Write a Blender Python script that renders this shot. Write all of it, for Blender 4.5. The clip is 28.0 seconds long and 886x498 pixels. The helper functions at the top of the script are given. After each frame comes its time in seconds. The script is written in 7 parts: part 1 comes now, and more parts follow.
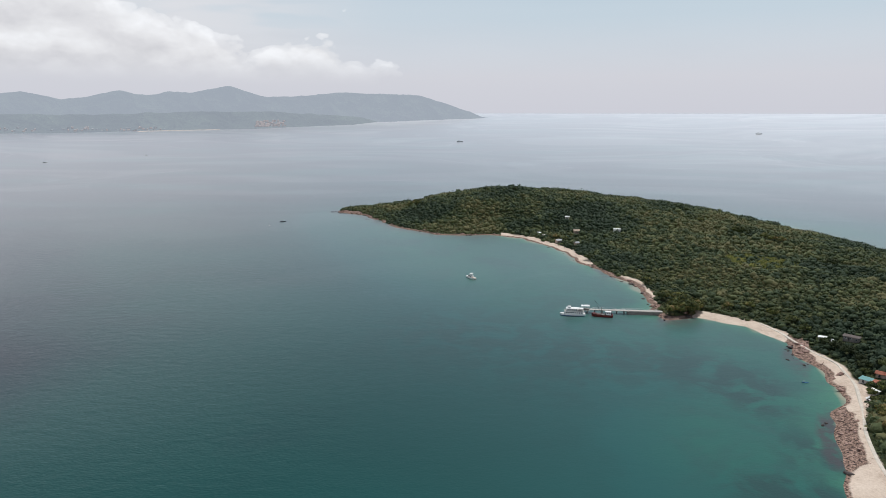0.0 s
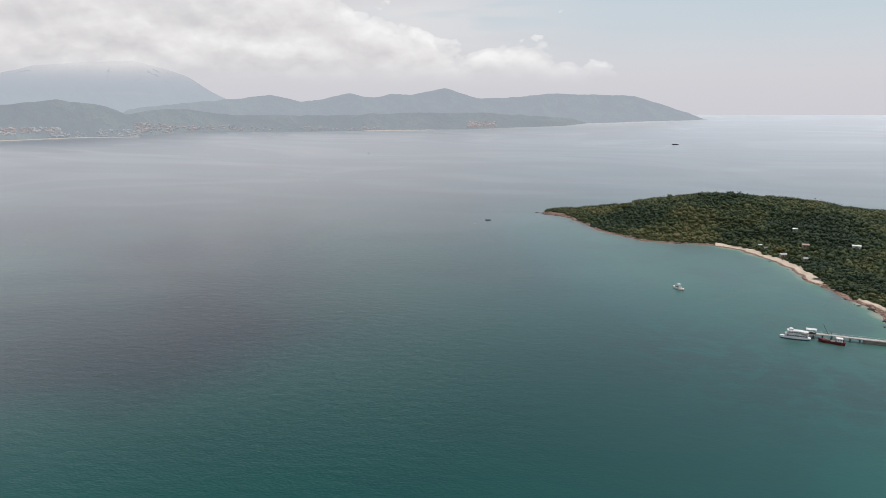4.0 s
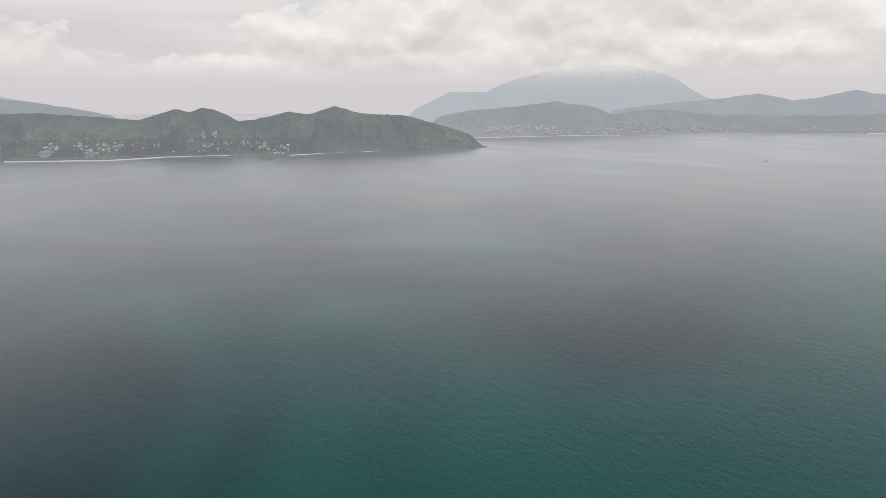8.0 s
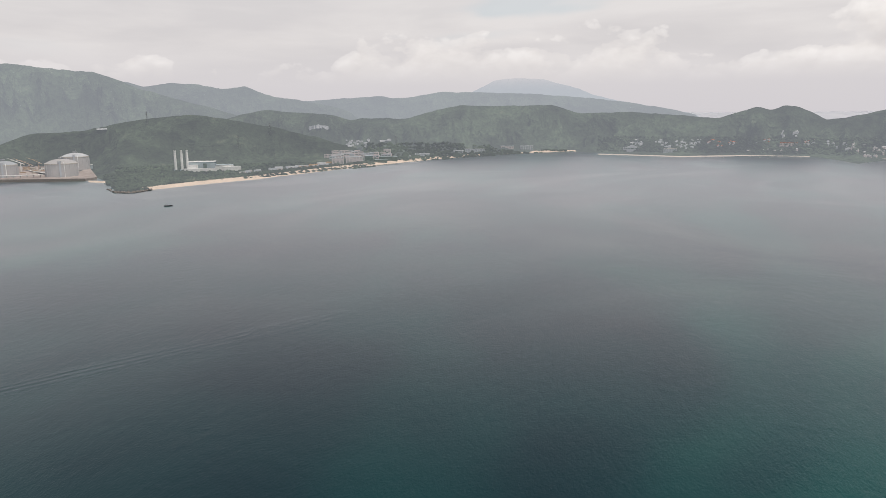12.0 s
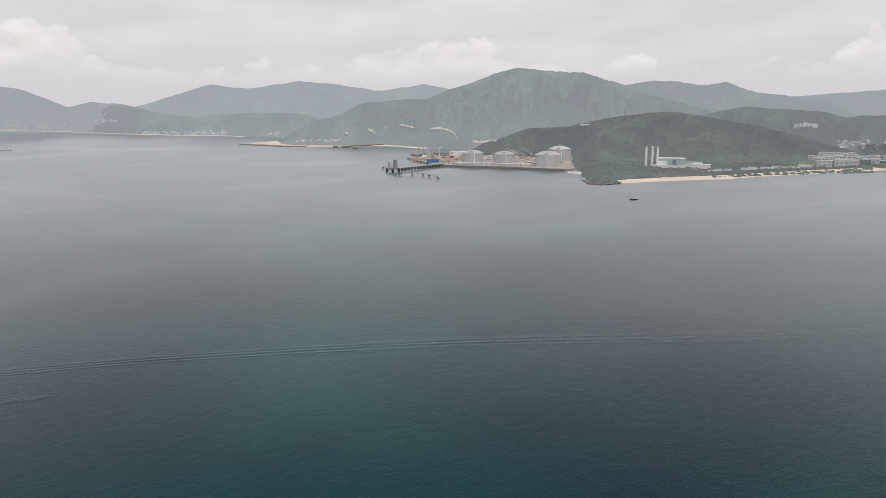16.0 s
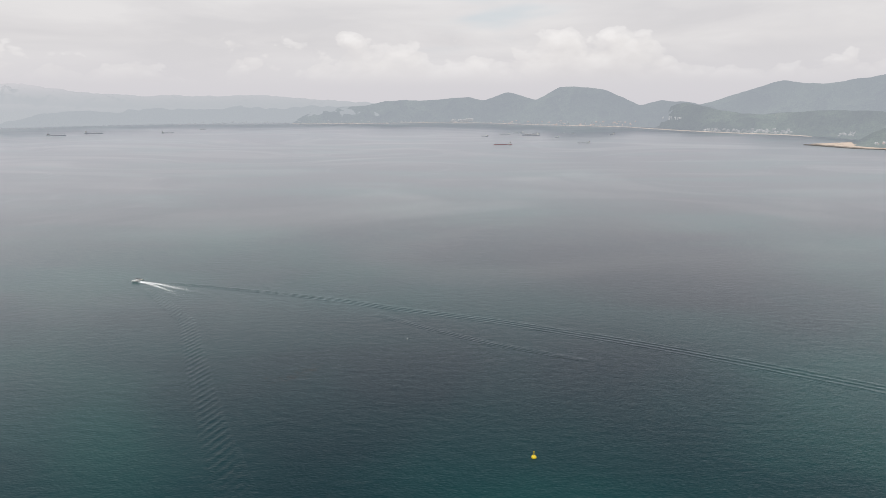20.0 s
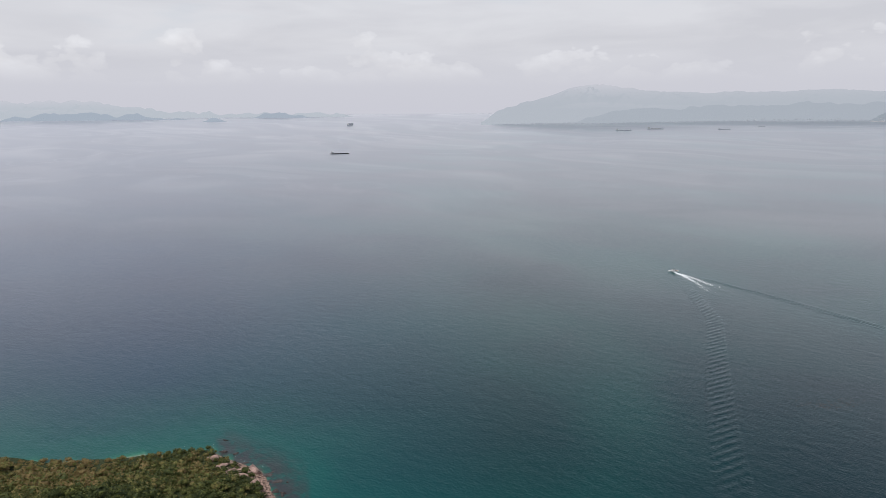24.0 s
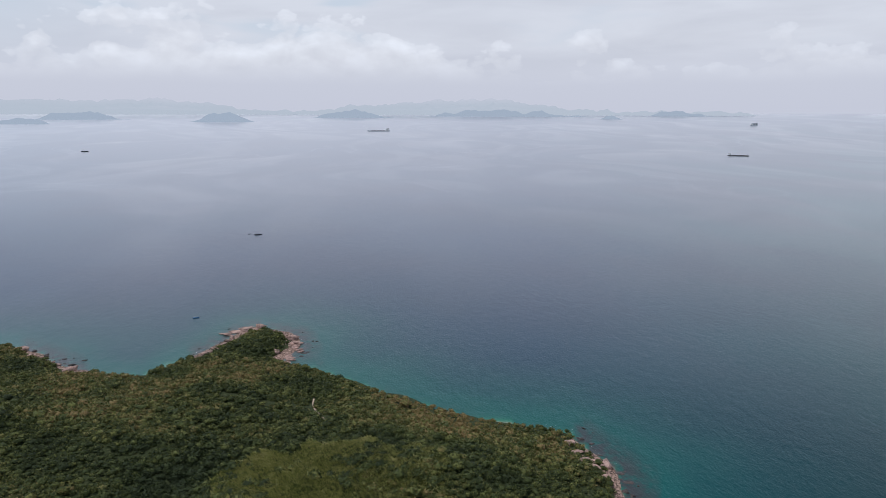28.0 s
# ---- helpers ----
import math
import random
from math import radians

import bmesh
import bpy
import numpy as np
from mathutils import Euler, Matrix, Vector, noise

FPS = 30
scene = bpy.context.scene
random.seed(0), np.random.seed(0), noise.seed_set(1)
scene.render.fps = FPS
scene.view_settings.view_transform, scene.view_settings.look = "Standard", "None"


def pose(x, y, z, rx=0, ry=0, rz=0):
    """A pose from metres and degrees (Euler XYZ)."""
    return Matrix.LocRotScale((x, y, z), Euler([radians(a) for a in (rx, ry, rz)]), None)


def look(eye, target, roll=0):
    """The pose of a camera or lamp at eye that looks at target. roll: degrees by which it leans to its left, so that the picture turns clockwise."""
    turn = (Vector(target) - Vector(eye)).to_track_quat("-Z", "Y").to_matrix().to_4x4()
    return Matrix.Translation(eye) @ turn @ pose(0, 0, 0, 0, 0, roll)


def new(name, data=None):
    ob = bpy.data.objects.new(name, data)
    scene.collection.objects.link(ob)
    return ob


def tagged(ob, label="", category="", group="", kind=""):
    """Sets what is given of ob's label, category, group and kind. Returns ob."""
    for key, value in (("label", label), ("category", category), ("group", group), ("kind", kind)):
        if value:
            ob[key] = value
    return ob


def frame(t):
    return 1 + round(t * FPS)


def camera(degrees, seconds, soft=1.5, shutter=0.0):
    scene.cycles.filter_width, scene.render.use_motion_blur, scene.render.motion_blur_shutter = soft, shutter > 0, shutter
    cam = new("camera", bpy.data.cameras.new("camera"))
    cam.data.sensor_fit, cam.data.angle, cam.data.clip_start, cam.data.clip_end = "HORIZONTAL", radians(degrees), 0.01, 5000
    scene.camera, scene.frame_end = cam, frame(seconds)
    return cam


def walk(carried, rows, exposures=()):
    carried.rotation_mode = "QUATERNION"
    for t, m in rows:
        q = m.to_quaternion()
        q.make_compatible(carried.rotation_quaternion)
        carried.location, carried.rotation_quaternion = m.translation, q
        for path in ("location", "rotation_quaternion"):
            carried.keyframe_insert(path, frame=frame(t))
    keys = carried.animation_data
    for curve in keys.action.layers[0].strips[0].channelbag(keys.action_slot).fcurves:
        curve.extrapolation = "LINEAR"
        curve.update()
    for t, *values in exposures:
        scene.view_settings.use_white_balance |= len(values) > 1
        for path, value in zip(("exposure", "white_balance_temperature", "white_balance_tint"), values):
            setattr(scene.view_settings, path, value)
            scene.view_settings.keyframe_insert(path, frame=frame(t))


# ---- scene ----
# ---------------------------------------------------------------- camera
EYE = 150.0                      # height of the camera over the sea
cam = camera(66.37, 28.0, soft=0.6)
PATH = [
    (0.0, 0.00, 11.33, 0.06), (0.5, 0.84, 11.32, 0.06), (1.0, 3.09, 11.31, 0.06), (1.5, 5.43, 11.30, 0.04), (2.0, 7.74, 11.28, 0.02),
    (2.5, 10.02, 11.28, 0.04), (4.5, 20.05, 11.28, 0.11), (5.0, 23.09, 11.31, 0.13), (5.5, 26.90, 11.31, 0.13), (6.0, 32.52, 11.32, 0.10),
    (6.5, 38.35, 11.30, 0.05), (7.0, 44.14, 11.30, 0.03), (7.5, 49.96, 11.29, 0.01), (8.0, 55.70, 11.28, -0.02), (8.5, 61.50, 11.28, -0.04),
    (9.0, 67.25, 11.28, -0.12), (9.5, 73.03, 11.29, -0.19), (10.0, 78.89, 11.31, -0.26), (10.5, 84.85, 11.32, -0.30), (11.0, 90.88, 11.31, -0.29),
    (11.5, 96.84, 11.30, -0.32), (13.5, 112.04, 11.32, -0.26), (14.0, 117.36, 11.32, -0.25), (14.5, 122.75, 11.32, -0.30), (15.0, 128.23, 11.30, -0.32),
    (15.5, 133.77, 11.30, -0.32), (16.0, 139.35, 11.32, -0.37), (16.5, 144.94, 11.32, -0.37), (17.0, 150.54, 11.32, -0.40), (17.5, 156.11, 11.31, -0.44),
    (18.0, 161.64, 11.28, -0.42), (18.5, 167.20, 11.27, -0.38), (19.0, 172.71, 11.27, -0.35), (19.5, 178.22, 11.28, -0.32), (20.0, 183.69, 11.28, -0.23),
    (20.5, 189.25, 11.31, -0.19), (21.0, 194.85, 11.33, -0.19), (21.5, 200.40, 11.32, -0.23), (23.5, 222.37, 11.31, -0.39), (24.0, 227.84, 11.29, -0.45),
    (24.5, 233.13, 11.27, -0.44), (25.0, 238.45, 11.27, -0.38), (25.5, 243.77, 11.27, -0.33), (26.0, 248.22, 11.28, -0.25), (26.5, 252.96, 11.31, -0.16),
    (27.0, 256.22, 11.33, -0.05), (27.5, 258.58, 11.35, 0.05), (28.0, 259.73, 11.36, 0.15),
]
walk(cam, [(t, pose(0, 0, EYE, 90 - dip, 0, turn) @ pose(0, 0, 0, 0, 0, lean)) for t, turn, dip, lean in PATH],
     exposures=[(0.0, -0.02, 6120, 10), (5.0, -0.04, 6400, 11), (8.0, -0.02, 6600, 12), (13.0, 0.0, 6600, 12), (17.0, 0.02, 6470, 10.5), (20.0, 0.03, 6470, 11),
                (22.5, -0.04, 6300, 11), (25.0, -0.08, 6000, 11.5), (28.0, -0.10, 5760, 11)])

# ---------------------------------------------------------------- world and sun
SUN_AZ, SUN_EL = -30.0, 69.0     # degrees, counted to the left from the first view
sun_dir = Vector((-math.sin(radians(SUN_AZ)) * math.cos(radians(SUN_EL)),
                  math.cos(radians(SUN_AZ)) * math.cos(radians(SUN_EL)), math.sin(radians(SUN_EL))))
sun = new("sun", bpy.data.lights.new("sun", "SUN"))
sun.data.energy, sun.data.angle, sun.data.color = 3.2, radians(4), (1.0, 0.95, 0.88)
sun.matrix_world = look((0, 0, 900), Vector((0, 0, 900)) - sun_dir)


class Nodes:
    """Short hand for node trees."""

    def __init__(self, tree):
        self.tree = tree
        tree.nodes.clear()

    def add(self, kind, ins=None, **props):
        n = self.tree.nodes.new(kind)
        if "operation" in props:
            n.operation = props["operation"]
        if "data_type" in props:
            n.data_type = props["data_type"]
        if "blend_type" in props:
            n.blend_type = props["blend_type"]
        if "attribute_name" in props:
            n.attribute_name = props["attribute_name"]
        for k, v in (ins or {}).items():
            if isinstance(v, bpy.types.NodeSocket):
                self.tree.links.new(v, n.inputs[k])
            else:
                n.inputs[k].default_value = v
        return n

    def math(self, op, a, b=0.0, c=0.0, clamp=False):
        n = self.add("ShaderNodeMath", {0: a, 1: b, 2: c}, operation=op)
        n.use_clamp = clamp
        return n.outputs[0]

    def mix(self, f, a, b, mode="MIX"):
        n = self.add("ShaderNodeMix", {0: f}, data_type="RGBA", blend_type=mode)
        for i, v in ((6, a), (7, b)):
            if isinstance(v, bpy.types.NodeSocket):
                self.tree.links.new(v, n.inputs[i])
            else:
                n.inputs[i].default_value = (*v, 1) if len(v) == 3 else v
        return n.outputs[2]

    def ramp(self, f, stops, mode="LINEAR"):
        n = self.add("ShaderNodeValToRGB", {0: f})
        n.color_ramp.interpolation = mode
        e = n.color_ramp.elements
        while len(e) < len(stops):
            e.new(0.5)
        for el, (p, col) in zip(e, stops):
            el.position = p
            el.color = (col, col, col, 1) if not isinstance(col, tuple) else (*col, 1)
        return n.outputs[0]

    def noise(self, vec, scale, detail=4.0, rough=0.5, dist=0.0, out=0):
        return self.add("ShaderNodeTexNoise", {"Vector": vec, "Scale": scale, "Detail": detail,
                                               "Roughness": rough, "Distortion": dist}).outputs[out]

    def scaled(self, vec, s, loc=(0, 0, 0), rot=(0, 0, 0)):
        return self.add("ShaderNodeMapping", {"Vector": vec, "Scale": s, "Location": loc, "Rotation": rot}).outputs[0]


def toward(az, el):
    """Unit direction for an azimuth counted to the left of the first view."""
    a, e = radians(az), radians(el)
    return Vector((-math.sin(a) * math.cos(e), math.cos(a) * math.cos(e), math.sin(e)))


def build_world():
    world = bpy.data.worlds.new("sky")
    scene.world = world
    world.use_nodes = True
    n = Nodes(world.node_tree)
    way = n.add("ShaderNodeTexCoord").outputs["Generated"]
    sep = n.add("ShaderNodeSeparateXYZ", {0: way})
    z = sep.outputs[2]
    sky = n.add("ShaderNodeTexSky")
    sky.sky_type, sky.sun_disc, sky.sun_elevation, sky.sun_rotation = "NISHITA", False, radians(SUN_EL), radians(-SUN_AZ)
    sky.air_density, sky.dust_density, sky.ozone_density = 1.2, 2.0, 1.5
    blue = n.mix(1.0, sky.outputs[0], (0.06, 0.06, 0.06), "MULTIPLY")
    # above the view: bright band and dark zenith added for the water's reflections
    haze = n.ramp(z, [(0.0, (0.64, 0.625, 0.65)), (0.07, (0.70, 0.685, 0.70)), (0.16, (0.77, 0.76, 0.765)), (0.26, (0.98, 0.96, 0.97)), (0.34, (0.70, 0.71, 0.75)), (0.43, (0.24, 0.29, 0.35)), (0.56, (0.08, 0.115, 0.16)), (1.0, (0.05, 0.085, 0.135))])
    thick = n.ramp(z, [(0.0, 1.0), (0.12, 0.90), (0.3, 0.85), (1.0, 0.65)])
    base = n.mix(thick, blue, haze)
    bearing = n.math("DIVIDE", n.math("MODULO", n.math("ADD", n.math("ARCTAN2", n.math("MULTIPLY", sep.outputs[0], -1.0), sep.outputs[1]), 4 * math.pi + 0.2), 2 * math.pi), 2 * math.pi)
    turn_at = lambda az: (az + math.degrees(0.2)) / 360
    height = n.math("MULTIPLY", n.math("ARCSINE", z), 57.2958)
    flat = n.scaled(way, (1.0, 1.0, 1.7))
    layer = n.scaled(way, (1.0, 1.0, 5.0))
    # clear blue openings: wide over the first view, small rents elsewhere
    open_sky = n.ramp(bearing, [(turn_at(-11), 1.0), (turn_at(2), 0.9), (turn_at(24), 0.0), (turn_at(276), 0.0), (turn_at(300), 0.7), (turn_at(325), 1.0)], "EASE")
    rents = n.math("MULTIPLY", n.ramp(n.noise(layer, 3.4, 3.0, 0.5, 0.2), [(0.54, 0.0), (0.68, 0.62)], "EASE"), n.ramp(z, [(0.07, 0.0), (0.13, 1.0), (0.3, 0.0)]))
    clear = n.math("MAXIMUM", rents, n.math("MULTIPLY", open_sky, n.ramp(z, [(0.05, 0.0), (0.13, 0.72), (0.2, 0.85), (0.36, 0.9), (0.5, 0.0)])))
    base = n.mix(clear, base, n.ramp(z, [(0.14, (0.53, 0.635, 0.685)), (0.24, (0.40, 0.51, 0.61)), (0.42, (0.20, 0.29, 0.40))]))
    # thin veil drawn out in level sheets
    veil = n.noise(layer, 3.6, 5.0, 0.52, 0.3)
    grey = n.ramp(veil, [(0.36, (0.64, 0.625, 0.625)), (0.48, (0.725, 0.705, 0.695)), (0.60, (0.81, 0.79, 0.77))])
    over = n.math("MULTIPLY", n.ramp(z, [(0.04, 0.0), (0.10, 0.6), (0.18, 0.5), (0.24, 0.2), (0.36, 0.0)]), n.math("SUBTRACT", 1.0, n.math("MULTIPLY", open_sky, 0.8)))
    out = n.mix(n.math("MULTIPLY", over, n.math("SUBTRACT", 1.0, clear)), base, grey)

    # heaped cloud: a billowing field, lit from above, so that tops shine and undersides are grey
    def heap(lift):
        at = n.scaled(flat, (1, 1, 1), (0, 0, lift))
        large = n.noise(at, 3.6, 2.0, 0.5)
        mid = n.noise(at, 8.5, 4.0, 0.5, 0.15)
        puff = n.add("ShaderNodeTexVoronoi", {"Vector": n.add("ShaderNodeVectorMath", {0: at, 1: n.add("ShaderNodeVectorMath", {0: n.noise(at, 22.0, 3.0, 0.55, 0.0, 1), 3: 0.05}, operation="SCALE").outputs[0]}, operation="ADD").outputs[0], "Scale": 17.0, "Detail": 2.0, "Roughness": 0.45}).outputs["Distance"]
        return n.math("MULTIPLY_ADD", n.math("SUBTRACT", large, 0.5), 1.5, n.math("MULTIPLY_ADD", n.math("SUBTRACT", mid, 0.5), 1.0, n.math("MULTIPLY", n.math("SUBTRACT", 0.45, puff), 0.34)))

    here, above = heap(0.0), heap(0.03)
    # height of the tops in degrees by bearing
    tops = n.ramp(bearing, [(turn_at(a), h / 20) for a, h in ((-11, 0.0), (1, 2.8), (4, 4.6), (9, 5.4), (11.5, 6.2), (14, 5.0), (20, 8.0), (29, 14.0), (52, 13.0), (66, 8.6), (78, 4.6), (92, 5.4), (100, 7.4), (112, 5.6), (124, 6.4), (140, 5.2), (158, 5.6), (172, 5.8), (190, 5.0), (208, 5.4), (222, 4.4), (232, 5.8), (244, 4.6), (262, 7.0), (280, 6.2), (300, 5.4), (330, 0.0))])
    reach = lambda field: n.math("SUBTRACT", n.math("MULTIPLY_ADD", tops, 20.0, n.math("MULTIPLY", field, 9.0)), height)
    body = reach(here)
    edge = n.ramp(n.math("MULTIPLY", body, 0.25), [(0.0, 0.0), (0.14, 0.55), (0.45, 1.0)], "EASE")
    foot = n.ramp(n.math("DIVIDE", height, 20.0), [(0.10, 0.0), (0.24, 1.0)], "EASE")
    gain = n.math("MULTIPLY", n.math("SUBTRACT", here, above), 1.1)
    depth = n.ramp(n.math("MULTIPLY", body, 0.1), [(0.0, 0.22), (0.5, -0.06)])
    lit = n.math("ADD", n.math("ADD", gain, depth), 0.42, clamp=True)
    tone = n.ramp(lit, [(0.12, (0.655, 0.635, 0.63)), (0.36, (0.755, 0.73, 0.715)), (0.58, (0.85, 0.825, 0.80)), (0.85, (0.98, 0.96, 0.935))])
    thickness = n.ramp(bearing, [(turn_at(55), 0.92), (turn_at(85), 0.62), (turn_at(240), 0.55), (turn_at(268), 0.8)])
    out = n.mix(n.math("MULTIPLY", n.math("MULTIPLY", edge, foot), thickness), out, tone)
    # unseen bright cloud deck, added so that its reflection lightens the bay water
    deck = n.math("MULTIPLY", n.ramp(bearing, [(turn_at(-11), 0.0), (turn_at(10), 0.1), (turn_at(45), 0.85), (turn_at(75), 1.0), (turn_at(205), 1.0), (turn_at(245), 0.85), (turn_at(276), 0.6), (turn_at(305), 0.1), (turn_at(335), 0.0)], "EASE"), n.ramp(z, [(0.17, 0.0), (0.22, 0.9), (0.29, 0.85), (0.38, 0.0)], "EASE"))
    out = n.mix(n.math("MULTIPLY", deck, n.ramp(n.noise(layer, 2.2, 3.0, 0.5), [(0.38, 0.6), (0.6, 1.0)])), out, (1.60, 1.53, 1.52))
    bg = n.add("ShaderNodeBackground", {"Color": out, "Strength": 1.0})
    end = n.add("ShaderNodeOutputWorld")
    n.tree.links.new(bg.outputs[0], end.inputs[0])


build_world()

# ---------------------------------------------------------------- distances
# The draw distance ends at 5 km.  Land and water further out than NEAR are brought in
# along the line of sight at a matching scale, so that the far shores keep their bearing and size.
NEAR, LIMIT = 1500.0, 4970.0


def drawn(d):
    if d <= NEAR:
        return d
    u = d - NEAR
    return NEAR + u * (LIMIT - NEAR) / (u + LIMIT - NEAR)


def far(az, d, z=0.0):
    """World point at azimuth az, true distance d, height z."""
    r = drawn(d)
    k, a = r / d, radians(az)
    return Vector((-math.sin(a) * r, math.cos(a) * r, EYE - (EYE - z) * k))


def spot(az, d, z=0.0, turn=0.0, size=1.0):
    """Pose of a thing at that place; turn 0 faces the camera's side with its -y."""
    k = drawn(d) / d * size
    return Matrix.Translation(far(az, d, z)) @ pose(0, 0, 0, 0, 0, az + turn) @ Matrix.Diagonal((k, k, k, 1))


# ---------------------------------------------------------------- materials
def material(name, color, rough=0.8, vary=0.25, scale=0.5, bump=0.0, bump_scale=None, metal=0.0, tint=None, objvar=0.0, spec=0.3):
    m = bpy.data.materials.new(name)
    m.use_nodes = True
    n = Nodes(m.node_tree)
    pos = n.add("ShaderNodeNewGeometry").outputs["Position"]
    a = n.noise(pos, scale, 6.0, 0.6)
    b = n.noise(pos, scale * 7.3, 3.0, 0.5)
    f = n.math("MULTIPLY_ADD", b, 0.4, n.math("MULTIPLY", a, 0.6))
    lo = tuple(c * (1 - vary) for c in color)
    hi = tuple(min(1, c * (1 + vary)) for c in (tint or color))
    col = n.ramp(f, [(0.32, lo), (0.68, hi)])
    if objvar:
        rnd = n.add("ShaderNodeObjectInfo").outputs["Random"]
        col = n.mix(1.0, col, n.ramp(rnd, [(0.0, 1 - objvar), (1.0, 1.0)]), "MULTIPLY")
    ins = {"Base Color": col, "Roughness": n.math("MULTIPLY_ADD", b, 0.15, rough - 0.07), "Metallic": metal, "Specular IOR Level": spec}
    if bump:
        ins["Normal"] = n.add("ShaderNodeBump", {"Height": n.noise(pos, bump_scale or scale * 6, 5.0, 0.6), "Strength": bump, "Distance": 0.4}).outputs[0]
    p = n.add("ShaderNodeBsdfPrincipled", ins)
    o = n.add("ShaderNodeOutputMaterial")
    n.tree.links.new(p.outputs[0], o.inputs[0])
    return m


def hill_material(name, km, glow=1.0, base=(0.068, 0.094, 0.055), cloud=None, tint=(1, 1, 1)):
    """Wooded hills with haze put in as emission, km sets how much; cloud: heights between which the top fades out."""
    m = bpy.data.materials.new(name)
    m.use_nodes = True
    n = Nodes(m.node_tree)
    pos = n.add("ShaderNodeNewGeometry").outputs["Position"]
    a = n.noise(pos, 0.0075, 4.0, 0.52, 0.5)
    b = n.noise(pos, 0.045, 4.0, 0.6)
    c = n.noise(pos, 0.0024, 3.0, 0.5)
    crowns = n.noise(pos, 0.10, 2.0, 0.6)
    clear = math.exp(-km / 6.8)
    f = n.math("MULTIPLY_ADD", c, 0.35, n.math("MULTIPLY_ADD", b, 0.22, n.math("MULTIPLY", a, 0.43)))
    # mottling imitates lit ridges, gullies and cloud shadow in the colour
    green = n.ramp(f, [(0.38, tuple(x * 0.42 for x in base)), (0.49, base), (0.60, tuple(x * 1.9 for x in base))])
    scar = n.math("MULTIPLY", n.ramp(a, [(0.60, 0.0), (0.70, 1.0)]), n.ramp(b, [(0.54, 0.0), (0.62, 1.0)]))
    green = n.mix(n.math("MULTIPLY", scar, 0.30), green, (0.26, 0.21, 0.15))
    # shade between the crowns, put into the colour
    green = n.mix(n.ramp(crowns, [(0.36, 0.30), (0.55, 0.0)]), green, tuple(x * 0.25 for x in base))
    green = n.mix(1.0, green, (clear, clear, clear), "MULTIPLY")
    rough_land = n.math("MULTIPLY_ADD", a, 1.0, n.math("MULTIPLY_ADD", crowns, 0.02, n.math("MULTIPLY", b, 0.07)))
    normal = n.add("ShaderNodeBump", {"Height": rough_land, "Strength": 0.8, "Distance": 130.0}).outputs[0]
    # haze put in as emission, over the green dimmed above
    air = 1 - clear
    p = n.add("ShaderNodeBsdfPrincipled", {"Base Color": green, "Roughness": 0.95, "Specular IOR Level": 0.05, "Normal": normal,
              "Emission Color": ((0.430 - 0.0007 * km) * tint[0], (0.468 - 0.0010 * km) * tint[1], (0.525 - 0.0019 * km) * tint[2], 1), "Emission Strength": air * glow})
    if cloud:
        up = n.math("MULTIPLY_ADD", n.math("SUBTRACT", c, 0.5), 50.0, n.add("ShaderNodeSeparateXYZ", {0: pos}).outputs[2])
        gone = n.math("MULTIPLY", n.math("DIVIDE", n.math("SUBTRACT", up, cloud[0]), cloud[1] - cloud[0], clamp=True), 0.92)
        p = n.add("ShaderNodeMixShader", {0: gone, 1: p.outputs[0], 2: n.add("ShaderNodeBsdfTransparent").outputs[0]})
    o = n.add("ShaderNodeOutputMaterial")
    n.tree.links.new(p.outputs[0], o.inputs[0])
    return m


def haze_paint(name, color, km):
    """Far surface with haze put in as emission over dimmed colour; km sets how much."""
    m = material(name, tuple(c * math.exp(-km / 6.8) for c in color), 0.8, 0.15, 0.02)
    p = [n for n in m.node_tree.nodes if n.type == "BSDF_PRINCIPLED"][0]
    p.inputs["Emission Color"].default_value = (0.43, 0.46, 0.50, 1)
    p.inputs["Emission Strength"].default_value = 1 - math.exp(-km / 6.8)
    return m


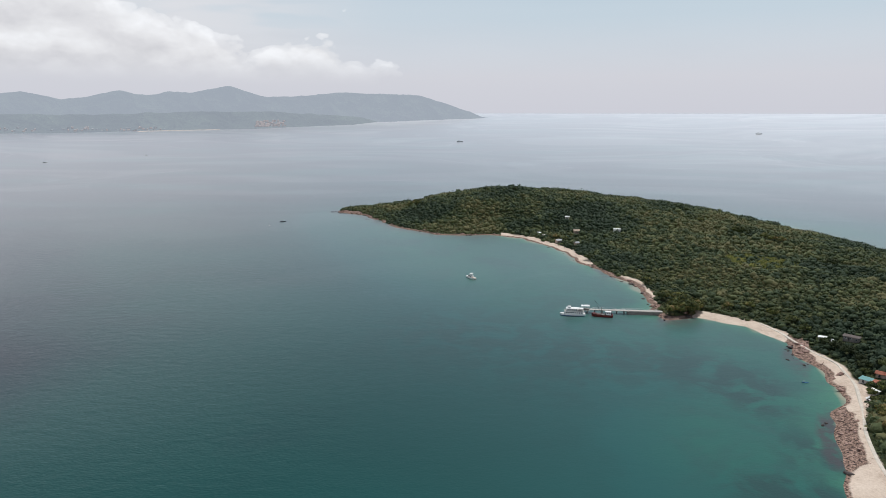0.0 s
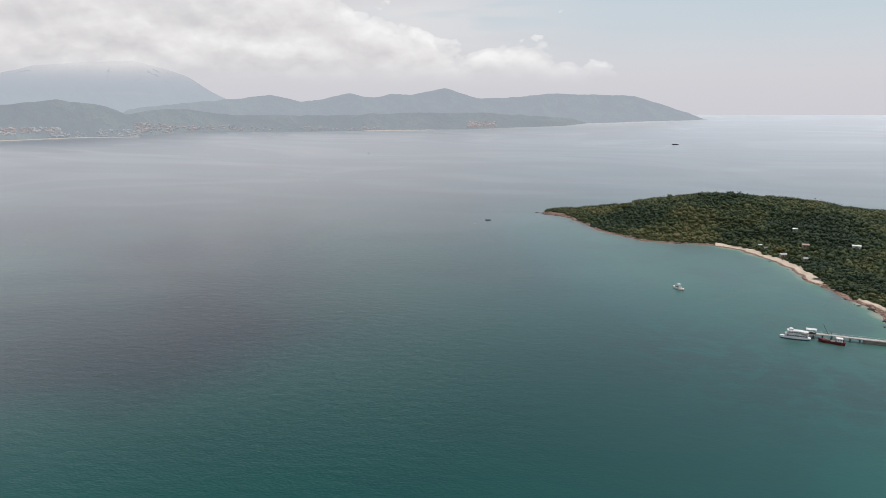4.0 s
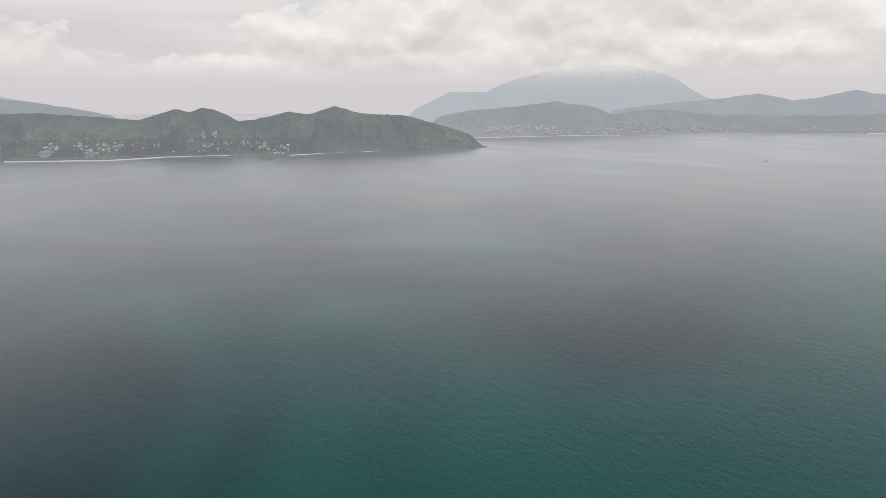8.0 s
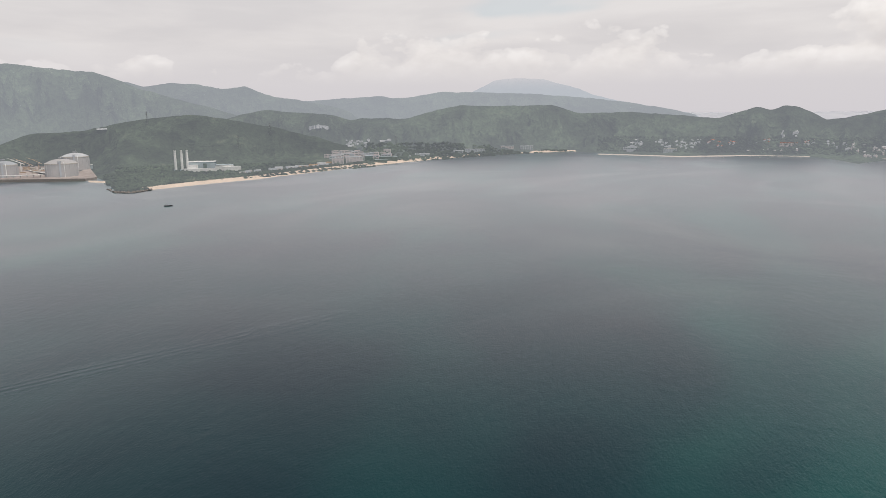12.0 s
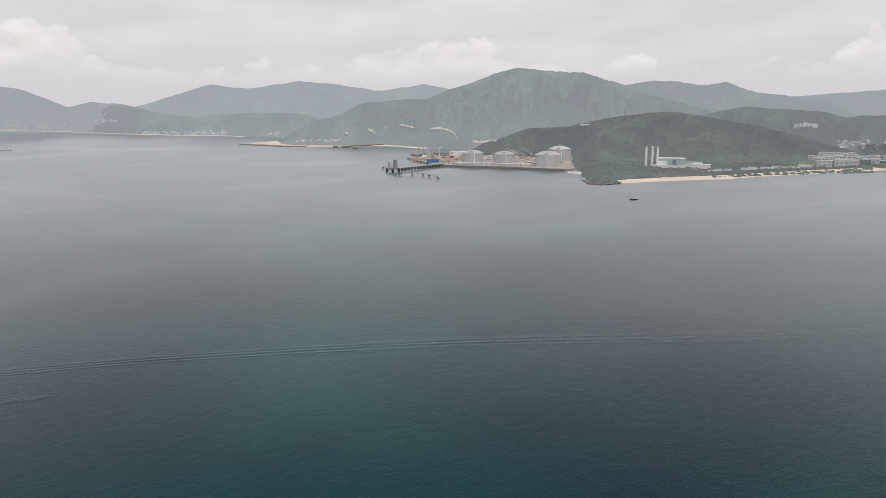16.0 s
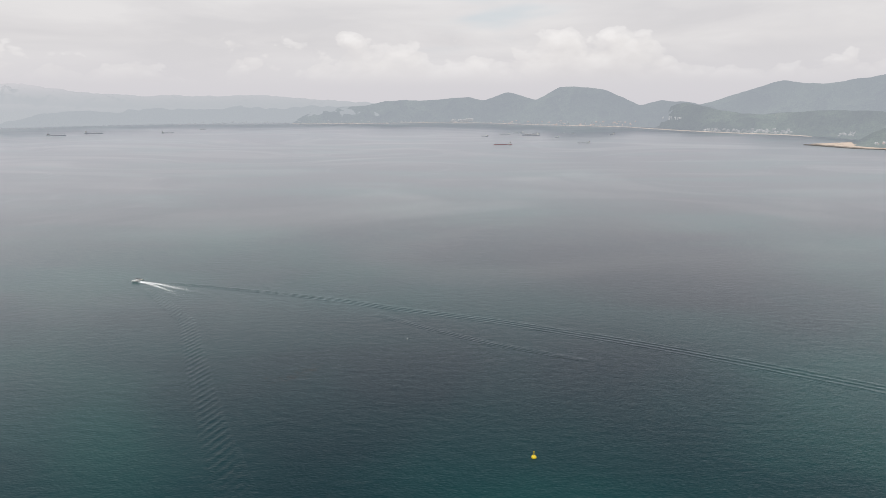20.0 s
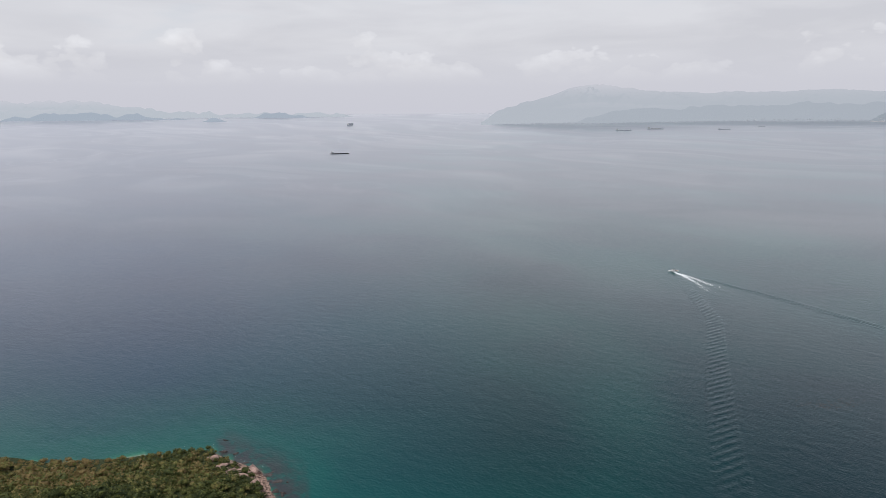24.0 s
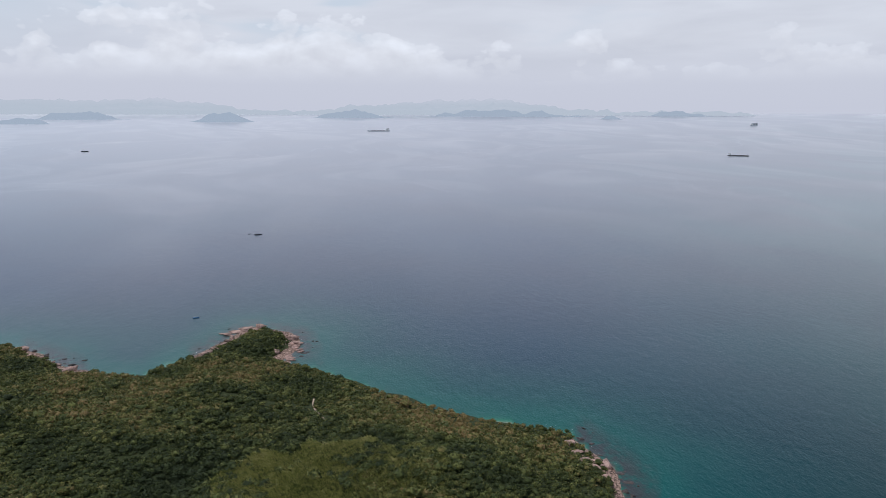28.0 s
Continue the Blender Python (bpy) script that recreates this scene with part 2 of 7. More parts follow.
def water_material(name="sea_water", level=True):
    m = bpy.data.materials.new(name)
    m.use_nodes = True
    n = Nodes(m.node_tree)
    pos = n.add("ShaderNodeNewGeometry").outputs["Position"]
    shoal = n.add("ShaderNodeAttribute", attribute_name="shoal").outputs["Fac"]
    ripple = n.add("ShaderNodeAttribute", attribute_name="ripple").outputs["Fac"]
    broad = n.noise(pos, 0.0035, 4.0, 0.55)
    patch = n.noise(pos, 0.022, 5.0, 0.6)
    offing = n.add("ShaderNodeAttribute", attribute_name="offing").outputs["Fac"]
    warped0 = n.scaled(pos, (0.6, 1.5, 1.0), (0, 0, 0), (0, 0, 0.4))
    teal_fac = n.add("ShaderNodeAttribute", attribute_name="teal_fac").outputs["Fac"]
    teal_level = n.math("ADD", teal_fac, n.math("MULTIPLY", n.math("SUBTRACT", broad, 0.5), 1.3), clamp=True)
    deep = n.ramp(teal_level, [(0.20, (0.001, 0.016, 0.022)), (0.45, (0.001, 0.028, 0.032)), (0.72, (0.001, 0.052, 0.047))])
    deep = n.mix(offing, deep, n.ramp(broad, [(0.36, (0.001, 0.018, 0.052)), (0.62, (0.001, 0.029, 0.072))]))
    milky = n.ramp(n.noise(warped0, 0.0036, 2.0, 0.5), [(0.44, 0.0), (0.68, 0.62)], "EASE")
    milky = n.math("MULTIPLY", milky, n.ramp(ripple, [(0.45, 1.0), (0.9, 0.35)]))
    deep = n.mix(milky, deep, n.mix(offing, (0.003, 0.088, 0.078), (0.001, 0.036, 0.074)))
    s = n.math("ADD", shoal, n.math("MULTIPLY", n.math("SUBTRACT", patch, 0.5), n.math("MULTIPLY", shoal, 0.7)), clamp=True)
    col = n.ramp(s, [(0.0, (0.0, 0.030, 0.032)), (0.3, (0.001, 0.074, 0.069)), (0.62, (0.004, 0.098, 0.073)), (0.86, (0.030, 0.165, 0.098)), (1.0, (0.26, 0.27, 0.18))])
    col = n.mix(n.ramp(s, [(0.0, 0.0), (0.28, 1.0)]), deep, col)
    weed = n.add("ShaderNodeAttribute", attribute_name="weed").outputs["Fac"]
    grass = n.math("MULTIPLY", n.ramp(n.noise(pos, 0.017, 6.0, 0.65, 0.4), [(0.50, 0.0), (0.60, 1.0)]), n.ramp(s, [(0.30, 0.0), (0.5, 0.75), (0.9, 0.5)]))
    col = n.mix(n.math("MULTIPLY", grass, 0.6), col, (0.010, 0.058, 0.056))
    beds = n.math("MULTIPLY", weed, n.ramp(n.noise(pos, 0.055, 6.0, 0.62, 0.5), [(0.42, 0.0), (0.54, 0.85)]), clamp=True)
    col = n.mix(beds, col, (0.003, 0.040, 0.038))
    reef = n.add("ShaderNodeAttribute", attribute_name="reef").outputs["Fac"]
    stones = n.ramp(n.noise(pos, 0.16, 5.0, 0.65), [(0.36, 0.0), (0.52, 0.9)])
    col = n.mix(n.math("MULTIPLY", reef, stones), col, (0.040, 0.034, 0.038))
    # slicks: long calm streaks where the ripples lie down
    bend = n.noise(pos, 0.0011, 1.0, 0.5, 0.0, 1)
    warped = n.add("ShaderNodeVectorMath", {0: pos, 1: n.add("ShaderNodeVectorMath", {0: bend, 3: 900.0}, operation="SCALE").outputs[0]}, operation="ADD").outputs[0]
    streak = n.noise(n.scaled(warped, (0.0012, 0.0060, 0.01), (0, 0, 0), (0, 0, 0.5)), 1.0, 2.0, 0.5)
    bands = n.math("MULTIPLY", n.ramp(streak, [(0.46, 0.0), (0.70, 1.0)], "EASE"), 0.5)
    # broader pale drifts between the currents
    drift = n.noise(n.scaled(warped, (0.0007, 0.0026, 0.01), (3, 5, 0), (0, 0, -0.3)), 1.0, 2.0, 0.5)
    veins = n.math("MULTIPLY", n.ramp(drift, [(0.50, 0.0), (0.64, 0.8)], "EASE"), 0.6)
    slick = n.math("MULTIPLY", n.math("ADD", bands, veins, clamp=True), 1.0)
    gust = n.noise(pos, 0.004, 3.0, 0.5)
    swell = n.noise(n.scaled(pos, (0.10, 0.18, 0.2), (0, 0, 0), (0, 0, -0.6)), 1.0, 3.0, 0.5, 0.3)
    chop = n.noise(n.scaled(pos, (0.5, 0.85, 0.6), (0, 0, 0), (0, 0, -0.4)), 1.0, 4.0, 0.55)
    hgt = n.math("MULTIPLY_ADD", chop, 0.42, n.math("MULTIPLY", swell, 0.55))
    power = n.math("MULTIPLY", n.math("MULTIPLY_ADD", slick, -0.12, 0.58), n.math("MULTIPLY_ADD", gust, 0.4, n.math("MULTIPLY_ADD", offing, 0.15, 0.55)))
    normal = n.add("ShaderNodeBump", {"Height": hgt, "Strength": power, "Distance": 1.0}).outputs[0]
    if level:
        calm = n.add("ShaderNodeVectorMath", {0: n.add("ShaderNodeNewGeometry").outputs["Normal"], 1: (0.0, 0.0, 1.2)}, operation="ADD").outputs[0]
        lean = n.add("ShaderNodeMix", {0: ripple}, data_type="VECTOR")
        n.tree.links.new(calm, lean.inputs[4])
        n.tree.links.new(normal, lean.inputs[5])
        normal = n.add("ShaderNodeVectorMath", {0: lean.outputs[1]}, operation="NORMALIZE").outputs[0]
    # narrow winding foam and slick lines between the currents
    thread = n.noise(n.scaled(warped, (0.0011, 0.0026, 0.01), (7, 2, 0), (0, 0, 0.25)), 1.0, 2.5, 0.45)
    thread = n.ramp(n.math("ABSOLUTE", n.math("SUBTRACT", thread, 0.5)), [(0.0, 1.0), (0.006, 0.5), (0.014, 0.0)], "EASE")
    thread = n.math("MULTIPLY", thread, n.ramp(n.noise(pos, 0.0023, 2.0, 0.5), [(0.44, 0.0), (0.6, 1.0)], "EASE"))
    thread = n.math("MULTIPLY", thread, n.ramp(ripple, [(0.3, 1.0), (0.7, 0.0)]))
    rough = n.math("MULTIPLY_ADD", slick, -0.015, n.math("MULTIPLY_ADD", ripple, -0.04, 0.355))
    body = n.add("ShaderNodeBsdfDiffuse", {"Color": col, "Normal": normal})
    sheen = n.add("ShaderNodeBsdfAnisotropic", {"Color": n.mix(slick, (0.95, 0.945, 0.965), (1.0, 0.99, 1.0)), "Roughness": rough, "Normal": normal})
    sheen.distribution = "MULTI_GGX"
    gloss = n.add("ShaderNodeFresnel", {"IOR": 1.36, "Normal": normal}).outputs[0]
    p = n.add("ShaderNodeMixShader", {0: n.math("MULTIPLY", gloss, n.math("MULTIPLY_ADD", thread, 0.06, n.math("MULTIPLY_ADD", slick, 0.07, 1.0)), clamp=True), 1: body.outputs[0], 2: sheen.outputs[0]})
    o = n.add("ShaderNodeOutputMaterial")
    n.tree.links.new(p.outputs[0], o.inputs[0])
    return m


def ground_material():
    """Island soil under the shrubs, pale sand and pink granite along the water."""
    m = bpy.data.materials.new("island_ground")
    m.use_nodes = True
    n = Nodes(m.node_tree)
    pos = n.add("ShaderNodeNewGeometry").outputs["Position"]
    sand = n.add("ShaderNodeAttribute", attribute_name="sand").outputs["Fac"]
    rock = n.add("ShaderNodeAttribute", attribute_name="rock").outputs["Fac"]
    a = n.noise(pos, 0.09, 6.0, 0.6)
    b = n.noise(pos, 0.9, 5.0, 0.65)
    soil = n.ramp(b, [(0.35, (0.018, 0.026, 0.010)), (0.55, (0.040, 0.050, 0.018)), (0.7, (0.085, 0.075, 0.036))])
    beach = n.ramp(n.math("MULTIPLY_ADD", b, 0.5, n.math("MULTIPLY", a, 0.5)), [(0.35, (0.46, 0.35, 0.27)), (0.52, (0.62, 0.51, 0.41)), (0.72, (0.74, 0.64, 0.54))])
    # darkest stone tones imitate shaded crevices, put into the colour
    stone = n.ramp(b, [(0.40, (0.045, 0.032, 0.027)), (0.48, (0.18, 0.118, 0.092)), (0.57, (0.33, 0.225, 0.175)), (0.72, (0.50, 0.37, 0.30))])
    edge = n.math("ADD", sand, n.math("MULTIPLY", n.math("SUBTRACT", a, 0.5), 0.5), clamp=True)
    col = n.mix(n.ramp(edge, [(0.42, 0.0), (0.55, 1.0)]), soil, beach)
    redge = n.math("ADD", rock, n.math("MULTIPLY", n.math("SUBTRACT", a, 0.5), 0.6), clamp=True)
    col = n.mix(n.ramp(redge, [(0.42, 0.0), (0.56, 1.0)]), col, stone)
    normal = n.add("ShaderNodeBump", {"Height": b, "Strength": 0.5, "Distance": 0.5}).outputs[0]
    p = n.add("ShaderNodeBsdfPrincipled", {"Base Color": col, "Roughness": 0.9, "Specular IOR Level": 0.15, "Normal": normal})
    o = n.add("ShaderNodeOutputMaterial")
    n.tree.links.new(p.outputs[0], o.inputs[0])
    return m


def leaf_material(name, dark, mid, light, dry, gap_shade=0.45):
    m = bpy.data.materials.new(name)
    m.use_nodes = True
    n = Nodes(m.node_tree)
    geo = n.add("ShaderNodeNewGeometry")
    pos, isl = geo.outputs["Position"], geo.outputs["Random Per Island"]
    rnd = n.add("ShaderNodeObjectInfo").outputs["Random"]
    mix = n.math("FRACT", n.math("ADD", isl, rnd))
    wide = n.noise(pos, 0.045, 4.0, 0.6)
    broad = n.noise(pos, 0.009, 3.0, 0.55)
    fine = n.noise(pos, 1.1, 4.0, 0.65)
    f = n.math("MULTIPLY_ADD", mix, 0.30, n.math("MULTIPLY_ADD", broad, 1.35, n.math("MULTIPLY_ADD", wide, 0.55, -0.34)))
    col = n.ramp(f, [(0.58, dark), (0.74, mid), (0.86, light), (0.96, dry)])
    # dark spots imitate shade between the leaves, put into the colour
    col = n.mix(n.ramp(fine, [(0.36, gap_shade), (0.56, 0.0)]), col, tuple(c * 0.45 for c in dark))
    normal = n.add("ShaderNodeBump", {"Height": fine, "Strength": 0.8, "Distance": 0.6}).outputs[0]
    p = n.add("ShaderNodeBsdfPrincipled", {"Base Color": col, "Roughness": 0.75, "Specular IOR Level": 0.2, "Normal": normal})
    o = n.add("ShaderNodeOutputMaterial")
    n.tree.links.new(p.outputs[0], o.inputs[0])
    return m


def grass_material():
    """Tall grass: each tuft from deep olive to straw."""
    m = bpy.data.materials.new("tall_grass")
    m.use_nodes = True
    n = Nodes(m.node_tree)
    geo = n.add("ShaderNodeNewGeometry")
    pos = geo.outputs["Position"]
    tuft = n.noise(n.scaled(pos, (0.7, 0.25, 0.5), (0, 0, 0), (0, 0, 0.6)), 1.0, 4.0, 0.65)
    f = n.math("MULTIPLY_ADD", geo.outputs["Random Per Island"], 0.45, n.math("MULTIPLY_ADD", n.noise(pos, 0.06, 3.0, 0.5), 0.5, n.math("MULTIPLY_ADD", tuft, 1.3, -0.65)))
    col = n.ramp(f, [(0.20, (0.075, 0.098, 0.022)), (0.42, (0.25, 0.265, 0.060)), (0.60, (0.43, 0.41, 0.11)), (0.80, (0.55, 0.48, 0.20))])
    p = n.add("ShaderNodeBsdfPrincipled", {"Base Color": col, "Roughness": 0.8, "Specular IOR Level": 0.15})
    o = n.add("ShaderNodeOutputMaterial")
    n.tree.links.new(p.outputs[0], o.inputs[0])
    return m


M_WATER, M_WAKE, M_GROUND = water_material(), water_material("wake_water", False), ground_material()
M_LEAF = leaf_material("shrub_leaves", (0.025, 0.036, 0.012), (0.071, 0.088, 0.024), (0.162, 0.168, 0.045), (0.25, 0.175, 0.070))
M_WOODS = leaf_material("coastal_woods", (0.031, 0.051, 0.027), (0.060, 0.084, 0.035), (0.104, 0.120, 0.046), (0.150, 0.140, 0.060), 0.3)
M_GRASS = grass_material()
M_BARK = material("bark", (0.12, 0.09, 0.06), 0.9, 0.4, 2.0)
M_ROCK = material("pink_granite", (0.22, 0.140, 0.110), 0.85, 0.6, 0.28, 0.8, 1.6, tint=(0.43, 0.290, 0.240), objvar=0.3)
M_DARKROCK = material("wet_rock", (0.07, 0.055, 0.05), 0.6, 0.5, 0.6, 0.7, 2.0)
M_CONC = material("concrete", (0.46, 0.43, 0.39), 0.85, 0.2, 0.3, 0.2)
M_DARKCONC = material("weathered_concrete", (0.20, 0.185, 0.17), 0.9, 0.35, 0.4, 0.3)
M_PATH = material("pale_path_concrete", (0.62, 0.56, 0.48), 0.9, 0.2, 0.4)
M_WHITE = material("white_paint", (0.76, 0.76, 0.74), 0.5, 0.1, 0.4)
M_RED = material("red_hull_paint", (0.12, 0.028, 0.025), 0.5, 0.35, 0.5)
M_BLUE = material("blue_paint", (0.06, 0.16, 0.30), 0.5, 0.25, 0.5)
M_TEAL = material("teal_sheet_roof", (0.16, 0.34, 0.34), 0.5, 0.2, 0.7)
M_ROOFRED = material("red_tile_roof", (0.36, 0.13, 0.08), 0.8, 0.3, 0.4)
M_GREY = material("grey_steel", (0.26, 0.27, 0.28), 0.5, 0.25, 0.5, metal=0.2)
M_DARK = material("dark_steel", (0.05, 0.05, 0.055), 0.5, 0.3, 0.6)
M_GLASS = material("window_glass", (0.03, 0.04, 0.05), 0.08, 0.1, 0.5, spec=0.6)
M_YELLOW = material("yellow_buoy_paint", (0.72, 0.52, 0.03), 0.45, 0.15, 1.0)
M_TAN = material("tan_plaster", (0.46, 0.36, 0.28), 0.85, 0.2, 0.2)
M_SANDFAR = material("far_sand", (0.60, 0.50, 0.42), 0.95, 0.15, 0.02)
M_EARTH = material("bare_earth", (0.42, 0.32, 0.24), 0.95, 0.3, 0.03)
# far walls and earth, with haze put in as emission
M_FARWHITE = haze_paint("hazy_white_walls", (0.52, 0.515, 0.505), 4.0)
M_FARSAND = haze_paint("hazy_bare_earth", (0.62, 0.52, 0.43), 3.0)
M_FARPINK = haze_paint("hazy_pink_walls", (0.56, 0.44, 0.39), 3.4)
M_FARGREY = haze_paint("hazy_grey_walls", (0.38, 0.385, 0.39), 4.0)
M_FOAM = material("white_foam", (0.78, 0.80, 0.80), 0.8, 0.15, 0.8)


# ---------------------------------------------------------------- mesh helpers
def mesh_ob(name, verts, faces, mat, smooth=False):
    me = bpy.data.meshes.new(name)
    me.from_pydata([tuple(v) for v in verts], [], faces)
    me.materials.append(mat)
    if smooth:
        me.shade_smooth()
    me.update()
    return new(name, me)


def part(name, bm, mat, parent, label="", smooth=False):
    me = bpy.data.meshes.new(name)
    bmesh.ops.recalc_face_normals(bm, faces=bm.faces)
    bm.to_mesh(me)
    bm.free()
    me.materials.append(mat)
    if smooth:
        me.shade_smooth()
    ob = new(name, me)
    ob.parent = parent
    return tagged(ob, label)


def thing(name, m, label, category, group="", kind=""):
    e = new(name)
    e.empty_display_size = 1
    e.matrix_world = m
    return tagged(e, label, category, group, kind)


def box(sx, sy, sz, x=0, y=0, z=0, bm=None, bevel=0.0, taper=1.0):
    """A box standing on z."""
    b = bmesh.new()
    bmesh.ops.create_cube(b, size=1, matrix=Matrix.Diagonal((sx, sy, sz, 1)))
    for v in b.verts:
        if v.co.z > 0:
            v.co.x *= taper
            v.co.y *= taper
        v.co += Vector((x, y, z + sz / 2))
    if bevel:
        bmesh.ops.bevel(b, geom=list(b.edges), offset=bevel, segments=1, affect="EDGES")
    return join(bm, b)


def join(bm, b):
    if bm is None:
        return b
    me = bpy.data.meshes.new("tmp")
    b.to_mesh(me)
    b.free()
    bm.from_mesh(me)
    bpy.data.meshes.remove(me)
    return bm


def rod(p, q, r, bm=None, n=6, r2=None):
    p, q = Vector(p), Vector(q)
    b = bmesh.new()
    d = q - p
    m = Matrix.Translation((p + q) / 2) @ d.to_track_quat("Z", "Y").to_matrix().to_4x4()
    bmesh.ops.create_cone(b, cap_ends=True, segments=n, radius1=r, radius2=r if r2 is None else r2, depth=d.length, matrix=m)
    return join(bm, b)


def lathe(profile, n=24, bm=None):
    """Solid of revolution from (radius, z) pairs."""
    b = bmesh.new()
    rings = []
    for r, z in profile:
        rings.append([b.verts.new((r * math.cos(2 * math.pi * i / n), r * math.sin(2 * math.pi * i / n), z)) for i in range(n)])
    for lo, hi in zip(rings, rings[1:]):
        for i in range(n):
            b.faces.new((lo[i], lo[(i + 1) % n], hi[(i + 1) % n], hi[i]))
    b.faces.new(rings[0][::-1])
    b.faces.new(rings[-1])
    return join(bm, b)


def hull(length, beam, depth, draft=0.5, bow=0.35, stern=0.85, sheer=0.15, bm=None):
    """A boat's hull along x, bow at +x; its waterline at z = 0."""
    b = bmesh.new()
    rows = []
    N = 14
    for i in range(N + 1):
        u = i / N
        if u > 1 - bow:
            w = math.sqrt(max(0.0, 1 - ((u - 1 + bow) / bow) ** 2.2))
        else:
            w = stern + (1 - stern) * min(1, u / 0.25)
        w = max(w, 0.02) * beam / 2
        top = depth * (1 + sheer * (2 * u - 1) ** 2 * (1.6 if u > 0.5 else 0.5))
        x = (u - 0.5) * length
        rows.append([b.verts.new(c) for c in ((x, -w, top), (x, -w * 0.94, top * 0.45), (x * 0.96, -w * 0.62, -draft), (x * 0.96, w * 0.62, -draft), (x, w * 0.94, top * 0.45), (x, w, top))])
    for p, q in zip(rows, rows[1:]):
        for i in range(6):
            b.faces.new((p[i], q[i], q[(i + 1) % 6], p[(i + 1) % 6]))
    b.faces.new(rows[0])
    b.faces.new(rows[-1][::-1])
    return join(bm, b)


# ---------------------------------------------------------------- home island: plan
def polar(az, d):
    a = radians(az)
    return (-math.sin(a) * d, math.cos(a) * d)


# shoreline of the island, anticlockwise from its rocky western tip: (azimuth, distance)
COAST_BAY = [(9.0, 1046), (6.9, 1017), (5.6, 964), (4.1, 898), (2.1, 865), (0.7, 840), (-2.2, 836), (-4.7, 838), (-6.6, 821), (-8.5, 784),
             (-10.4, 742), (-11.4, 697), (-12.8, 669), (-14.5, 637), (-15.7, 622), (-16.8, 590), (-17.5, 564), (-17.7, 534), (-19.0, 507),
             (-21.0, 525), (-22.5, 520), (-24.6, 514), (-26.3, 502), (-28.0, 487), (-28.6, 468), (-30.5, 443), (-31.7, 418), (-32.2, 402),
             (-31.9, 377), (-31.7, 357), (-32.6, 335), (-33.1, 319), (-33.4, 292)]
COAST_NEAR = [(-39, 260), (-47, 215), (-60, 170), (-75, 150), (-92, 152), (-106, 175), (-116, 212), (-118, 240)]
COAST_SEA = [(-115.7, 280), (-113.1, 296), (-111.3, 310), (-108.7, 311), (-103.8, 315), (-98.8, 332), (-93.9, 356), (-89.2, 388), (-86.3, 406), (-87.9, 435), (-87.3, 462), (-83.9, 484),
             (-82.0, 460), (-80.0, 441), (-75.0, 409), (-70.5, 435), (-68.1, 483), (-66.1, 512), (-58, 560), (-50, 660), (-40, 800), (-30, 960),
             (-22, 1140), (-15, 1260), (-5, 1240), (2, 1165), (5, 1130), (8.5, 1085)]
COAST = np.array([polar(*p) for p in COAST_BAY + COAST_NEAR + COAST_SEA])


def coast_distance(P):
    """Distance to the shoreline for an array of points, positive on land."""
    P = np.asarray(P, float)
    best = np.full(len(P), 1e9)
    inside = np.zeros(len(P), bool)
    for (ax, ay), (bx, by) in zip(COAST, np.roll(COAST, -1, 0)):
        dx, dy = bx - ax, by - ay
        t = np.clip(((P[:, 0] - ax) * dx + (P[:, 1] - ay) * dy) / (dx * dx + dy * dy), 0, 1)
        best = np.minimum(best, np.hypot(P[:, 0] - ax - t * dx, P[:, 1] - ay - t * dy))
        crosses = ((ay > P[:, 1]) != (by > P[:, 1]))
        inside ^= crosses & (P[:, 0] < ax + (P[:, 1] - ay) * dx / (dy if dy else 1e-9))
    return np.where(inside, best, -best)


def lattice(P, cell, seed):
    """Smooth value noise, 0 to 1, for an array of points."""
    rng = np.random.RandomState(seed)
    tab = rng.rand(64, 64)
    u = np.asarray(P)[:, :2] / cell
    i = np.floor(u).astype(int)
    f = u - i
    f = f * f * (3 - 2 * f)
    a, b = tab[i[:, 0] % 64, i[:, 1] % 64], tab[(i[:, 0] + 1) % 64, i[:, 1] % 64]
    c, d = tab[i[:, 0] % 64, (i[:, 1] + 1) % 64], tab[(i[:, 0] + 1) % 64, (i[:, 1] + 1) % 64]
    return (a * (1 - f[:, 0]) + b * f[:, 0]) * (1 - f[:, 1]) + (c * (1 - f[:, 0]) + d * f[:, 0]) * f[:, 1]


# hills of the island: azimuth, distance, height, radius
HILLS = [(-5.0, 1020, 26, 125), (-14, 1000, 15, 150), (-24, 830, 4, 150), (-33, 680, 5, 150), (-52, 470, 26, 110), (-78, 350, 9, 70), (-100, 250, 8, 60)]


def ground_height(P, d=None):
    P = np.asarray(P, float)
    d = coast_distance(P) if d is None else d
    h = np.zeros(len(P))
    for az, r, top, rad in HILLS:
        cx, cy = polar(az, r)
        h += top * np.exp(-((P[:, 0] - cx) ** 2 + (P[:, 1] - cy) ** 2) / (2 * (rad * 0.75) ** 2))
    rise = np.clip((d - 8) / 90, 0, 1)
    rise = rise * rise * (3 - 2 * rise)
    lo = np.where(d < 0, np.maximum(d * 0.16, -6), 2.6 * (1 - np.exp(-np.maximum(d, 0) / 12)))
    bumps = (lattice(P, 45, 1) - 0.5) * 5 + (lattice(P, 17, 2) - 0.5) * 2
    return lo + rise * (h + 2.5 + bumps)


def azimuth(P):
    P = np.asarray(P)
    return np.degrees(np.arctan2(-P[:, 0], P[:, 1]))


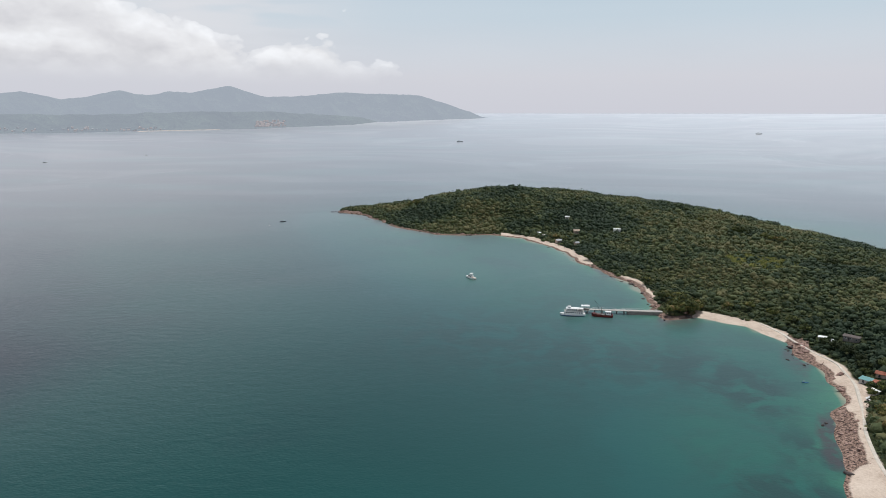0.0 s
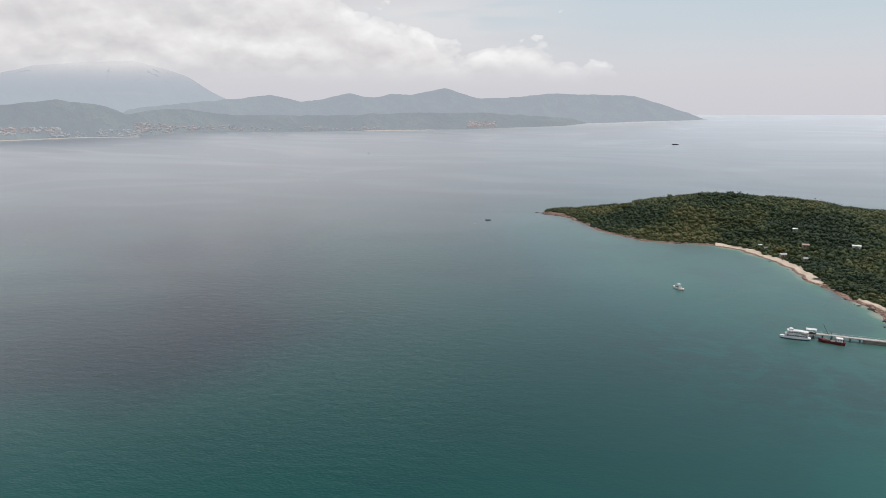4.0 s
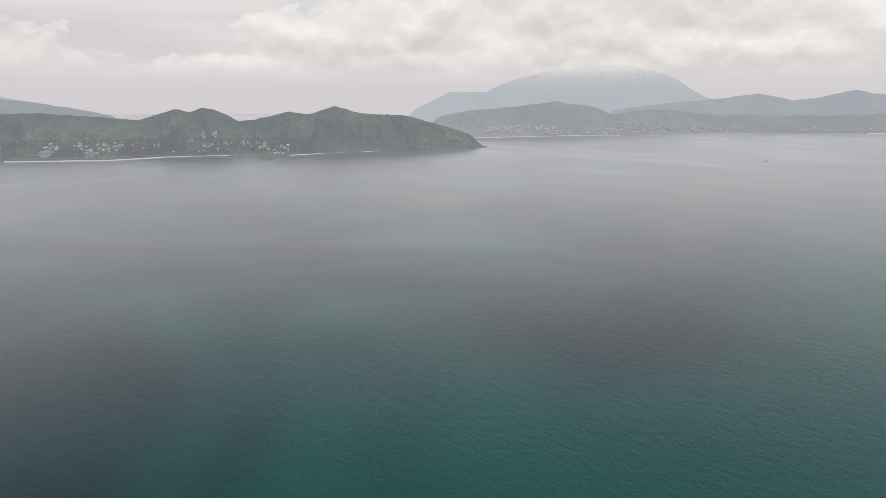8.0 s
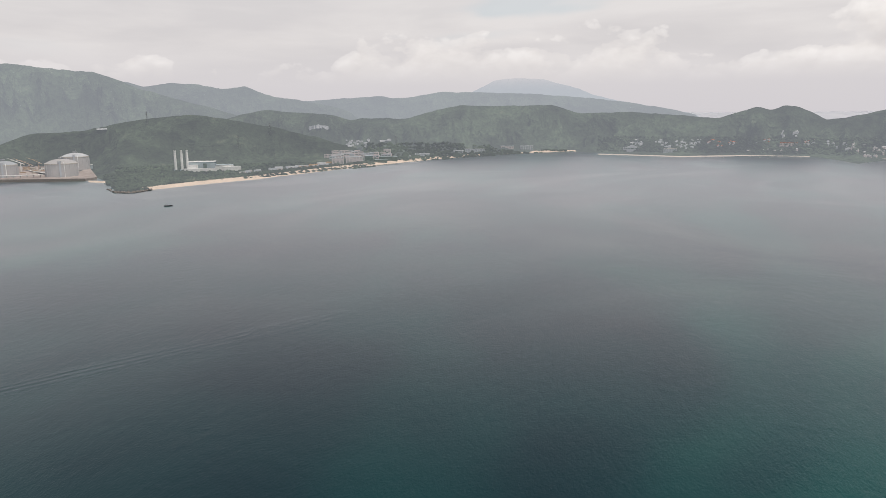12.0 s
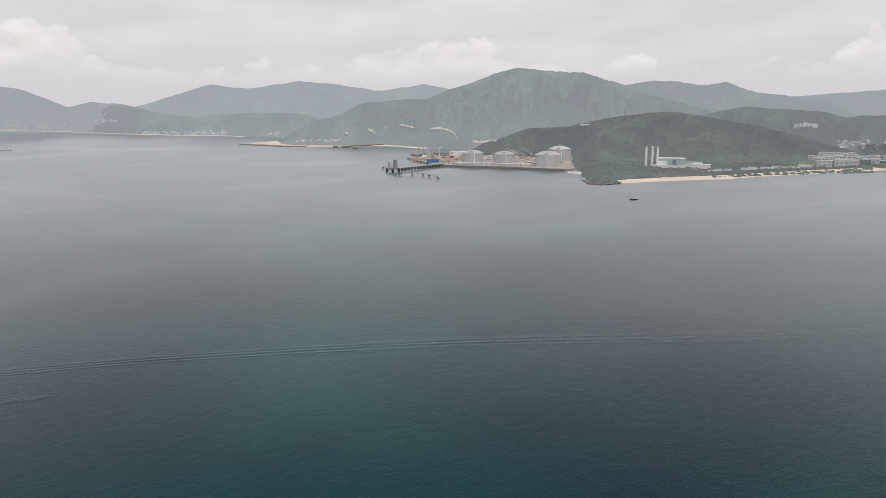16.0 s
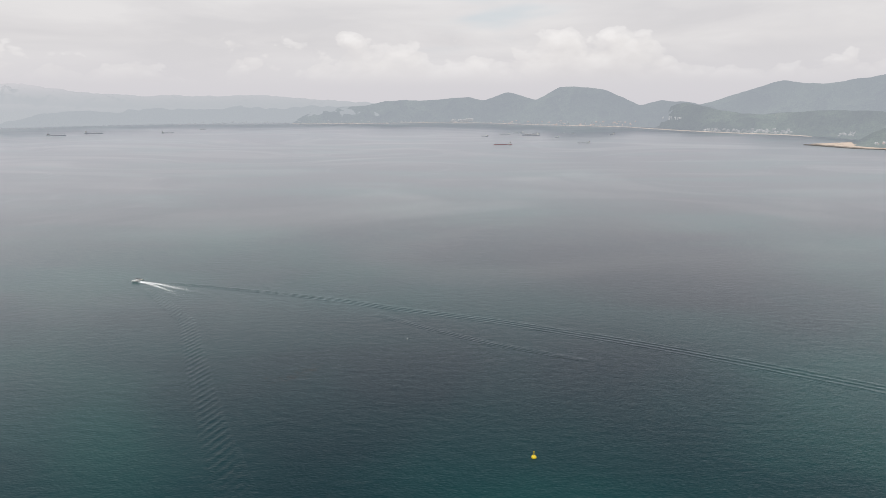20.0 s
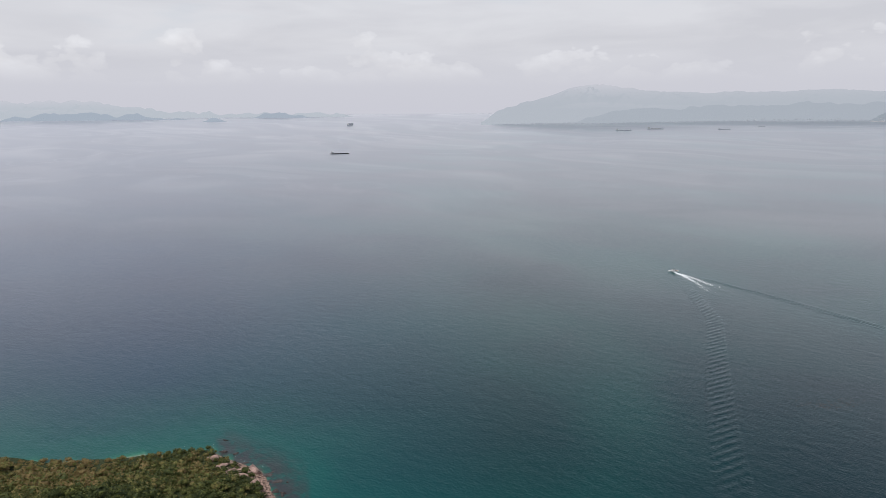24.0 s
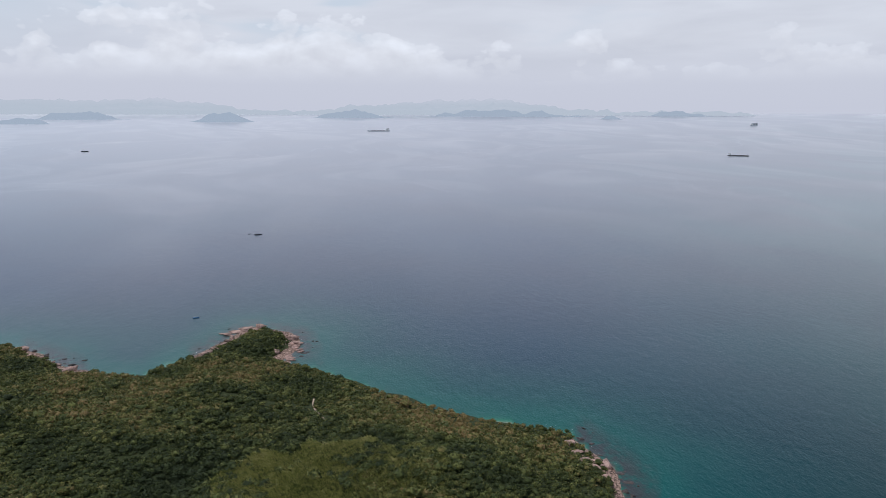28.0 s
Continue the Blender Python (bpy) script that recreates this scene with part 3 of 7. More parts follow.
def shore_widths(P):
    """Width of the open sand and of the bare rock along the shore."""
    az, r = azimuth(P) + (lattice(P, 26, 92) - 0.5) * 1.4, np.hypot(P[:, 0], P[:, 1]) + (lattice(P, 19, 91) - 0.5) * 26
    bay = (r < 1060) & (az < 12) & (az > -36)
    sand = np.zeros(len(P))
    rock = np.full(len(P), 5.0)
    def band(lo, hi, w, k, r0=0, r1=5000):
        sel = bay & (az < hi) & (az > lo) & (r > r0) & (r < r1)
        (sand if k == "s" else rock)[sel] = w
    band(-13.2, -5.0, 13, "s", 640)
    band(-13.2, -5.0, 3, "r", 640)
    band(-18, -15.0, 9, "s", 500)
    band(-28.2, -21.2, 13, "s", 440)
    band(-28.2, -21.2, 0, "r", 440)
    band(-21.2, -18.2, 6, "r", 490, 545)
    band(-36, -29.0, 14, "s", 0, 480)
    band(-29.6, -28.1, 14, "r", 430, 500)
    band(-34.5, -31.2, 10, "r", 322, 392)
    band(-33.5, -30, 2, "r", 392, 432)
    band(-36, -32, 2, "r", 0, 322)
    sel = bay & (az > 6.6)
    rock[sel] = 16
    rock[~bay] = 0.0
    for lo, hi, w, r0 in ((-71.5, -67, 5, 0), (-84.5, -79, 7, 0), (-89.5, -85, 7, 398), (-120, -112.2, 4, 0)):
        rock[(~bay) & (az > lo) & (az < hi) & (r > r0)] = w
    return sand, rock


def build_island():
    step = 5.0
    xs, ys = np.arange(-230, 830, step), np.arange(-200, 1320, step)
    gx, gy = np.meshgrid(xs, ys)
    P = np.stack([gx.ravel(), gy.ravel()], 1)
    P = P + (np.random.RandomState(5).rand(*P.shape) - 0.5) * 2.0
    d = coast_distance(P)
    wob = (lattice(P, 14, 7) - 0.5) * 7
    dd = d + wob * np.clip(1 - np.abs(d) / 30, 0, 1)
    z = ground_height(P, dd)
    sand_w, rock_w = shore_widths(P)
    sand = np.clip(0.5 + (sand_w - dd) / 8, 0, 1) * (sand_w > 0)
    rock = np.clip(0.5 + (rock_w - dd) / 8, 0, 1) * (rock_w > 0)
    keep = d > -45
    index = np.full(len(P), -1)
    index[keep] = np.arange(keep.sum())
    index = index.reshape(gx.shape)
    quads = np.stack([index[:-1, :-1], index[:-1, 1:], index[1:, 1:], index[1:, :-1]], -1).reshape(-1, 4)
    quads = quads[(quads >= 0).all(1)]
    ob = mesh_ob("ground_island", np.column_stack([P, z])[keep], quads.tolist(), M_GROUND, True)
    for key, val in (("sand", sand), ("rock", rock)):
        at = ob.data.attributes.new(key, "FLOAT", "POINT")
        at.data.foreach_set("value", val[keep].astype(np.float32))
    return tagged(ob, "low wooded island with sand beaches and pink rocks", "island", kind="structure")


build_island()


# beds of sea grass and weed in the bay: azimuth, distance, radius, strength
WEED_BEDS = [(-22.0, 411, 16, 0.9), (-23.8, 407, 14, 1.0), (-25.5, 398, 14, 1.0), (-27.1, 372, 13, 1.0), (-29.5, 285, 12, 1.0), (-31.5, 285, 9, 1.0), (-26.3, 283, 10, 0.6),
             (-30.2, 336, 10, 0.9), (-31.0, 318, 8, 1.0), (-16.5, 432, 40, 0.5), (-5.2, 436, 50, 0.55), (0.9, 447, 45, 0.5), (-12, 560, 40, 0.4), (-13.5, 395, 35, 0.4)]


def along(nodes, az):
    """Piecewise smooth value at az from (az, value) nodes."""
    n = sorted(nodes)
    x, y = np.array([p[0] for p in n], float), np.array([p[1] for p in n], float)
    return np.interp(az, x, y)


# share of teal water by bearing, set to fit the camera's view
TEAL_BY_BEARING = [(-40, 0.6), (-15, 0.7), (0, 0.85), (12, 0.8), (25, 0.75), (36, 0.6), (47, 0.2), (57, 0.6), (66, 0.4), (73, 0.12), (80, 0.62), (90, 0.1), (100, 0.38), (112, 0.3),
          (128, 0.32), (140, 0.45), (150, 0.6), (159, 0.5), (168, 0.25), (176, 0.06), (186, 0.15), (196, 0.4), (207, 0.68), (217, 0.45), (235, 0.45), (320, 0.5)]


def teal_share(V):
    """Share of teal water at points of the sea, fitted by bearing, winding and thinning out far off."""
    V = np.asarray(V, float)
    R = np.hypot(V[:, 0], V[:, 1])
    wind = (lattice(V, 210, 71) - 0.5) * 30 + (lattice(V, 80, 72) - 0.5) * 12 + (R - 450) * 0.035
    side = (azimuth(V) + 400) % 360 - 40
    share = np.mean([along(TEAL_BY_BEARING, side + wind * np.clip((side - 20) / 20, 0, 1) + k) for k in (-5, -2.5, 0, 2.5, 5)], axis=0)
    share = np.where(side > 40, 0.43 + (share - 0.40) * 0.75, share)
    fade = np.clip((1250 - R) / 700, 0, 1)
    return share * fade + 0.42 * (1 - fade)


def build_sea():
    rings = [0.0] + [drawn(d) for d in np.geomspace(60, 1500, 120)] + [drawn(d) for d in np.geomspace(1525, 900000, 80)]
    n_az = 720
    a = np.radians(np.arange(n_az) * 360 / n_az)
    verts = [(0, 0, 0)]
    for r in rings[1:]:
        true = r if r <= NEAR else NEAR + (r - NEAR) * (LIMIT - NEAR) / (LIMIT - r)
        verts += list(zip(-np.sin(a) * r, np.cos(a) * r, np.full(n_az, EYE * (1 - r / true))))
    V = np.array(verts)
    R = np.hypot(V[:, 0], V[:, 1])
    s = np.zeros(len(V))
    close = R < 1500
    d = -coast_distance(V[close])
    az = azimuth(V[close])
    # share of the sheltered bay, falling off gently towards the open water
    bay = np.clip((26 - az) / 34, 0, 1) * np.clip((az + 46) / 8, 0, 1) * np.clip((1120 - R[close]) / 120, 0, 1)
    bay = bay * bay * (3 - 2 * bay)
    reach = 20 + 240 * bay + np.where(az < -86, 45, np.where(az < -60, 30, 0))
    near_in = np.clip(0.36 + (R[close] - 330) / 500, 0.36, 1)
    s[close] = np.where(d <= 0, 1, (0.36 + (0.80 * near_in - 0.36) * bay) * np.exp(-np.maximum(d - 3, 0) / reach) + (0.15 + 0.08 * bay) * np.exp(-d / 8))
    # sand banks in the bay
    for a0, r0, gain, w in ((-2.1, 740, 0.22, 70), (-5, 690, 0.18, 60), (-27.6, 327, 0.42, 30), (-29.8, 400, 0.30, 26), (-8, 640, 0.12, 80), (-22, 470, 0.12, 40), (-24, 300, 0.12, 40)):
        bx, by = polar(a0, r0)
        s[close] += gain * np.exp(-((V[close][:, 0] - bx) ** 2 + (V[close][:, 1] - by) ** 2) / (2 * w * w))
    # even out the meeting of the two shores in open water
    grid = s[1:].reshape(-1, n_az)
    for _ in range(3):
        grid = sum(np.roll(grid, k, 1) for k in range(-9, 10)) / 19
        grid[3:-3] = sum(grid[3 + k:len(grid) - 3 + k] for k in range(-3, 4)) / 7
    even = np.concatenate([[0.0], grid.ravel()])[close]
    open_part = np.clip((d - 30) / 90, 0, 1)
    s[close] = s[close] * (1 - open_part) + even * open_part
    s[close] = np.minimum(s[close], 0.56 + 0.44 * np.exp(-np.maximum(d - 2, 0) / 9))
    faces = [(0, 1 + i, 1 + (i + 1) % n_az) for i in range(n_az)]
    for k in range(len(rings) - 2):
        b = 1 + k * n_az
        faces += [(b + i, b + n_az + i, b + n_az + (i + 1) % n_az, b + (i + 1) % n_az) for i in range(n_az)]
    ob = mesh_ob("water", V, faces, M_WATER, True)
    at = ob.data.attributes.new("shoal", "FLOAT", "POINT")
    at.data.foreach_set("value", s.astype(np.float32))
    reef = np.zeros(len(V))
    sw, rw = shore_widths(V[close])
    reef[close] = np.where((sw < 1) & (rw > 3) | (sw > 1) & (rw > 8), np.clip(1.25 - d / 16, 0, 1), 0) * (d > -12)
    weed = np.zeros(len(V))
    for a0, r0, w, gain in WEED_BEDS:
        bx, by = polar(a0, r0)
        weed[close] += gain * np.exp(-((V[close][:, 0] - bx) ** 2 + (V[close][:, 1] - by) ** 2) / (2 * w * w))
    at = ob.data.attributes.new("weed", "FLOAT", "POINT")
    at.data.foreach_set("value", np.clip(weed, 0, 1).astype(np.float32))
    at = ob.data.attributes.new("reef", "FLOAT", "POINT")
    at.data.foreach_set("value", reef.astype(np.float32))
    # teal and dark water round the island, fitted by bearing to the view
    at = ob.data.attributes.new("teal_fac", "FLOAT", "POINT")
    at.data.foreach_set("value", teal_share(V).astype(np.float32))
    # fine ripples fade into plain sheen with distance and lie down in the lee of the island
    at = ob.data.attributes.new("ripple", "FLOAT", "POINT")
    lee = np.ones(len(V))
    lee[close] = 1 - 0.5 * bay
    at.data.foreach_set("value", (lee * np.clip(1.2 - R / 1900, 0, 0.88) ** 1.3).astype(np.float32))
    # bluer, deeper water off the seaward side
    side = (azimuth(V) + 360) % 360
    off = np.clip((side - 222) / 30, 0, 1) * np.clip((325 - side) / 10, 0, 1)
    at = ob.data.attributes.new("offing", "FLOAT", "POINT")
    at.data.foreach_set("value", off.astype(np.float32))
    return tagged(ob, "teal sea with fine ripples and calm slicks", "sea", kind="structure")


build_sea()


# ---------------------------------------------------------------- far shores
def shore_range(name, label, front, deep, crest, km, flat=1.5, rough=1.0, step=0.12, seed=3, glow=1.0, plain=0.05, cloud=None, tint=(1, 1, 1), green=1.0, craggy=1.0):
    """A band of wooded hills: front = shore distances by azimuth, deep = crest distance over shore distance,
    crest = elevation angles of the skyline by azimuth."""
    lo, hi = min(p[0] for p in crest), max(p[0] for p in crest)
    az = np.arange(lo, hi + step / 2, step)
    rows = [0, 0.03, 0.07, 0.11, 0.16, 0.21, 0.26, 0.31, 0.36, 0.41, 0.46, 0.51, 0.56, 0.61, 0.66, 0.71, 0.76, 0.81, 0.86, 0.91, 0.96, 1.0, 1.12, 1.3]
    f = along(front, az)
    ang = along(crest, az)
    ang = np.convolve(np.pad(ang, 2, mode="edge"), [0.12, 0.22, 0.32, 0.22, 0.12], "valid")
    c = f * deep if not isinstance(deep, list) else along(deep, az)
    q = az * 40
    nz = lambda cell, sd, k: lattice(np.stack([q, np.full_like(az, k * 37.0)], 1), cell, sd) - 0.5
    ridge = lambda cell, sd, k: 0.5 - np.abs(nz(cell, sd, k)) * 2.6
    ang = ang + (nz(29, seed + 7, 1) * 0.20 + nz(11, seed + 8, 2) * 0.09) * 0.5 * min(1.0, rough) * craggy
    top = EYE + c * np.tan(np.radians(ang))
    ends = np.clip(np.minimum(az - lo, hi - az) / min(1.5, (hi - lo) * 0.3), 0, 1)
    top = np.maximum(top * (ends * ends * (3 - 2 * ends)) ** 0.5, 1.5)
    verts = []
    for j, u in enumerate(rows):
        d = f + (c - f) * u
        if u <= 1:
            shape = u ** flat
            gate = math.sin(math.pi * min(1, u)) * rough * min(1, max(0, u - plain) / 0.35) ** 1.5
            spur = (ridge(84, seed, u * 3.2) * 0.42 + ridge(31, seed + 1, u * 4.5) * 0.26 + nz(12, seed + 3, u * 7) * 0.22) * gate
            z = top * np.clip(shape + spur * 0.62, 0, None)
            z = z + top * 0.03 * rough * (nz(5, seed + 2, u * 14) + nz(11, seed + 5, u * 14)) * u * (1.25 - u)
            z = np.maximum(z, 0.5 + 3 * u) if u > 0 else np.full_like(az, -2.0)
            # stay below the line of sight to the skyline
            sky = EYE + d * np.tan(np.radians(ang)) - 0.01 * d * (1 - u)
            z = np.minimum(z, np.maximum(sky, -2))
        else:
            z = top * (1 - (u - 1) * 1.6)
        for a, dd, zz in zip(az, d, z):
            verts.append(far(a, dd, zz))
    n = len(az)
    faces = [(j * n + i, j * n + i + 1, (j + 1) * n + i + 1, (j + 1) * n + i) for j in range(len(rows) - 1) for i in range(n - 1)]
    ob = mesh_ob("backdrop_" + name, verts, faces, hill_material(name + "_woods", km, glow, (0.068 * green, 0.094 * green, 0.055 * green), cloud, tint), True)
    return tagged(ob, label, "hills", kind="structure")


CAPE_FRONT = [(43, 9000), (15, 9000), (3.9, 12600), (-3.7, 20500)]
shore_range("cape", "long hazy blue mountain cape over the sea", CAPE_FRONT, 1.15,
            [(43, 0.2), (39, 0.7), (34.5, 1.1), (32.6, 1.33), (31.3, 1.5), (28.8, 0.98), (27.1, 1.2), (25, 1.66), (23.1, 1.3), (21.5, 1.63), (19.9, 1.56), (17.2, 2.1),
             (14.4, 1.3), (12.1, 1.31), (8.5, 1.64), (4.4, 1.52), (2, 1.43), (-0.8, 0.61), (-3.7, -0.35)], 12.0, 1.0, 1.3, seed=11, glow=1.04)
shore_range("peak", "tall hazy mountain with its top in cloud", [(60, 10800), (30, 10800)], 1.2,
            [(59.2, -0.2), (55.2, 1.77), (52.2, 1.76), (50.8, 2.44), (47.6, 3.32), (44, 3.7), (41.4, 3.9), (40.1, 3.66), (37.5, 2.85), (35.8, 1.7), (34.3, 1.0), (31, 0.3)],
            14.0, 1.0, 0.9, seed=12, glow=1.22, cloud=(240, 410))
shore_range("foothills", "wooded foothills with a town along the shore", [(57.5, 4500), (53.3, 4400), (45, 5000), (41.1, 4900), (39, 6000), (28, 6000), (15, 6900), (7.7, 9000), (3.9, 12000)], 1.22,
            [(57.3, -0.43), (53.6, 0.30), (49.4, 0.62), (46.6, 0.98), (43.5, 0.6), (41.8, -0.08), (39.1, 0.39), (37.5, 0.32), (34.2, -0.08), (30, -0.1), (27, -0.12),
             (20, 0.1), (14, 0.1), (8, -0.2), (4, -0.55)], 8.0, 1.4, seed=13)
shore_range("headland", "dark wooded headland with twin summits", [(52.0, 3092), (58.3, 2805), (63.9, 2631), (68.1, 2523), (69.9, 2303), (72.4, 2576), (77.5, 2556), (81.9, 2489), (85.2, 2548),
             (89.9, 2699), (93.8, 2622), (98.0, 2430), (102.3, 2215), (106.8, 1996), (108.9, 1908)], [(52.0, 3168), (56.0, 3162), (64.0, 3171), (74.9, 3138), (89.9, 3359), (97.9, 3199), (108.9, 3042)],
            [(108.9, -0.56), (106.9, -0.32), (104.4, -0.42), (102.1, 0.20), (99.8, 0.69), (97.1, 0.58), (92.3, 0.67), (90.1, -0.01), (86.3, 0.05), (82.6, -0.19), (79.4, -0.45), (77.6, 0.18), (76.9, 0.42),
             (75.8, 0.12), (74.9, 0.50), (74.2, 0.38), (73.1, -0.04), (72.2, -0.57), (71.0, -0.44), (68.3, 0.19), (66.6, 0.00), (64.7, 0.63), (62.5, 0.09), (58.7, -0.14), (55.9, -0.93), (53.6, -1.58), (52.0, -2.68)],
            3.2, 1.7, rough=1.5, seed=14, green=0.8)
shore_range("plant_hill", "wooded hill above a beach and a power plant", [(107.1, 2016), (111.7, 1841), (116.4, 1670), (121.2, 1578), (125.9, 1482), (127.2, 1500), (127.7, 1737), (128.6, 1900), (129.2, 2230), (137.1, 2450)],
            [(107.1, 2302), (116.1, 2449), (126.1, 2480), (129.2, 2640), (137.1, 2800)],
            [(137.1, -2.77), (134.8, -2.17), (132.6, -1.31), (130.3, -1.20), (128.5, -1.03), (125.8, -0.46), (123.5, -0.16), (121.1, 0.06), (118.3, -0.40), (115.1, -0.98), (111.1, -2.00), (107.1, -3.23)],
            2.2, 3.4, 1.5, seed=15, plain=0.5, green=0.68)
shore_range("point", "green knoll with a rocky foot at the end of the beach", [(127.9, 1640), (127.5, 1530), (127.2, 1484), (126.0, 1468), (124.8, 1505), (123.4, 1570), (121.4, 1640)], [(127.9, 1690), (127.2, 1600), (126.0, 1640), (124.6, 1720), (123.1, 1740), (121.4, 1700)],
            [(127.9, -5.1), (127.4, -5.3), (126.7, -5.10), (126.0, -4.80), (124.6, -4.58), (123.1, -4.74), (122.2, -5.1), (121.4, -5.35)], 1.8, 0.7, 0.6, 0.08, seed=25, plain=0.0, green=0.75)
shore_range("inland_hill", "wooded hills behind the beach with a quarry", [(120.1, 2523), (102.1, 2444)], 1.28,
            [(120.1, -0.65), (117.4, 0.05), (115.7, 0.41), (113.2, 0.17), (110.8, 0.02), (109.0, -0.44), (107.2, -0.33), (103.1, -0.46), (102.1, -1.06)], 3.2, 1.3, rough=1.5, seed=16, green=0.72)
shore_range("great_hill", "great wooded hill over the terminal bay", [(153.1, 3393), (148.1, 3221), (144.9, 3337), (140.7, 2975), (136.1, 2702), (114, 3150)], [(153.1, 3864), (140.1, 4614), (114, 4700)],
            [(153.1, -2.12), (152.0, -1.62), (149.9, -0.53), (147.9, -0.15), (146.0, 0.85), (142.7, 1.14), (140.7, 1.19), (138.7, 1.92), (136.6, 2.57), (134.4, 3.36), (133.1, 3.60), (131.0, 3.32),
             (127.9, 3.17), (126.4, 2.62), (124.6, 1.9), (122, 1.2), (119.5, 0.5), (117, -0.3), (114, -1.0)], 5.2, 1.2, rough=1.5, seed=17)
shore_range("back_ridge", "long blue-green ridge behind the great hill", [(129.5, 5000), (107.5, 5000)], 1.2,
            [(129.5, 2.2), (127.6, 2.5), (125.7, 2.47), (124.6, 2.12), (123.4, 2.34), (122.0, 2.42), (120.6, 2.34), (119.4, 2.08), (118.3, 2.01), (117.1, 2.24), (116.2, 1.85), (115.0, 1.41), (112.7, 1.08), (110.1, 0.6), (107.5, -0.3)],
            7.4, 1.2, 1.3, seed=27)
shore_range("inland_ridge", "pale long ridge far inland", [(120.1, 6116), (80.1, 5158)], 1.25,
            [(117.1, 1.13), (112.7, 1.08), (110.9, 1.16), (106.3, 1.48), (105.4, 1.25), (104.1, 1.33), (101.5, 1.74), (98.5, 1.71), (94.1, 1.58), (90.1, 1.25), (86.1, 0.78), (84.1, 0.46), (80.1, -0.36)], 9.0, 1.0, 0.8, seed=18)
shore_range("inland_peak", "pale cloud-capped peak far inland", [(101.1, 9759), (78.1, 8271)], 1.2,
            [(101.1, 1.33), (99.1, 1.61), (97.7, 2.29), (96.9, 2.65), (95.8, 2.82), (93.1, 2.72), (90.4, 1.96), (88.7, 1.33), (87.0, 0.96), (84.4, 0.48), (80.1, -0.36)], 14.0, 1.0, 0.8, seed=19, glow=1.28, cloud=(255, 370))
shore_range("mid_hills", "low dark hills behind a white town", [(172.5, 8700), (168.0, 8323), (162.6, 5942), (157.1, 5218), (154.7, 4874), (150.0, 3976), (147.1, 3453)], 1.2,
            [(172.5, -0.9), (170.5, -0.72), (168.0, -0.37), (166.4, 0.0), (165.2, 0.62), (164.2, 0.81), (161.6, 0.12), (158.9, -0.12), (155.2, 0.18), (150.9, 0.06), (149.1, -0.42), (147.0, -0.98)], 6.5, 1.4, seed=20)
shore_range("north_range", "pale mountain range behind the bay", [(166.0, 8491), (157.0, 7339), (136.1, 6557)], 1.3,
            [(166.0, 0.02), (162.5, 0.81), (157.9, 2.33), (154.7, 2.02), (150.9, 2.64), (147.5, 2.32), (144.3, 1.82), (142.1, 2.17), (140.9, 2.40), (138.6, 1.95), (136.0, 1.54)], 10.5, 1.0, 1.0, seed=21)
shore_range("port_hills", "blue-grey hills above a port town", [(196.0, 11500), (189, 11600), (183.2, 12700), (175.6, 9450), (172, 8650), (168, 7750), (161.0, 7672)], 1.18,
            [(196.0, 0.10), (190.0, 0.74), (187.9, 1.12), (184.6, 1.11), (181.5, 1.35), (180.3, 1.04), (178.4, 1.74), (176.0, 1.10), (174.1, 2.09), (172.7, 2.12), (170.4, 1.84), (167.8, 0.63), (166.3, 0.97), (164.0, 0.81), (161.0, 0.20)],
            10.0, 1.1, 1.2, seed=22)
shore_range("east_range", "faint long mountain shore in the haze", [(225.2, 9000), (205.2, 13870), (186.0, 12947)], 1.3,
            [(224.5, -0.13), (219.5, 1.27), (217.2, 1.98), (215.1, 2.21), (211.7, 1.71), (206.2, 1.46), (198.7, 1.52), (192.1, 1.11), (188.0, 0.89), (184.0, 0.37)], 30.0, 1.2, 1.5, seed=23, glow=1.16, cloud=(170, 330), tint=(1.04, 1.02, 1.0), craggy=1.6)
shore_range("east_shore", "low blue-grey hills along the hazy shore", [(217, 9600), (205.2, 12500), (188.0, 12200)], 1.12,
            [(217, -0.6), (214.5, -0.1), (211.5, 0.35), (209, 0.2), (206.2, 0.55), (203, 0.35), (200, 0.62), (197, 0.45), (194, 0.75), (191.1, 0.5), (188.0, 0.3)], 20.0, 1.2, 1.5, seed=26, glow=1.06, tint=(1.03, 1.02, 1.0), craggy=2.5)
# isles on the horizon: km and glow overset for haze put in as emission
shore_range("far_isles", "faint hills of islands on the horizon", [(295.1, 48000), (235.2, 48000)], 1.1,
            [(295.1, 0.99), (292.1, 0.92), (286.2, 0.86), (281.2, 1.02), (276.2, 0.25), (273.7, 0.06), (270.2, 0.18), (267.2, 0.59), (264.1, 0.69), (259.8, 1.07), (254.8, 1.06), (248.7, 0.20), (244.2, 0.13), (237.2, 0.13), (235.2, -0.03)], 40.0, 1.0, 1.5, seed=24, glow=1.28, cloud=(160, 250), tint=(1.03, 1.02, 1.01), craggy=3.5)
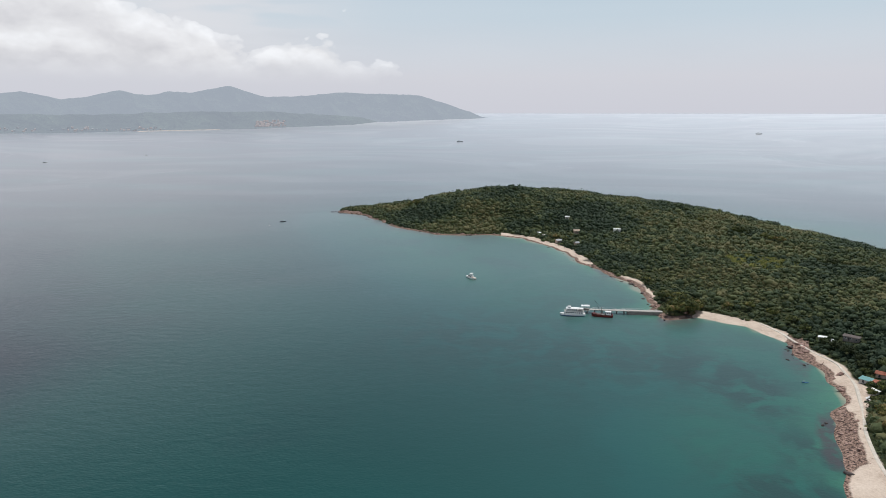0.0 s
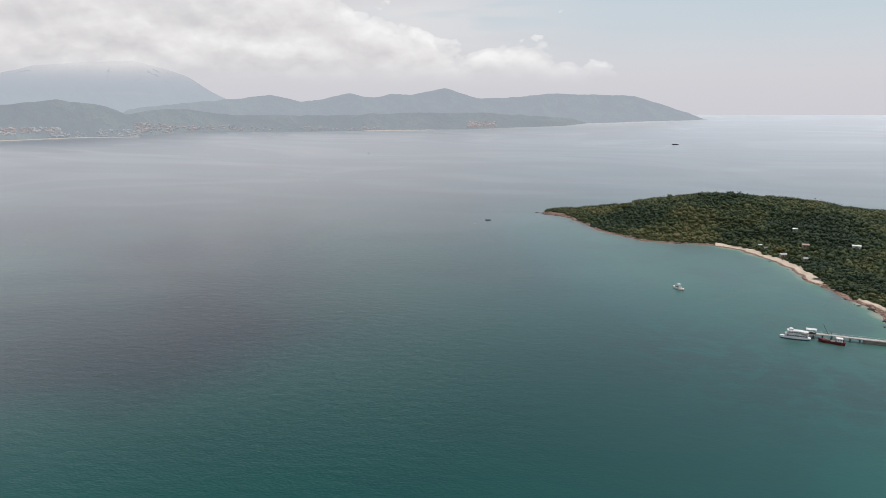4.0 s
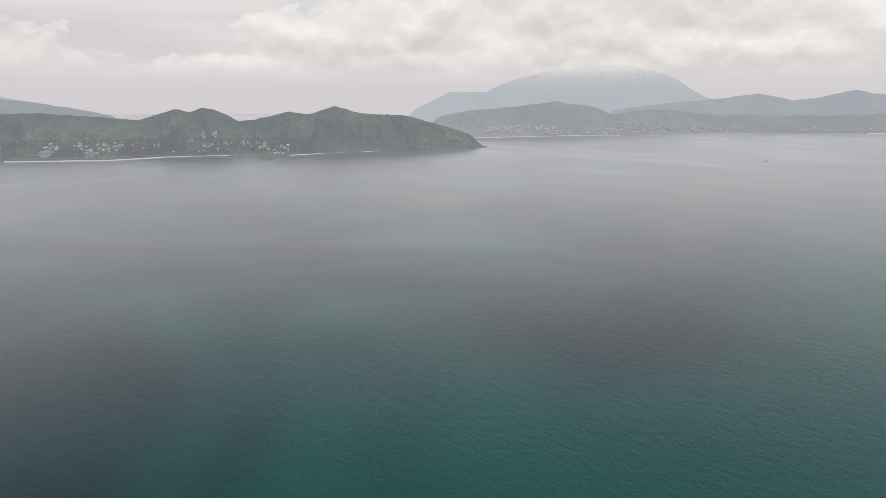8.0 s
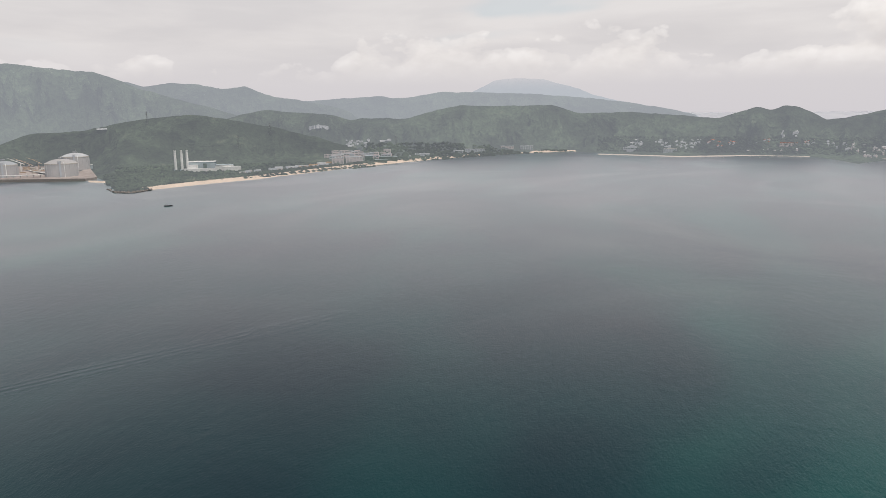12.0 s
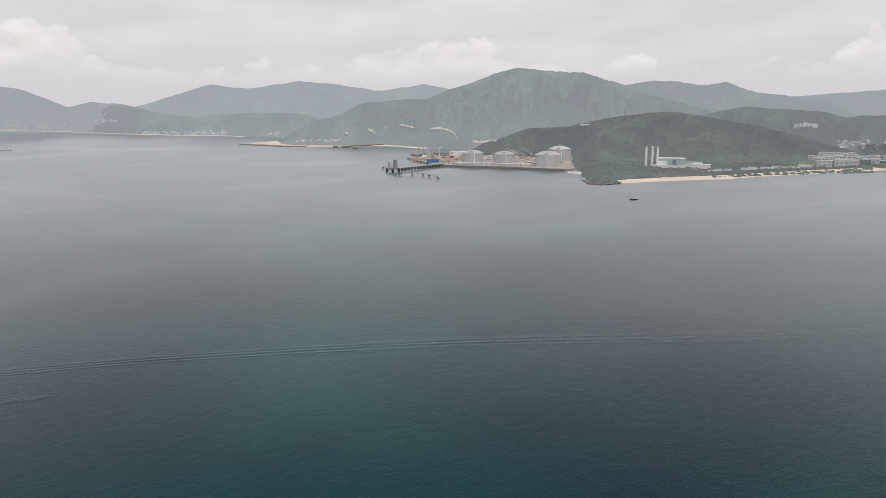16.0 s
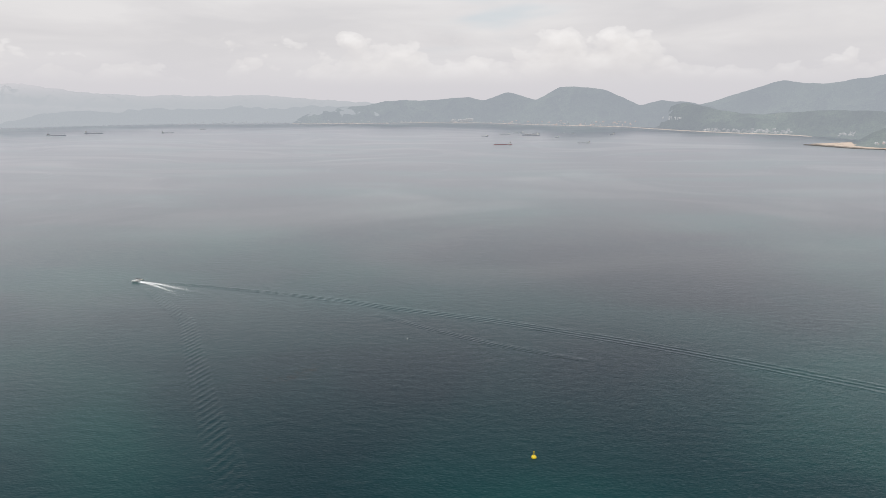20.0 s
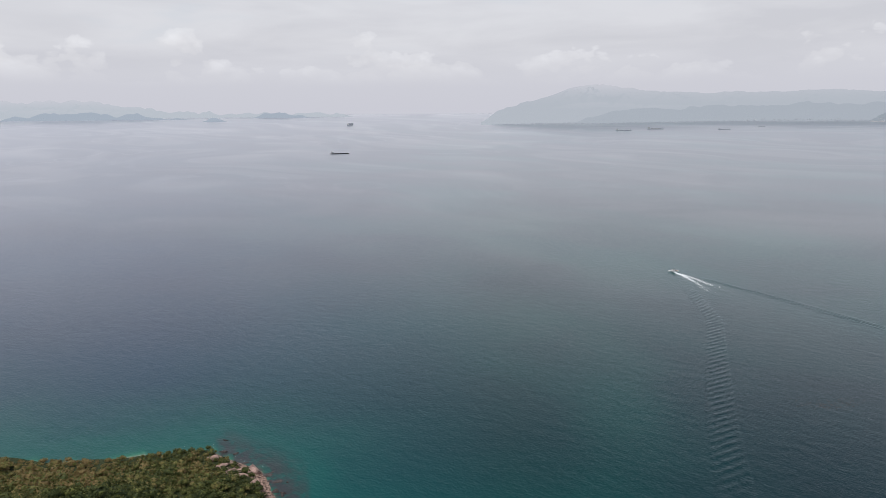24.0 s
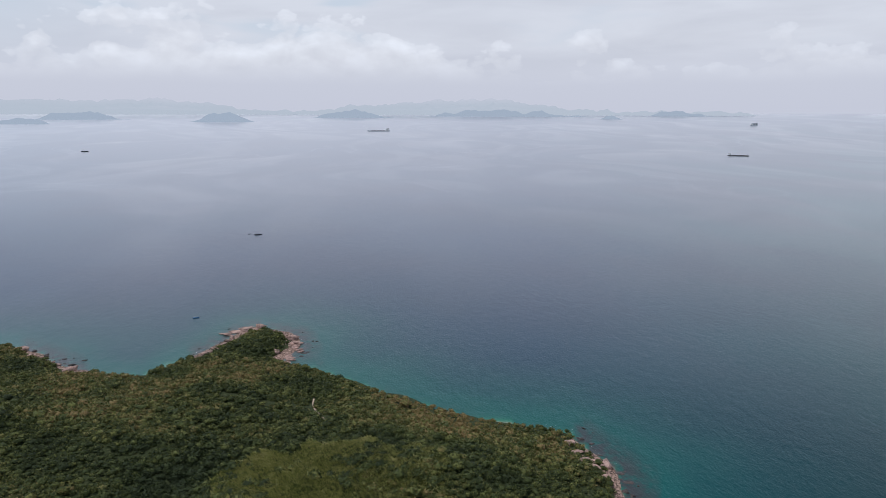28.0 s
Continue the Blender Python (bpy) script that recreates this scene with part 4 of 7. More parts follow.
for k, (az, half, d, tops, km) in enumerate([
        (291.5, 2.0, 9742, [(-1, -0.55), (-0.3, -0.45), (0.4, -0.50)], 6.8), (287.5, 3.4, 15100, [(-0.6, -0.32), (-0.2, -0.05), (0.1, 0.02), (0.5, -0.15)], 7.4),
        (277.4, 2.6, 11210, [(-0.5, -0.30), (-0.15, 0.04), (0.3, -0.10), (0.6, -0.37)], 6.2), (267.2, 3.4, 20426, [(-0.5, -0.11), (0.0, 0.24), (0.4, 0.08)], 9.3),
        (254.5, 6.6, 29408, [(-0.6, -0.07), (-0.35, 0.19), (-0.2, -0.01), (0.05, 0.34), (0.25, 0.10), (0.5, 0.15)], 9.9), (246.1, 0.95, 17428, [(0.0, -0.17)], 8.1),
        (240.8, 2.8, 38656, [(-0.3, 0.04), (0.1, 0.22), (0.5, 0.05)], 11.2)]):
    edge = -math.degrees(math.atan(EYE / d)) * 1.0
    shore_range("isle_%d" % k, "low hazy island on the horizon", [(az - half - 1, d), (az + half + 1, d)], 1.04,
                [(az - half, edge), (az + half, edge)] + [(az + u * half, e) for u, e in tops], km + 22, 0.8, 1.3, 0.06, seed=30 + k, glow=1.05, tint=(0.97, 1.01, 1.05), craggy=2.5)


# ---------------------------------------------------------------- vegetation of the island
def soup(name, V, F, mat, smooth=False):
    """One mesh from vertex and triangle arrays."""
    me = bpy.data.meshes.new(name)
    me.vertices.add(len(V))
    me.vertices.foreach_set("co", V.astype(np.float32).ravel())
    me.loops.add(F.size)
    me.loops.foreach_set("vertex_index", F.astype(np.int32).ravel())
    me.polygons.add(len(F))
    me.polygons.foreach_set("loop_start", np.arange(0, F.size, 3, dtype=np.int32))
    me.update(calc_edges=True)
    me.materials.append(mat)
    if smooth:
        me.shade_smooth()
    return new(name, me)


def lump(level, seed, flat=0.78, amp=0.34, cut=-0.45):
    """A ragged unit crown: displaced ball with a pulled-in foot; arrays of vertices and triangles."""
    b = bmesh.new()
    bmesh.ops.create_icosphere(b, subdivisions=level, radius=1.0)
    rng = random.Random(seed)
    off = Vector((rng.random() * 90, rng.random() * 90, 0))
    for v in b.verts:
        k = 1 + amp * (noise.noise(v.co * 1.7 + off) * 1.3 + noise.noise(v.co * 4.1 + off) * 0.8) + rng.uniform(-0.13, 0.13)
        v.co *= k
        v.co.z = max(v.co.z, cut) * flat
    V = np.array([v.co[:] for v in b.verts])
    F = np.array([[v.index for v in f.verts] for f in b.faces])
    b.free()
    return V, F


def leafy(level, seed, tufts, reach=1.18):
    """A ragged crown with single leaf clumps standing out of it."""
    V, F = lump(level, seed, 0.8, 0.42)
    V = V * 0.86
    r = random.Random(seed * 7 + 1)
    extra, tris, n = [], [], len(V)
    for i in range(tufts):
        a, up = r.uniform(0, 6.283), r.uniform(-0.25, 1.0)
        q = math.sqrt(max(0.0, 1 - up * up))
        c = Vector((q * math.cos(a), q * math.sin(a), up * 0.8)) * r.uniform(0.78, reach)
        u = Vector((r.gauss(0, 1), r.gauss(0, 1), r.gauss(0, 0.6))).normalized()
        v = u.cross(Vector((r.gauss(0, 1), r.gauss(0, 1), r.gauss(0, 1)))).normalized()
        k = r.uniform(0.13, 0.27)
        extra += [tuple(c + u * k), tuple(c - u * k * 0.6 + v * k * 0.8), tuple(c - u * k * 0.5 - v * k * 0.7)]
        tris.append((n + i * 3, n + i * 3 + 1, n + i * 3 + 2))
    return np.concatenate([V, np.array(extra)]), np.concatenate([F, np.array(tris)])


def scatter(templates, P, Z, size, rng, squash=(0.75, 1.2)):
    """Copies of templates at P, Z with given sizes, joined into arrays."""
    Vs, Fs, n = [], [], 0
    pick = rng.randint(0, len(templates), len(P))
    spin = rng.rand(len(P)) * 2 * math.pi
    tall = squash[0] + rng.rand(len(P)) * (squash[1] - squash[0])
    for k, (V, F) in enumerate(templates):
        sel = np.where(pick == k)[0]
        if not len(sel):
            continue
        c, s = np.cos(spin[sel])[:, None], np.sin(spin[sel])[:, None]
        x = (V[None, :, 0] * c - V[None, :, 1] * s) * size[sel, None] + P[sel, 0, None]
        y = (V[None, :, 0] * s + V[None, :, 1] * c) * size[sel, None] + P[sel, 1, None]
        z = V[None, :, 2] * (size[sel] * tall[sel])[:, None] + Z[sel, None]
        Vs.append(np.stack([x, y, z], -1).reshape(-1, 3))
        Fs.append((F[None] + (np.arange(len(sel)) * len(V))[:, None, None] + n).reshape(-1, 3))
        n += len(sel) * len(V)
    return np.concatenate(Vs), np.concatenate(Fs)


PATH_SHORE = [(-26.0, 522), (-27.5, 506), (-28.9, 486), (-30.1, 468), (-31.5, 458), (-32.3, 438), (-32.9, 426), (-33.2, 410),
              (-33.7, 382), (-33.9, 360), (-34.8, 334), (-35.5, 320), (-38, 292), (-43, 262)]
PATH_HILL = [(-88.8, 338), (-88.7, 331), (-88.4, 325), (-88.9, 319), (-89.4, 313), (-89.7, 307)]
# open spots without shrubs: azimuth, distance, radius
CLEAR = [(-21.4, 546, 7), (-32.3, 500, 9), (-30.5, 498, 5), (-33.7, 428, 9), (-34.3, 436, 8), (-34.1, 412, 7), (-14.6, 816, 9), (-10.5, 874, 6),
         (-8.7, 818, 6), (-9.8, 786, 8), (-11.3, 822, 6), (-11.3, 770, 6)]
GRASSY = [(-84, 256, 20), (-91, 262, 22), (-97, 250, 22), (-88, 240, 26)]
MEADOW = [(-26.1, 698, 30), (-24.5, 715, 18), (-17.5, 640, 9)]
BARE = [(-81.9, 338, 6), (-84.7, 330, 5), (-97, 336, 6), (-95.5, 346, 4)]


def near_line(P, line, w):
    pts = np.array([polar(*p) for p in line])
    out = np.zeros(len(P), bool)
    for (ax, ay), (bx, by) in zip(pts, pts[1:]):
        dx, dy = bx - ax, by - ay
        t = np.clip(((P[:, 0] - ax) * dx + (P[:, 1] - ay) * dy) / (dx * dx + dy * dy), 0, 1)
        out |= np.hypot(P[:, 0] - ax - t * dx, P[:, 1] - ay - t * dy) < w
    return out


def near_spots(P, spots, grow=0.0):
    out = np.zeros(len(P), bool)
    for s in spots:
        cx, cy = polar(s[0], s[1])
        out |= np.hypot(P[:, 0] - cx, P[:, 1] - cy) < s[2] + grow
    return out


def grassy(P):
    wob = lattice(P, 9, 51) * 14 - 7
    return near_spots(P, GRASSY, wob)


def spread(x0, x1, y0, y1, step, rng):
    gx, gy = np.meshgrid(np.arange(x0, x1, step), np.arange(y0, y1, step))
    P = np.stack([gx.ravel(), gy.ravel()], 1)
    return P + (rng.rand(*P.shape) - 0.5) * step * 1.1


def build_shrubs():
    rng = np.random.RandomState(9)
    near_kinds = [leafy(1, 100 + i, 84, 1.12) for i in range(12)]
    far_kinds = [leafy(1, 200 + i, 20) for i in range(10)]
    made = {}
    for zone, step in (("near", 2.55), ("far", 3.8)):
        if zone == "near":
            P = spread(120, 560, -160, 260, step, rng)
            P = P[(np.hypot(P[:, 0], P[:, 1]) < 560) & (azimuth(P) < -58)]
        else:
            P = spread(-230, 830, -100, 1320, step, rng)
            P = P[~((np.hypot(P[:, 0], P[:, 1]) < 560) & (azimuth(P) < -58))]
        d = coast_distance(P)
        P, d = P[d > 0.8], d[d > 0.8]
        sw, rw = shore_widths(P)
        wob = (lattice(P, 11, 61) - 0.5) * 7
        ok = d + wob * np.clip(np.maximum(sw, rw) / 6, 0.15, 1) > np.maximum(sw, rw) * 0.95 + 0.3
        ok &= ~near_line(P, PATH_SHORE, 3.2) & ~near_line(P, PATH_HILL, 2.0) & ~near_spots(P, CLEAR)
        ok &= ~(grassy(P) & (rng.rand(len(P)) < 0.25 + 0.9 * lattice(P, 13, 52))) & ~(near_spots(P, BARE) & (rng.rand(len(P)) < 0.7))
        ok &= ~(near_spots(P, MEADOW) & (rng.rand(len(P)) < 0.6))
        P, d = P[ok], d[ok]
        if zone == "far":
            # thin the growth on the far slopes of the hills
            r, az = np.hypot(P[:, 0], P[:, 1]), np.round(azimuth(P) * 2).astype(int)
            tilt = (ground_height(P, d) + 3 - EYE) / r
            top, shown = {}, np.zeros(len(P), bool)
            for i in np.argsort(r):
                best = top.get(az[i], -9)
                shown[i] = tilt[i] > best - 0.012
                top[az[i]] = max(best, tilt[i])
            ok = shown | (rng.rand(len(P)) < 0.2)
            P, d = P[ok], d[ok]
        clump = lattice(P, 23, 71)
        if zone == "near":
            size = (1.15 + rng.rand(len(P)) ** 2.2 * 1.7) * (0.8 + 0.6 * clump)
        else:
            size = (1.7 + rng.rand(len(P)) ** 3 * 3.2) * (0.75 + 0.6 * clump)
            size *= np.where(np.hypot(P[:, 0], P[:, 1]) > 760, 1.08, 0.95)
        low = np.clip(d / 18, 0.7, 1)
        size = size * low
        Z = np.maximum(ground_height(P, d), 0.3) + size * (0.10 + 0.35 * rng.rand(len(P)))
        V, F = scatter(near_kinds if zone == "near" else far_kinds, P, Z, size, rng, (0.6, 1.0) if zone == "near" else (0.75, 1.05))
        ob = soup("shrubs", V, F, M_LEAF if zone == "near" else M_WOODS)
        tagged(ob, "dense dark green shrubs covering the island" if zone == "near" else "dense low coastal woods covering the island hills", "shrubs", kind="stuff")
        made[zone] = len(P)
    return made


build_shrubs()


def build_grass():
    rng = np.random.RandomState(19)
    P = np.concatenate([spread(180, 330, -80, 80, 0.92, rng), spread(240, 360, 550, 700, 2.2, rng)])
    P = P[grassy(P) | near_spots(P, MEADOW)]
    blades = []
    for k in range(5):
        V, F = [], []
        r = random.Random(k)
        for i in range(9):
            a, lean = r.uniform(0, 6.28), r.uniform(0.25, 0.9)
            x, y, w, h = r.uniform(-0.6, 0.6), r.uniform(-0.6, 0.6), 0.26, r.uniform(0.8, 1.5)
            dx, dy = -0.4 * lean + 0.25 * math.cos(a), 0.55 * lean + 0.25 * math.sin(a)
            n = len(V)
            V += [(x - w, y, 0), (x + w, y, 0), (x + dx * 0.5 + w * 0.7, y + dy * 0.4, h * 0.7), (x + dx * 0.5 - w * 0.7, y + dy * 0.4, h * 0.7), (x + dx * 1.2, y + dy * 1.1, h)]
            F += [(n, n + 1, n + 2), (n, n + 2, n + 3), (n + 3, n + 2, n + 4)]
        blades.append((np.array(V), np.array(F)))
    size = 0.9 + rng.rand(len(P)) * 0.7
    Vs, Fs = [], []
    pick = rng.randint(0, 5, len(P))
    Z = ground_height(P)
    n = 0
    for k, (V, F) in enumerate(blades):
        sel = np.where(pick == k)[0]
        co = V[None] * size[sel, None, None] + np.column_stack([P[sel], Z[sel]])[:, None, :]
        Vs.append(co.reshape(-1, 3))
        Fs.append((F[None] + (np.arange(len(sel)) * len(V))[:, None, None] + n).reshape(-1, 3))
        n += len(sel) * len(V)
    ob = soup("tall_grass", np.concatenate(Vs), np.concatenate(Fs), M_GRASS)
    tagged(ob, "yellow-green tall grass leaning in the wind", "grass", kind="stuff")


build_grass()


def tree_meshes(seed, height, spreadw, lumps):
    """Trunk with limbs, and a ragged crown, as two meshes."""
    r = random.Random(seed)
    bm = rod((0, 0, -0.6), (0.05, 0.03, height * 0.5), 0.16, n=6, r2=0.09)
    crown_V, crown_F, n = [], [], 0
    for i in range(lumps):
        a = i * 2.4 + r.uniform(-0.4, 0.4)
        q = spreadw * (0.0 if i == 0 else r.uniform(0.35, 0.62))
        c = Vector((q * math.cos(a), q * math.sin(a), height * r.uniform(0.55, 0.82) if i else height * 0.78))
        rod((0.05, 0.03, height * r.uniform(0.25, 0.45)), c, 0.08, bm, 5, 0.03)
        V, F = leafy(2, seed * 31 + i, 90)
        s = spreadw * (r.uniform(0.36, 0.52) if i else 0.5)
        crown_V.append(V * s + np.array(c))
        crown_F.append(F + n)
        n += len(V)
    t = bpy.data.meshes.new("trunk")
    bm.to_mesh(t)
    bm.free()
    t.materials.append(M_BARK)
    tmp = soup("crown", np.concatenate(crown_V), np.concatenate(crown_F), M_LEAF)
    c = tmp.data
    bpy.data.objects.remove(tmp)
    return t, c


def plant_tree(meshes, x, y, scale, turn, label):
    z = float(ground_height([[x, y]])[0])
    e = thing("tree", Matrix.Translation((x, y, max(z, 0.2))) @ pose(0, 0, 0, 0, 0, turn) @ Matrix.Diagonal((scale, scale, scale, 1)), label, "tree", "trees on the island")
    for nm, me in zip(("trunk", "crown"), meshes):
        o = new(nm, me)
        o.parent = e
    return e


def build_trees():
    kinds = [tree_meshes(k, 4.2 + k * 0.35, 4.0 + 0.3 * (k % 3), 4 + k % 3) for k in range(6)]
    rng = np.random.RandomState(33)
    P = spread(170, 470, -130, 240, 17, rng)
    d = coast_distance(P)
    sw, rw = shore_widths(P)
    ok = (d > np.maximum(sw, rw) + 5) & (azimuth(P) < -58) & ~grassy(P) & ~near_line(P, PATH_HILL, 4) & ~near_spots(P, BARE)
    P = P[ok][:230]
    for i, (x, y) in enumerate(P):
        plant_tree(kinds[i % 6], x, y, 0.42 + 0.3 * rng.rand(), rng.rand() * 360, "dark green broad-crowned tree rising from the shrubs")
    # trees behind the beaches, along the path and on the skyline
    for az, r, s in ((-20.9, 528, 1.7), (-21.1, 534, 1.6), (-20.5, 527, 1.8), (-19.3, 519, 1.4), (-20.0, 524, 1.6), (-21.3, 541, 1.5), (-20.0, 533, 1.9), (-19.6, 527, 1.7), (-20.4, 541, 1.8), (-20.8, 536, 1.5), (-19.9, 545, 1.7), (-30.6, 486, 1.1), (-31.4, 480, 1.2), (-32.2, 470, 1.2), (-33.0, 462, 1.1),
                     (-29.2, 510, 1.2), (-28.2, 524, 1.1), (-26.8, 538, 1.2), (-25.2, 545, 1.2), (-23.6, 546, 1.1), (-33.5, 437, 0.9), (-33.9, 421, 0.8), (-34.0, 407, 0.8), (-34.6, 417, 1.1), (-34.6, 396, 1.2), (-35.0, 380, 1.2), (-35.6, 362, 1.1), (-33.3, 448, 1.2), (-34.6, 452, 1.3),
                     (2.5, 1020, 1.9), (2.2, 1022, 1.7), (2.9, 1024, 1.3), (-23.8, 850, 1.7), (-24.2, 850, 1.6), (-24.5, 846, 1.3), (-25.8, 815, 1.5), (-26.3, 812, 1.4), (-26.9, 808, 1.5), (-21.0, 905, 1.3),
                     (-29.0, 745, 1.2), (-30.5, 722, 1.2), (-17.0, 930, 1.1), (-6.0, 1010, 1.1), (-9.6, 806, 1.1), (-10.4, 790, 1.1), (-12.4, 700, 1.1), (-17.2, 610, 1.2), (-18.6, 560, 1.4)):
        x, y = polar(az, r)
        plant_tree(kinds[int(r) % 6], x, y, s, r * 37 % 360, "tall dark broadleaf tree standing above the low woods")


build_trees()


# ---------------------------------------------------------------- rocks, path
def build_rocks():
    rng = np.random.RandomState(41)
    seg = np.concatenate([COAST, COAST[:1]])
    kinds = [lump(1, 400 + i, 0.55, 0.95, -0.5) for i in range(9)]
    P = []
    for a, b in zip(seg, seg[1:]):
        L = np.hypot(*(b - a))
        n = int(L * 4.5)
        t = rng.rand(n, 1)
        normal = np.array([-(b - a)[1], (b - a)[0]]) / max(L, 1e-6)
        P.append(a + (b - a) * t + normal * ((rng.rand(n, 1) - 0.50) * 30))
    P = np.concatenate(P)
    d = coast_distance(P)
    sw, rw = shore_widths(P)
    az, r = azimuth(P), np.hypot(P[:, 0], P[:, 1])
    ragged = lattice(P, 9, 43) * 0.7 + lattice(P, 24, 44) * 0.6
    dry = np.clip(rw / 13, 0, 1) * np.clip(1.2 - np.abs(d - rw * 0.3) / (rw * 0.8 + 2), 0, 1)
    seaward = (az < -66) & (r < 520)
    reef = np.where(d < 0, np.exp(d / np.where(seaward, 5.5, 3.0)) * (rw > 3) * np.where(seaward, 0.55, 0.3), 0)
    ok = rng.rand(len(P)) < np.maximum(dry, reef) * np.clip(ragged * 1.9 - 0.35, 0, 1)
    P, d, az, r = P[ok], d[ok], az[ok], r[ok]
    size = 0.35 + rng.rand(len(P)) ** 5 * 2.2
    size = np.where(d < -1, size * 0.8, size) * np.where((az < -66) & (r < 520) & (d > 0), 1.5, 1)
    Z = ground_height(P, d)
    Z = np.where(d < 0, -0.30, Z) + size * 0.12
    single = ((az < -30.5) & (az > -35) & (r > 318) & (r < 400)) | ((az < -80) & (az > -90) & (r > 380)) | ((az < -111) & (az > -119))
    single &= size > 0.9
    wet = d < 0.4
    for nm, sel, mat, lab in (("rocks", ~single & ~wet, M_ROCK, "pink granite rocks along the waterline"), ("wet_rocks", ~single & wet, M_DARKROCK, "dark wet rocks awash off the shore")):
        V, F = scatter(kinds, P[sel], Z[sel], size[sel], rng)
        tagged(soup(nm, V, F, mat), lab, "rocks", kind="stuff")
    meshes = {}
    for mat in (M_ROCK, M_DARKROCK):
        meshes[mat] = []
        for V, F in kinds:
            o = soup("boulder", V, F, mat)
            meshes[mat].append(o.data)
            bpy.data.objects.remove(o)
    for i in np.where(single)[0][:280]:
        mat = M_DARKROCK if wet[i] else M_ROCK
        o = new("boulder", meshes[mat][i % len(kinds)])
        s = size[i]
        o.matrix_world = Matrix.Translation((P[i, 0], P[i, 1], Z[i])) @ pose(0, 0, 0, 0, 0, i * 67 % 360) @ Matrix.Diagonal((s, s * 0.75, s * 0.9, 1))
        tagged(o, "dark wet boulder awash beside the shore" if wet[i] else "cracked pink granite boulder on the shore", "boulder", "boulders on the shore")


build_rocks()


def build_slabs():
    """Great rounded granite slabs on the points, and low dark ledges awash beside them."""
    shapes = []
    for k in range(5):
        V, F = lump(2, 460 + k, 0.6, 0.30, -0.5)
        pair = []
        for mat in (M_ROCK, M_DARKROCK):
            o = soup("boulder", V, F, mat, True)
            pair.append(o.data)
            bpy.data.objects.remove(o)
        shapes.append(pair)
    k = 0
    for az, d, length, width, high, wet, pieces in SLABS:
        for j in range(pieces):
            r = random.Random(k)
            x, y = polar(az + r.uniform(-0.25, 0.25) * (j > 0), d + r.uniform(-5, 5) * (j > 0))
            z = -0.2 if wet else max(float(ground_height([[x, y]])[0]), 0.2)
            q = r.uniform(0.6, 1.1) if j else 1.0
            o = new("boulder", shapes[k % 5][wet])
            o.matrix_world = Matrix.Translation((x, y, z)) @ pose(0, 0, 0, r.uniform(-6, 6), r.uniform(-8, 8), az + r.uniform(-35, 35)) @ Matrix.Diagonal((length * q, width * q, high * q, 1))
            tagged(o, "low dark rock ledge awash beside the shore" if wet else "great rounded pink granite slab on the point", "boulder", "boulders on the shore")
            k += 1


# azimuth, distance, half length, half width, height, awash or dry, pieces
SLABS = [(-87.2, 428, 3.2, 2.0, 1.5, 0, 3), (-87.7, 425, 3.0, 1.8, 1.3, 0, 2), (-86.9, 411, 3.4, 2.0, 1.4, 0, 3), (-86.6, 404, 3.0, 1.8, 1.1, 0, 2), (-87.7, 437, 2.8, 1.8, 1.4, 0, 3), (-88.2, 418, 2.2, 1.4, 0.8, 1, 3),
         (-82.6, 472, 4.5, 2.0, 0.9, 0, 3), (-83.4, 478, 4.0, 2.0, 0.9, 0, 3), (-82.0, 467, 4.2, 1.8, 0.8, 0, 2), (-81.5, 450, 2.6, 1.5, 0.7, 1, 4),
         (-111.8, 294, 2.6, 2.2, 2.6, 0, 1), (-112.4, 286, 3.4, 1.8, 1.0, 0, 3), (-113.2, 279, 3.4, 1.8, 0.9, 0, 3), (-114.0, 275, 3.0, 1.6, 0.8, 0, 2),
         (-115.3, 267, 3.6, 1.8, 0.6, 1, 4), (-116.4, 274, 2.6, 1.4, 0.7, 1, 3), (-117.0, 268, 2.4, 1.4, 0.6, 1, 3), (-114.3, 288, 2.4, 1.2, 0.5, 1, 3), (-112.4, 302, 2.4, 1.0, 0.5, 1, 2)]
build_slabs()


def ribbon(name, line, width, mat, lift, label, category, thick=0.25, step=4.0, kind="structure"):
    """A path laid over the ground along (azimuth, distance) points."""
    pts = [Vector((*polar(*p), 0)) for p in line]
    dense = []
    for a, b in zip(pts, pts[1:]):
        n = max(1, int((b - a).length / step))
        dense += [a.lerp(b, i / n) for i in range(n)]
    dense.append(pts[-1])
    for _ in range(3):
        dense = [dense[0]] + [(dense[i - 1] + dense[i] * 2 + dense[i + 1]) / 4 for i in range(1, len(dense) - 1)] + [dense[-1]]
    verts, faces = [], []
    for i, p in enumerate(dense):
        d = (dense[min(i + 1, len(dense) - 1)] - dense[max(i - 1, 0)]).normalized()
        s = Vector((-d.y, d.x, 0)) * width / 2
        z = max(float(ground_height([[q.x, q.y]])[0]) for q in (p - s, p, p + s)) + lift
        for q, zz in ((p - s, z), (p + s, z), (p + s * 1.9, z - thick - 1.0), (p - s * 1.9, z - thick - 1.0)):
            verts.append((q.x, q.y, zz))
    for i in range(len(dense) - 1):
        a, b = i * 4, i * 4 + 4
        faces += [(a + j, a + (j + 1) % 4, b + (j + 1) % 4, b + j) for j in range(4)]
    faces += [(0, 3, 2, 1), (len(verts) - 4, len(verts) - 3, len(verts) - 2, len(verts) - 1)]
    return tagged(mesh_ob(name, verts, faces, mat), label, category, kind=kind)


ribbon("path_shore", PATH_SHORE, 1.5, M_PATH, 0.10, "pale concrete footpath behind the beach", "path")
ribbon("path_hill", PATH_HILL, 0.8, M_EARTH, 0.06, "worn pale dirt track through the shrubs", "path")


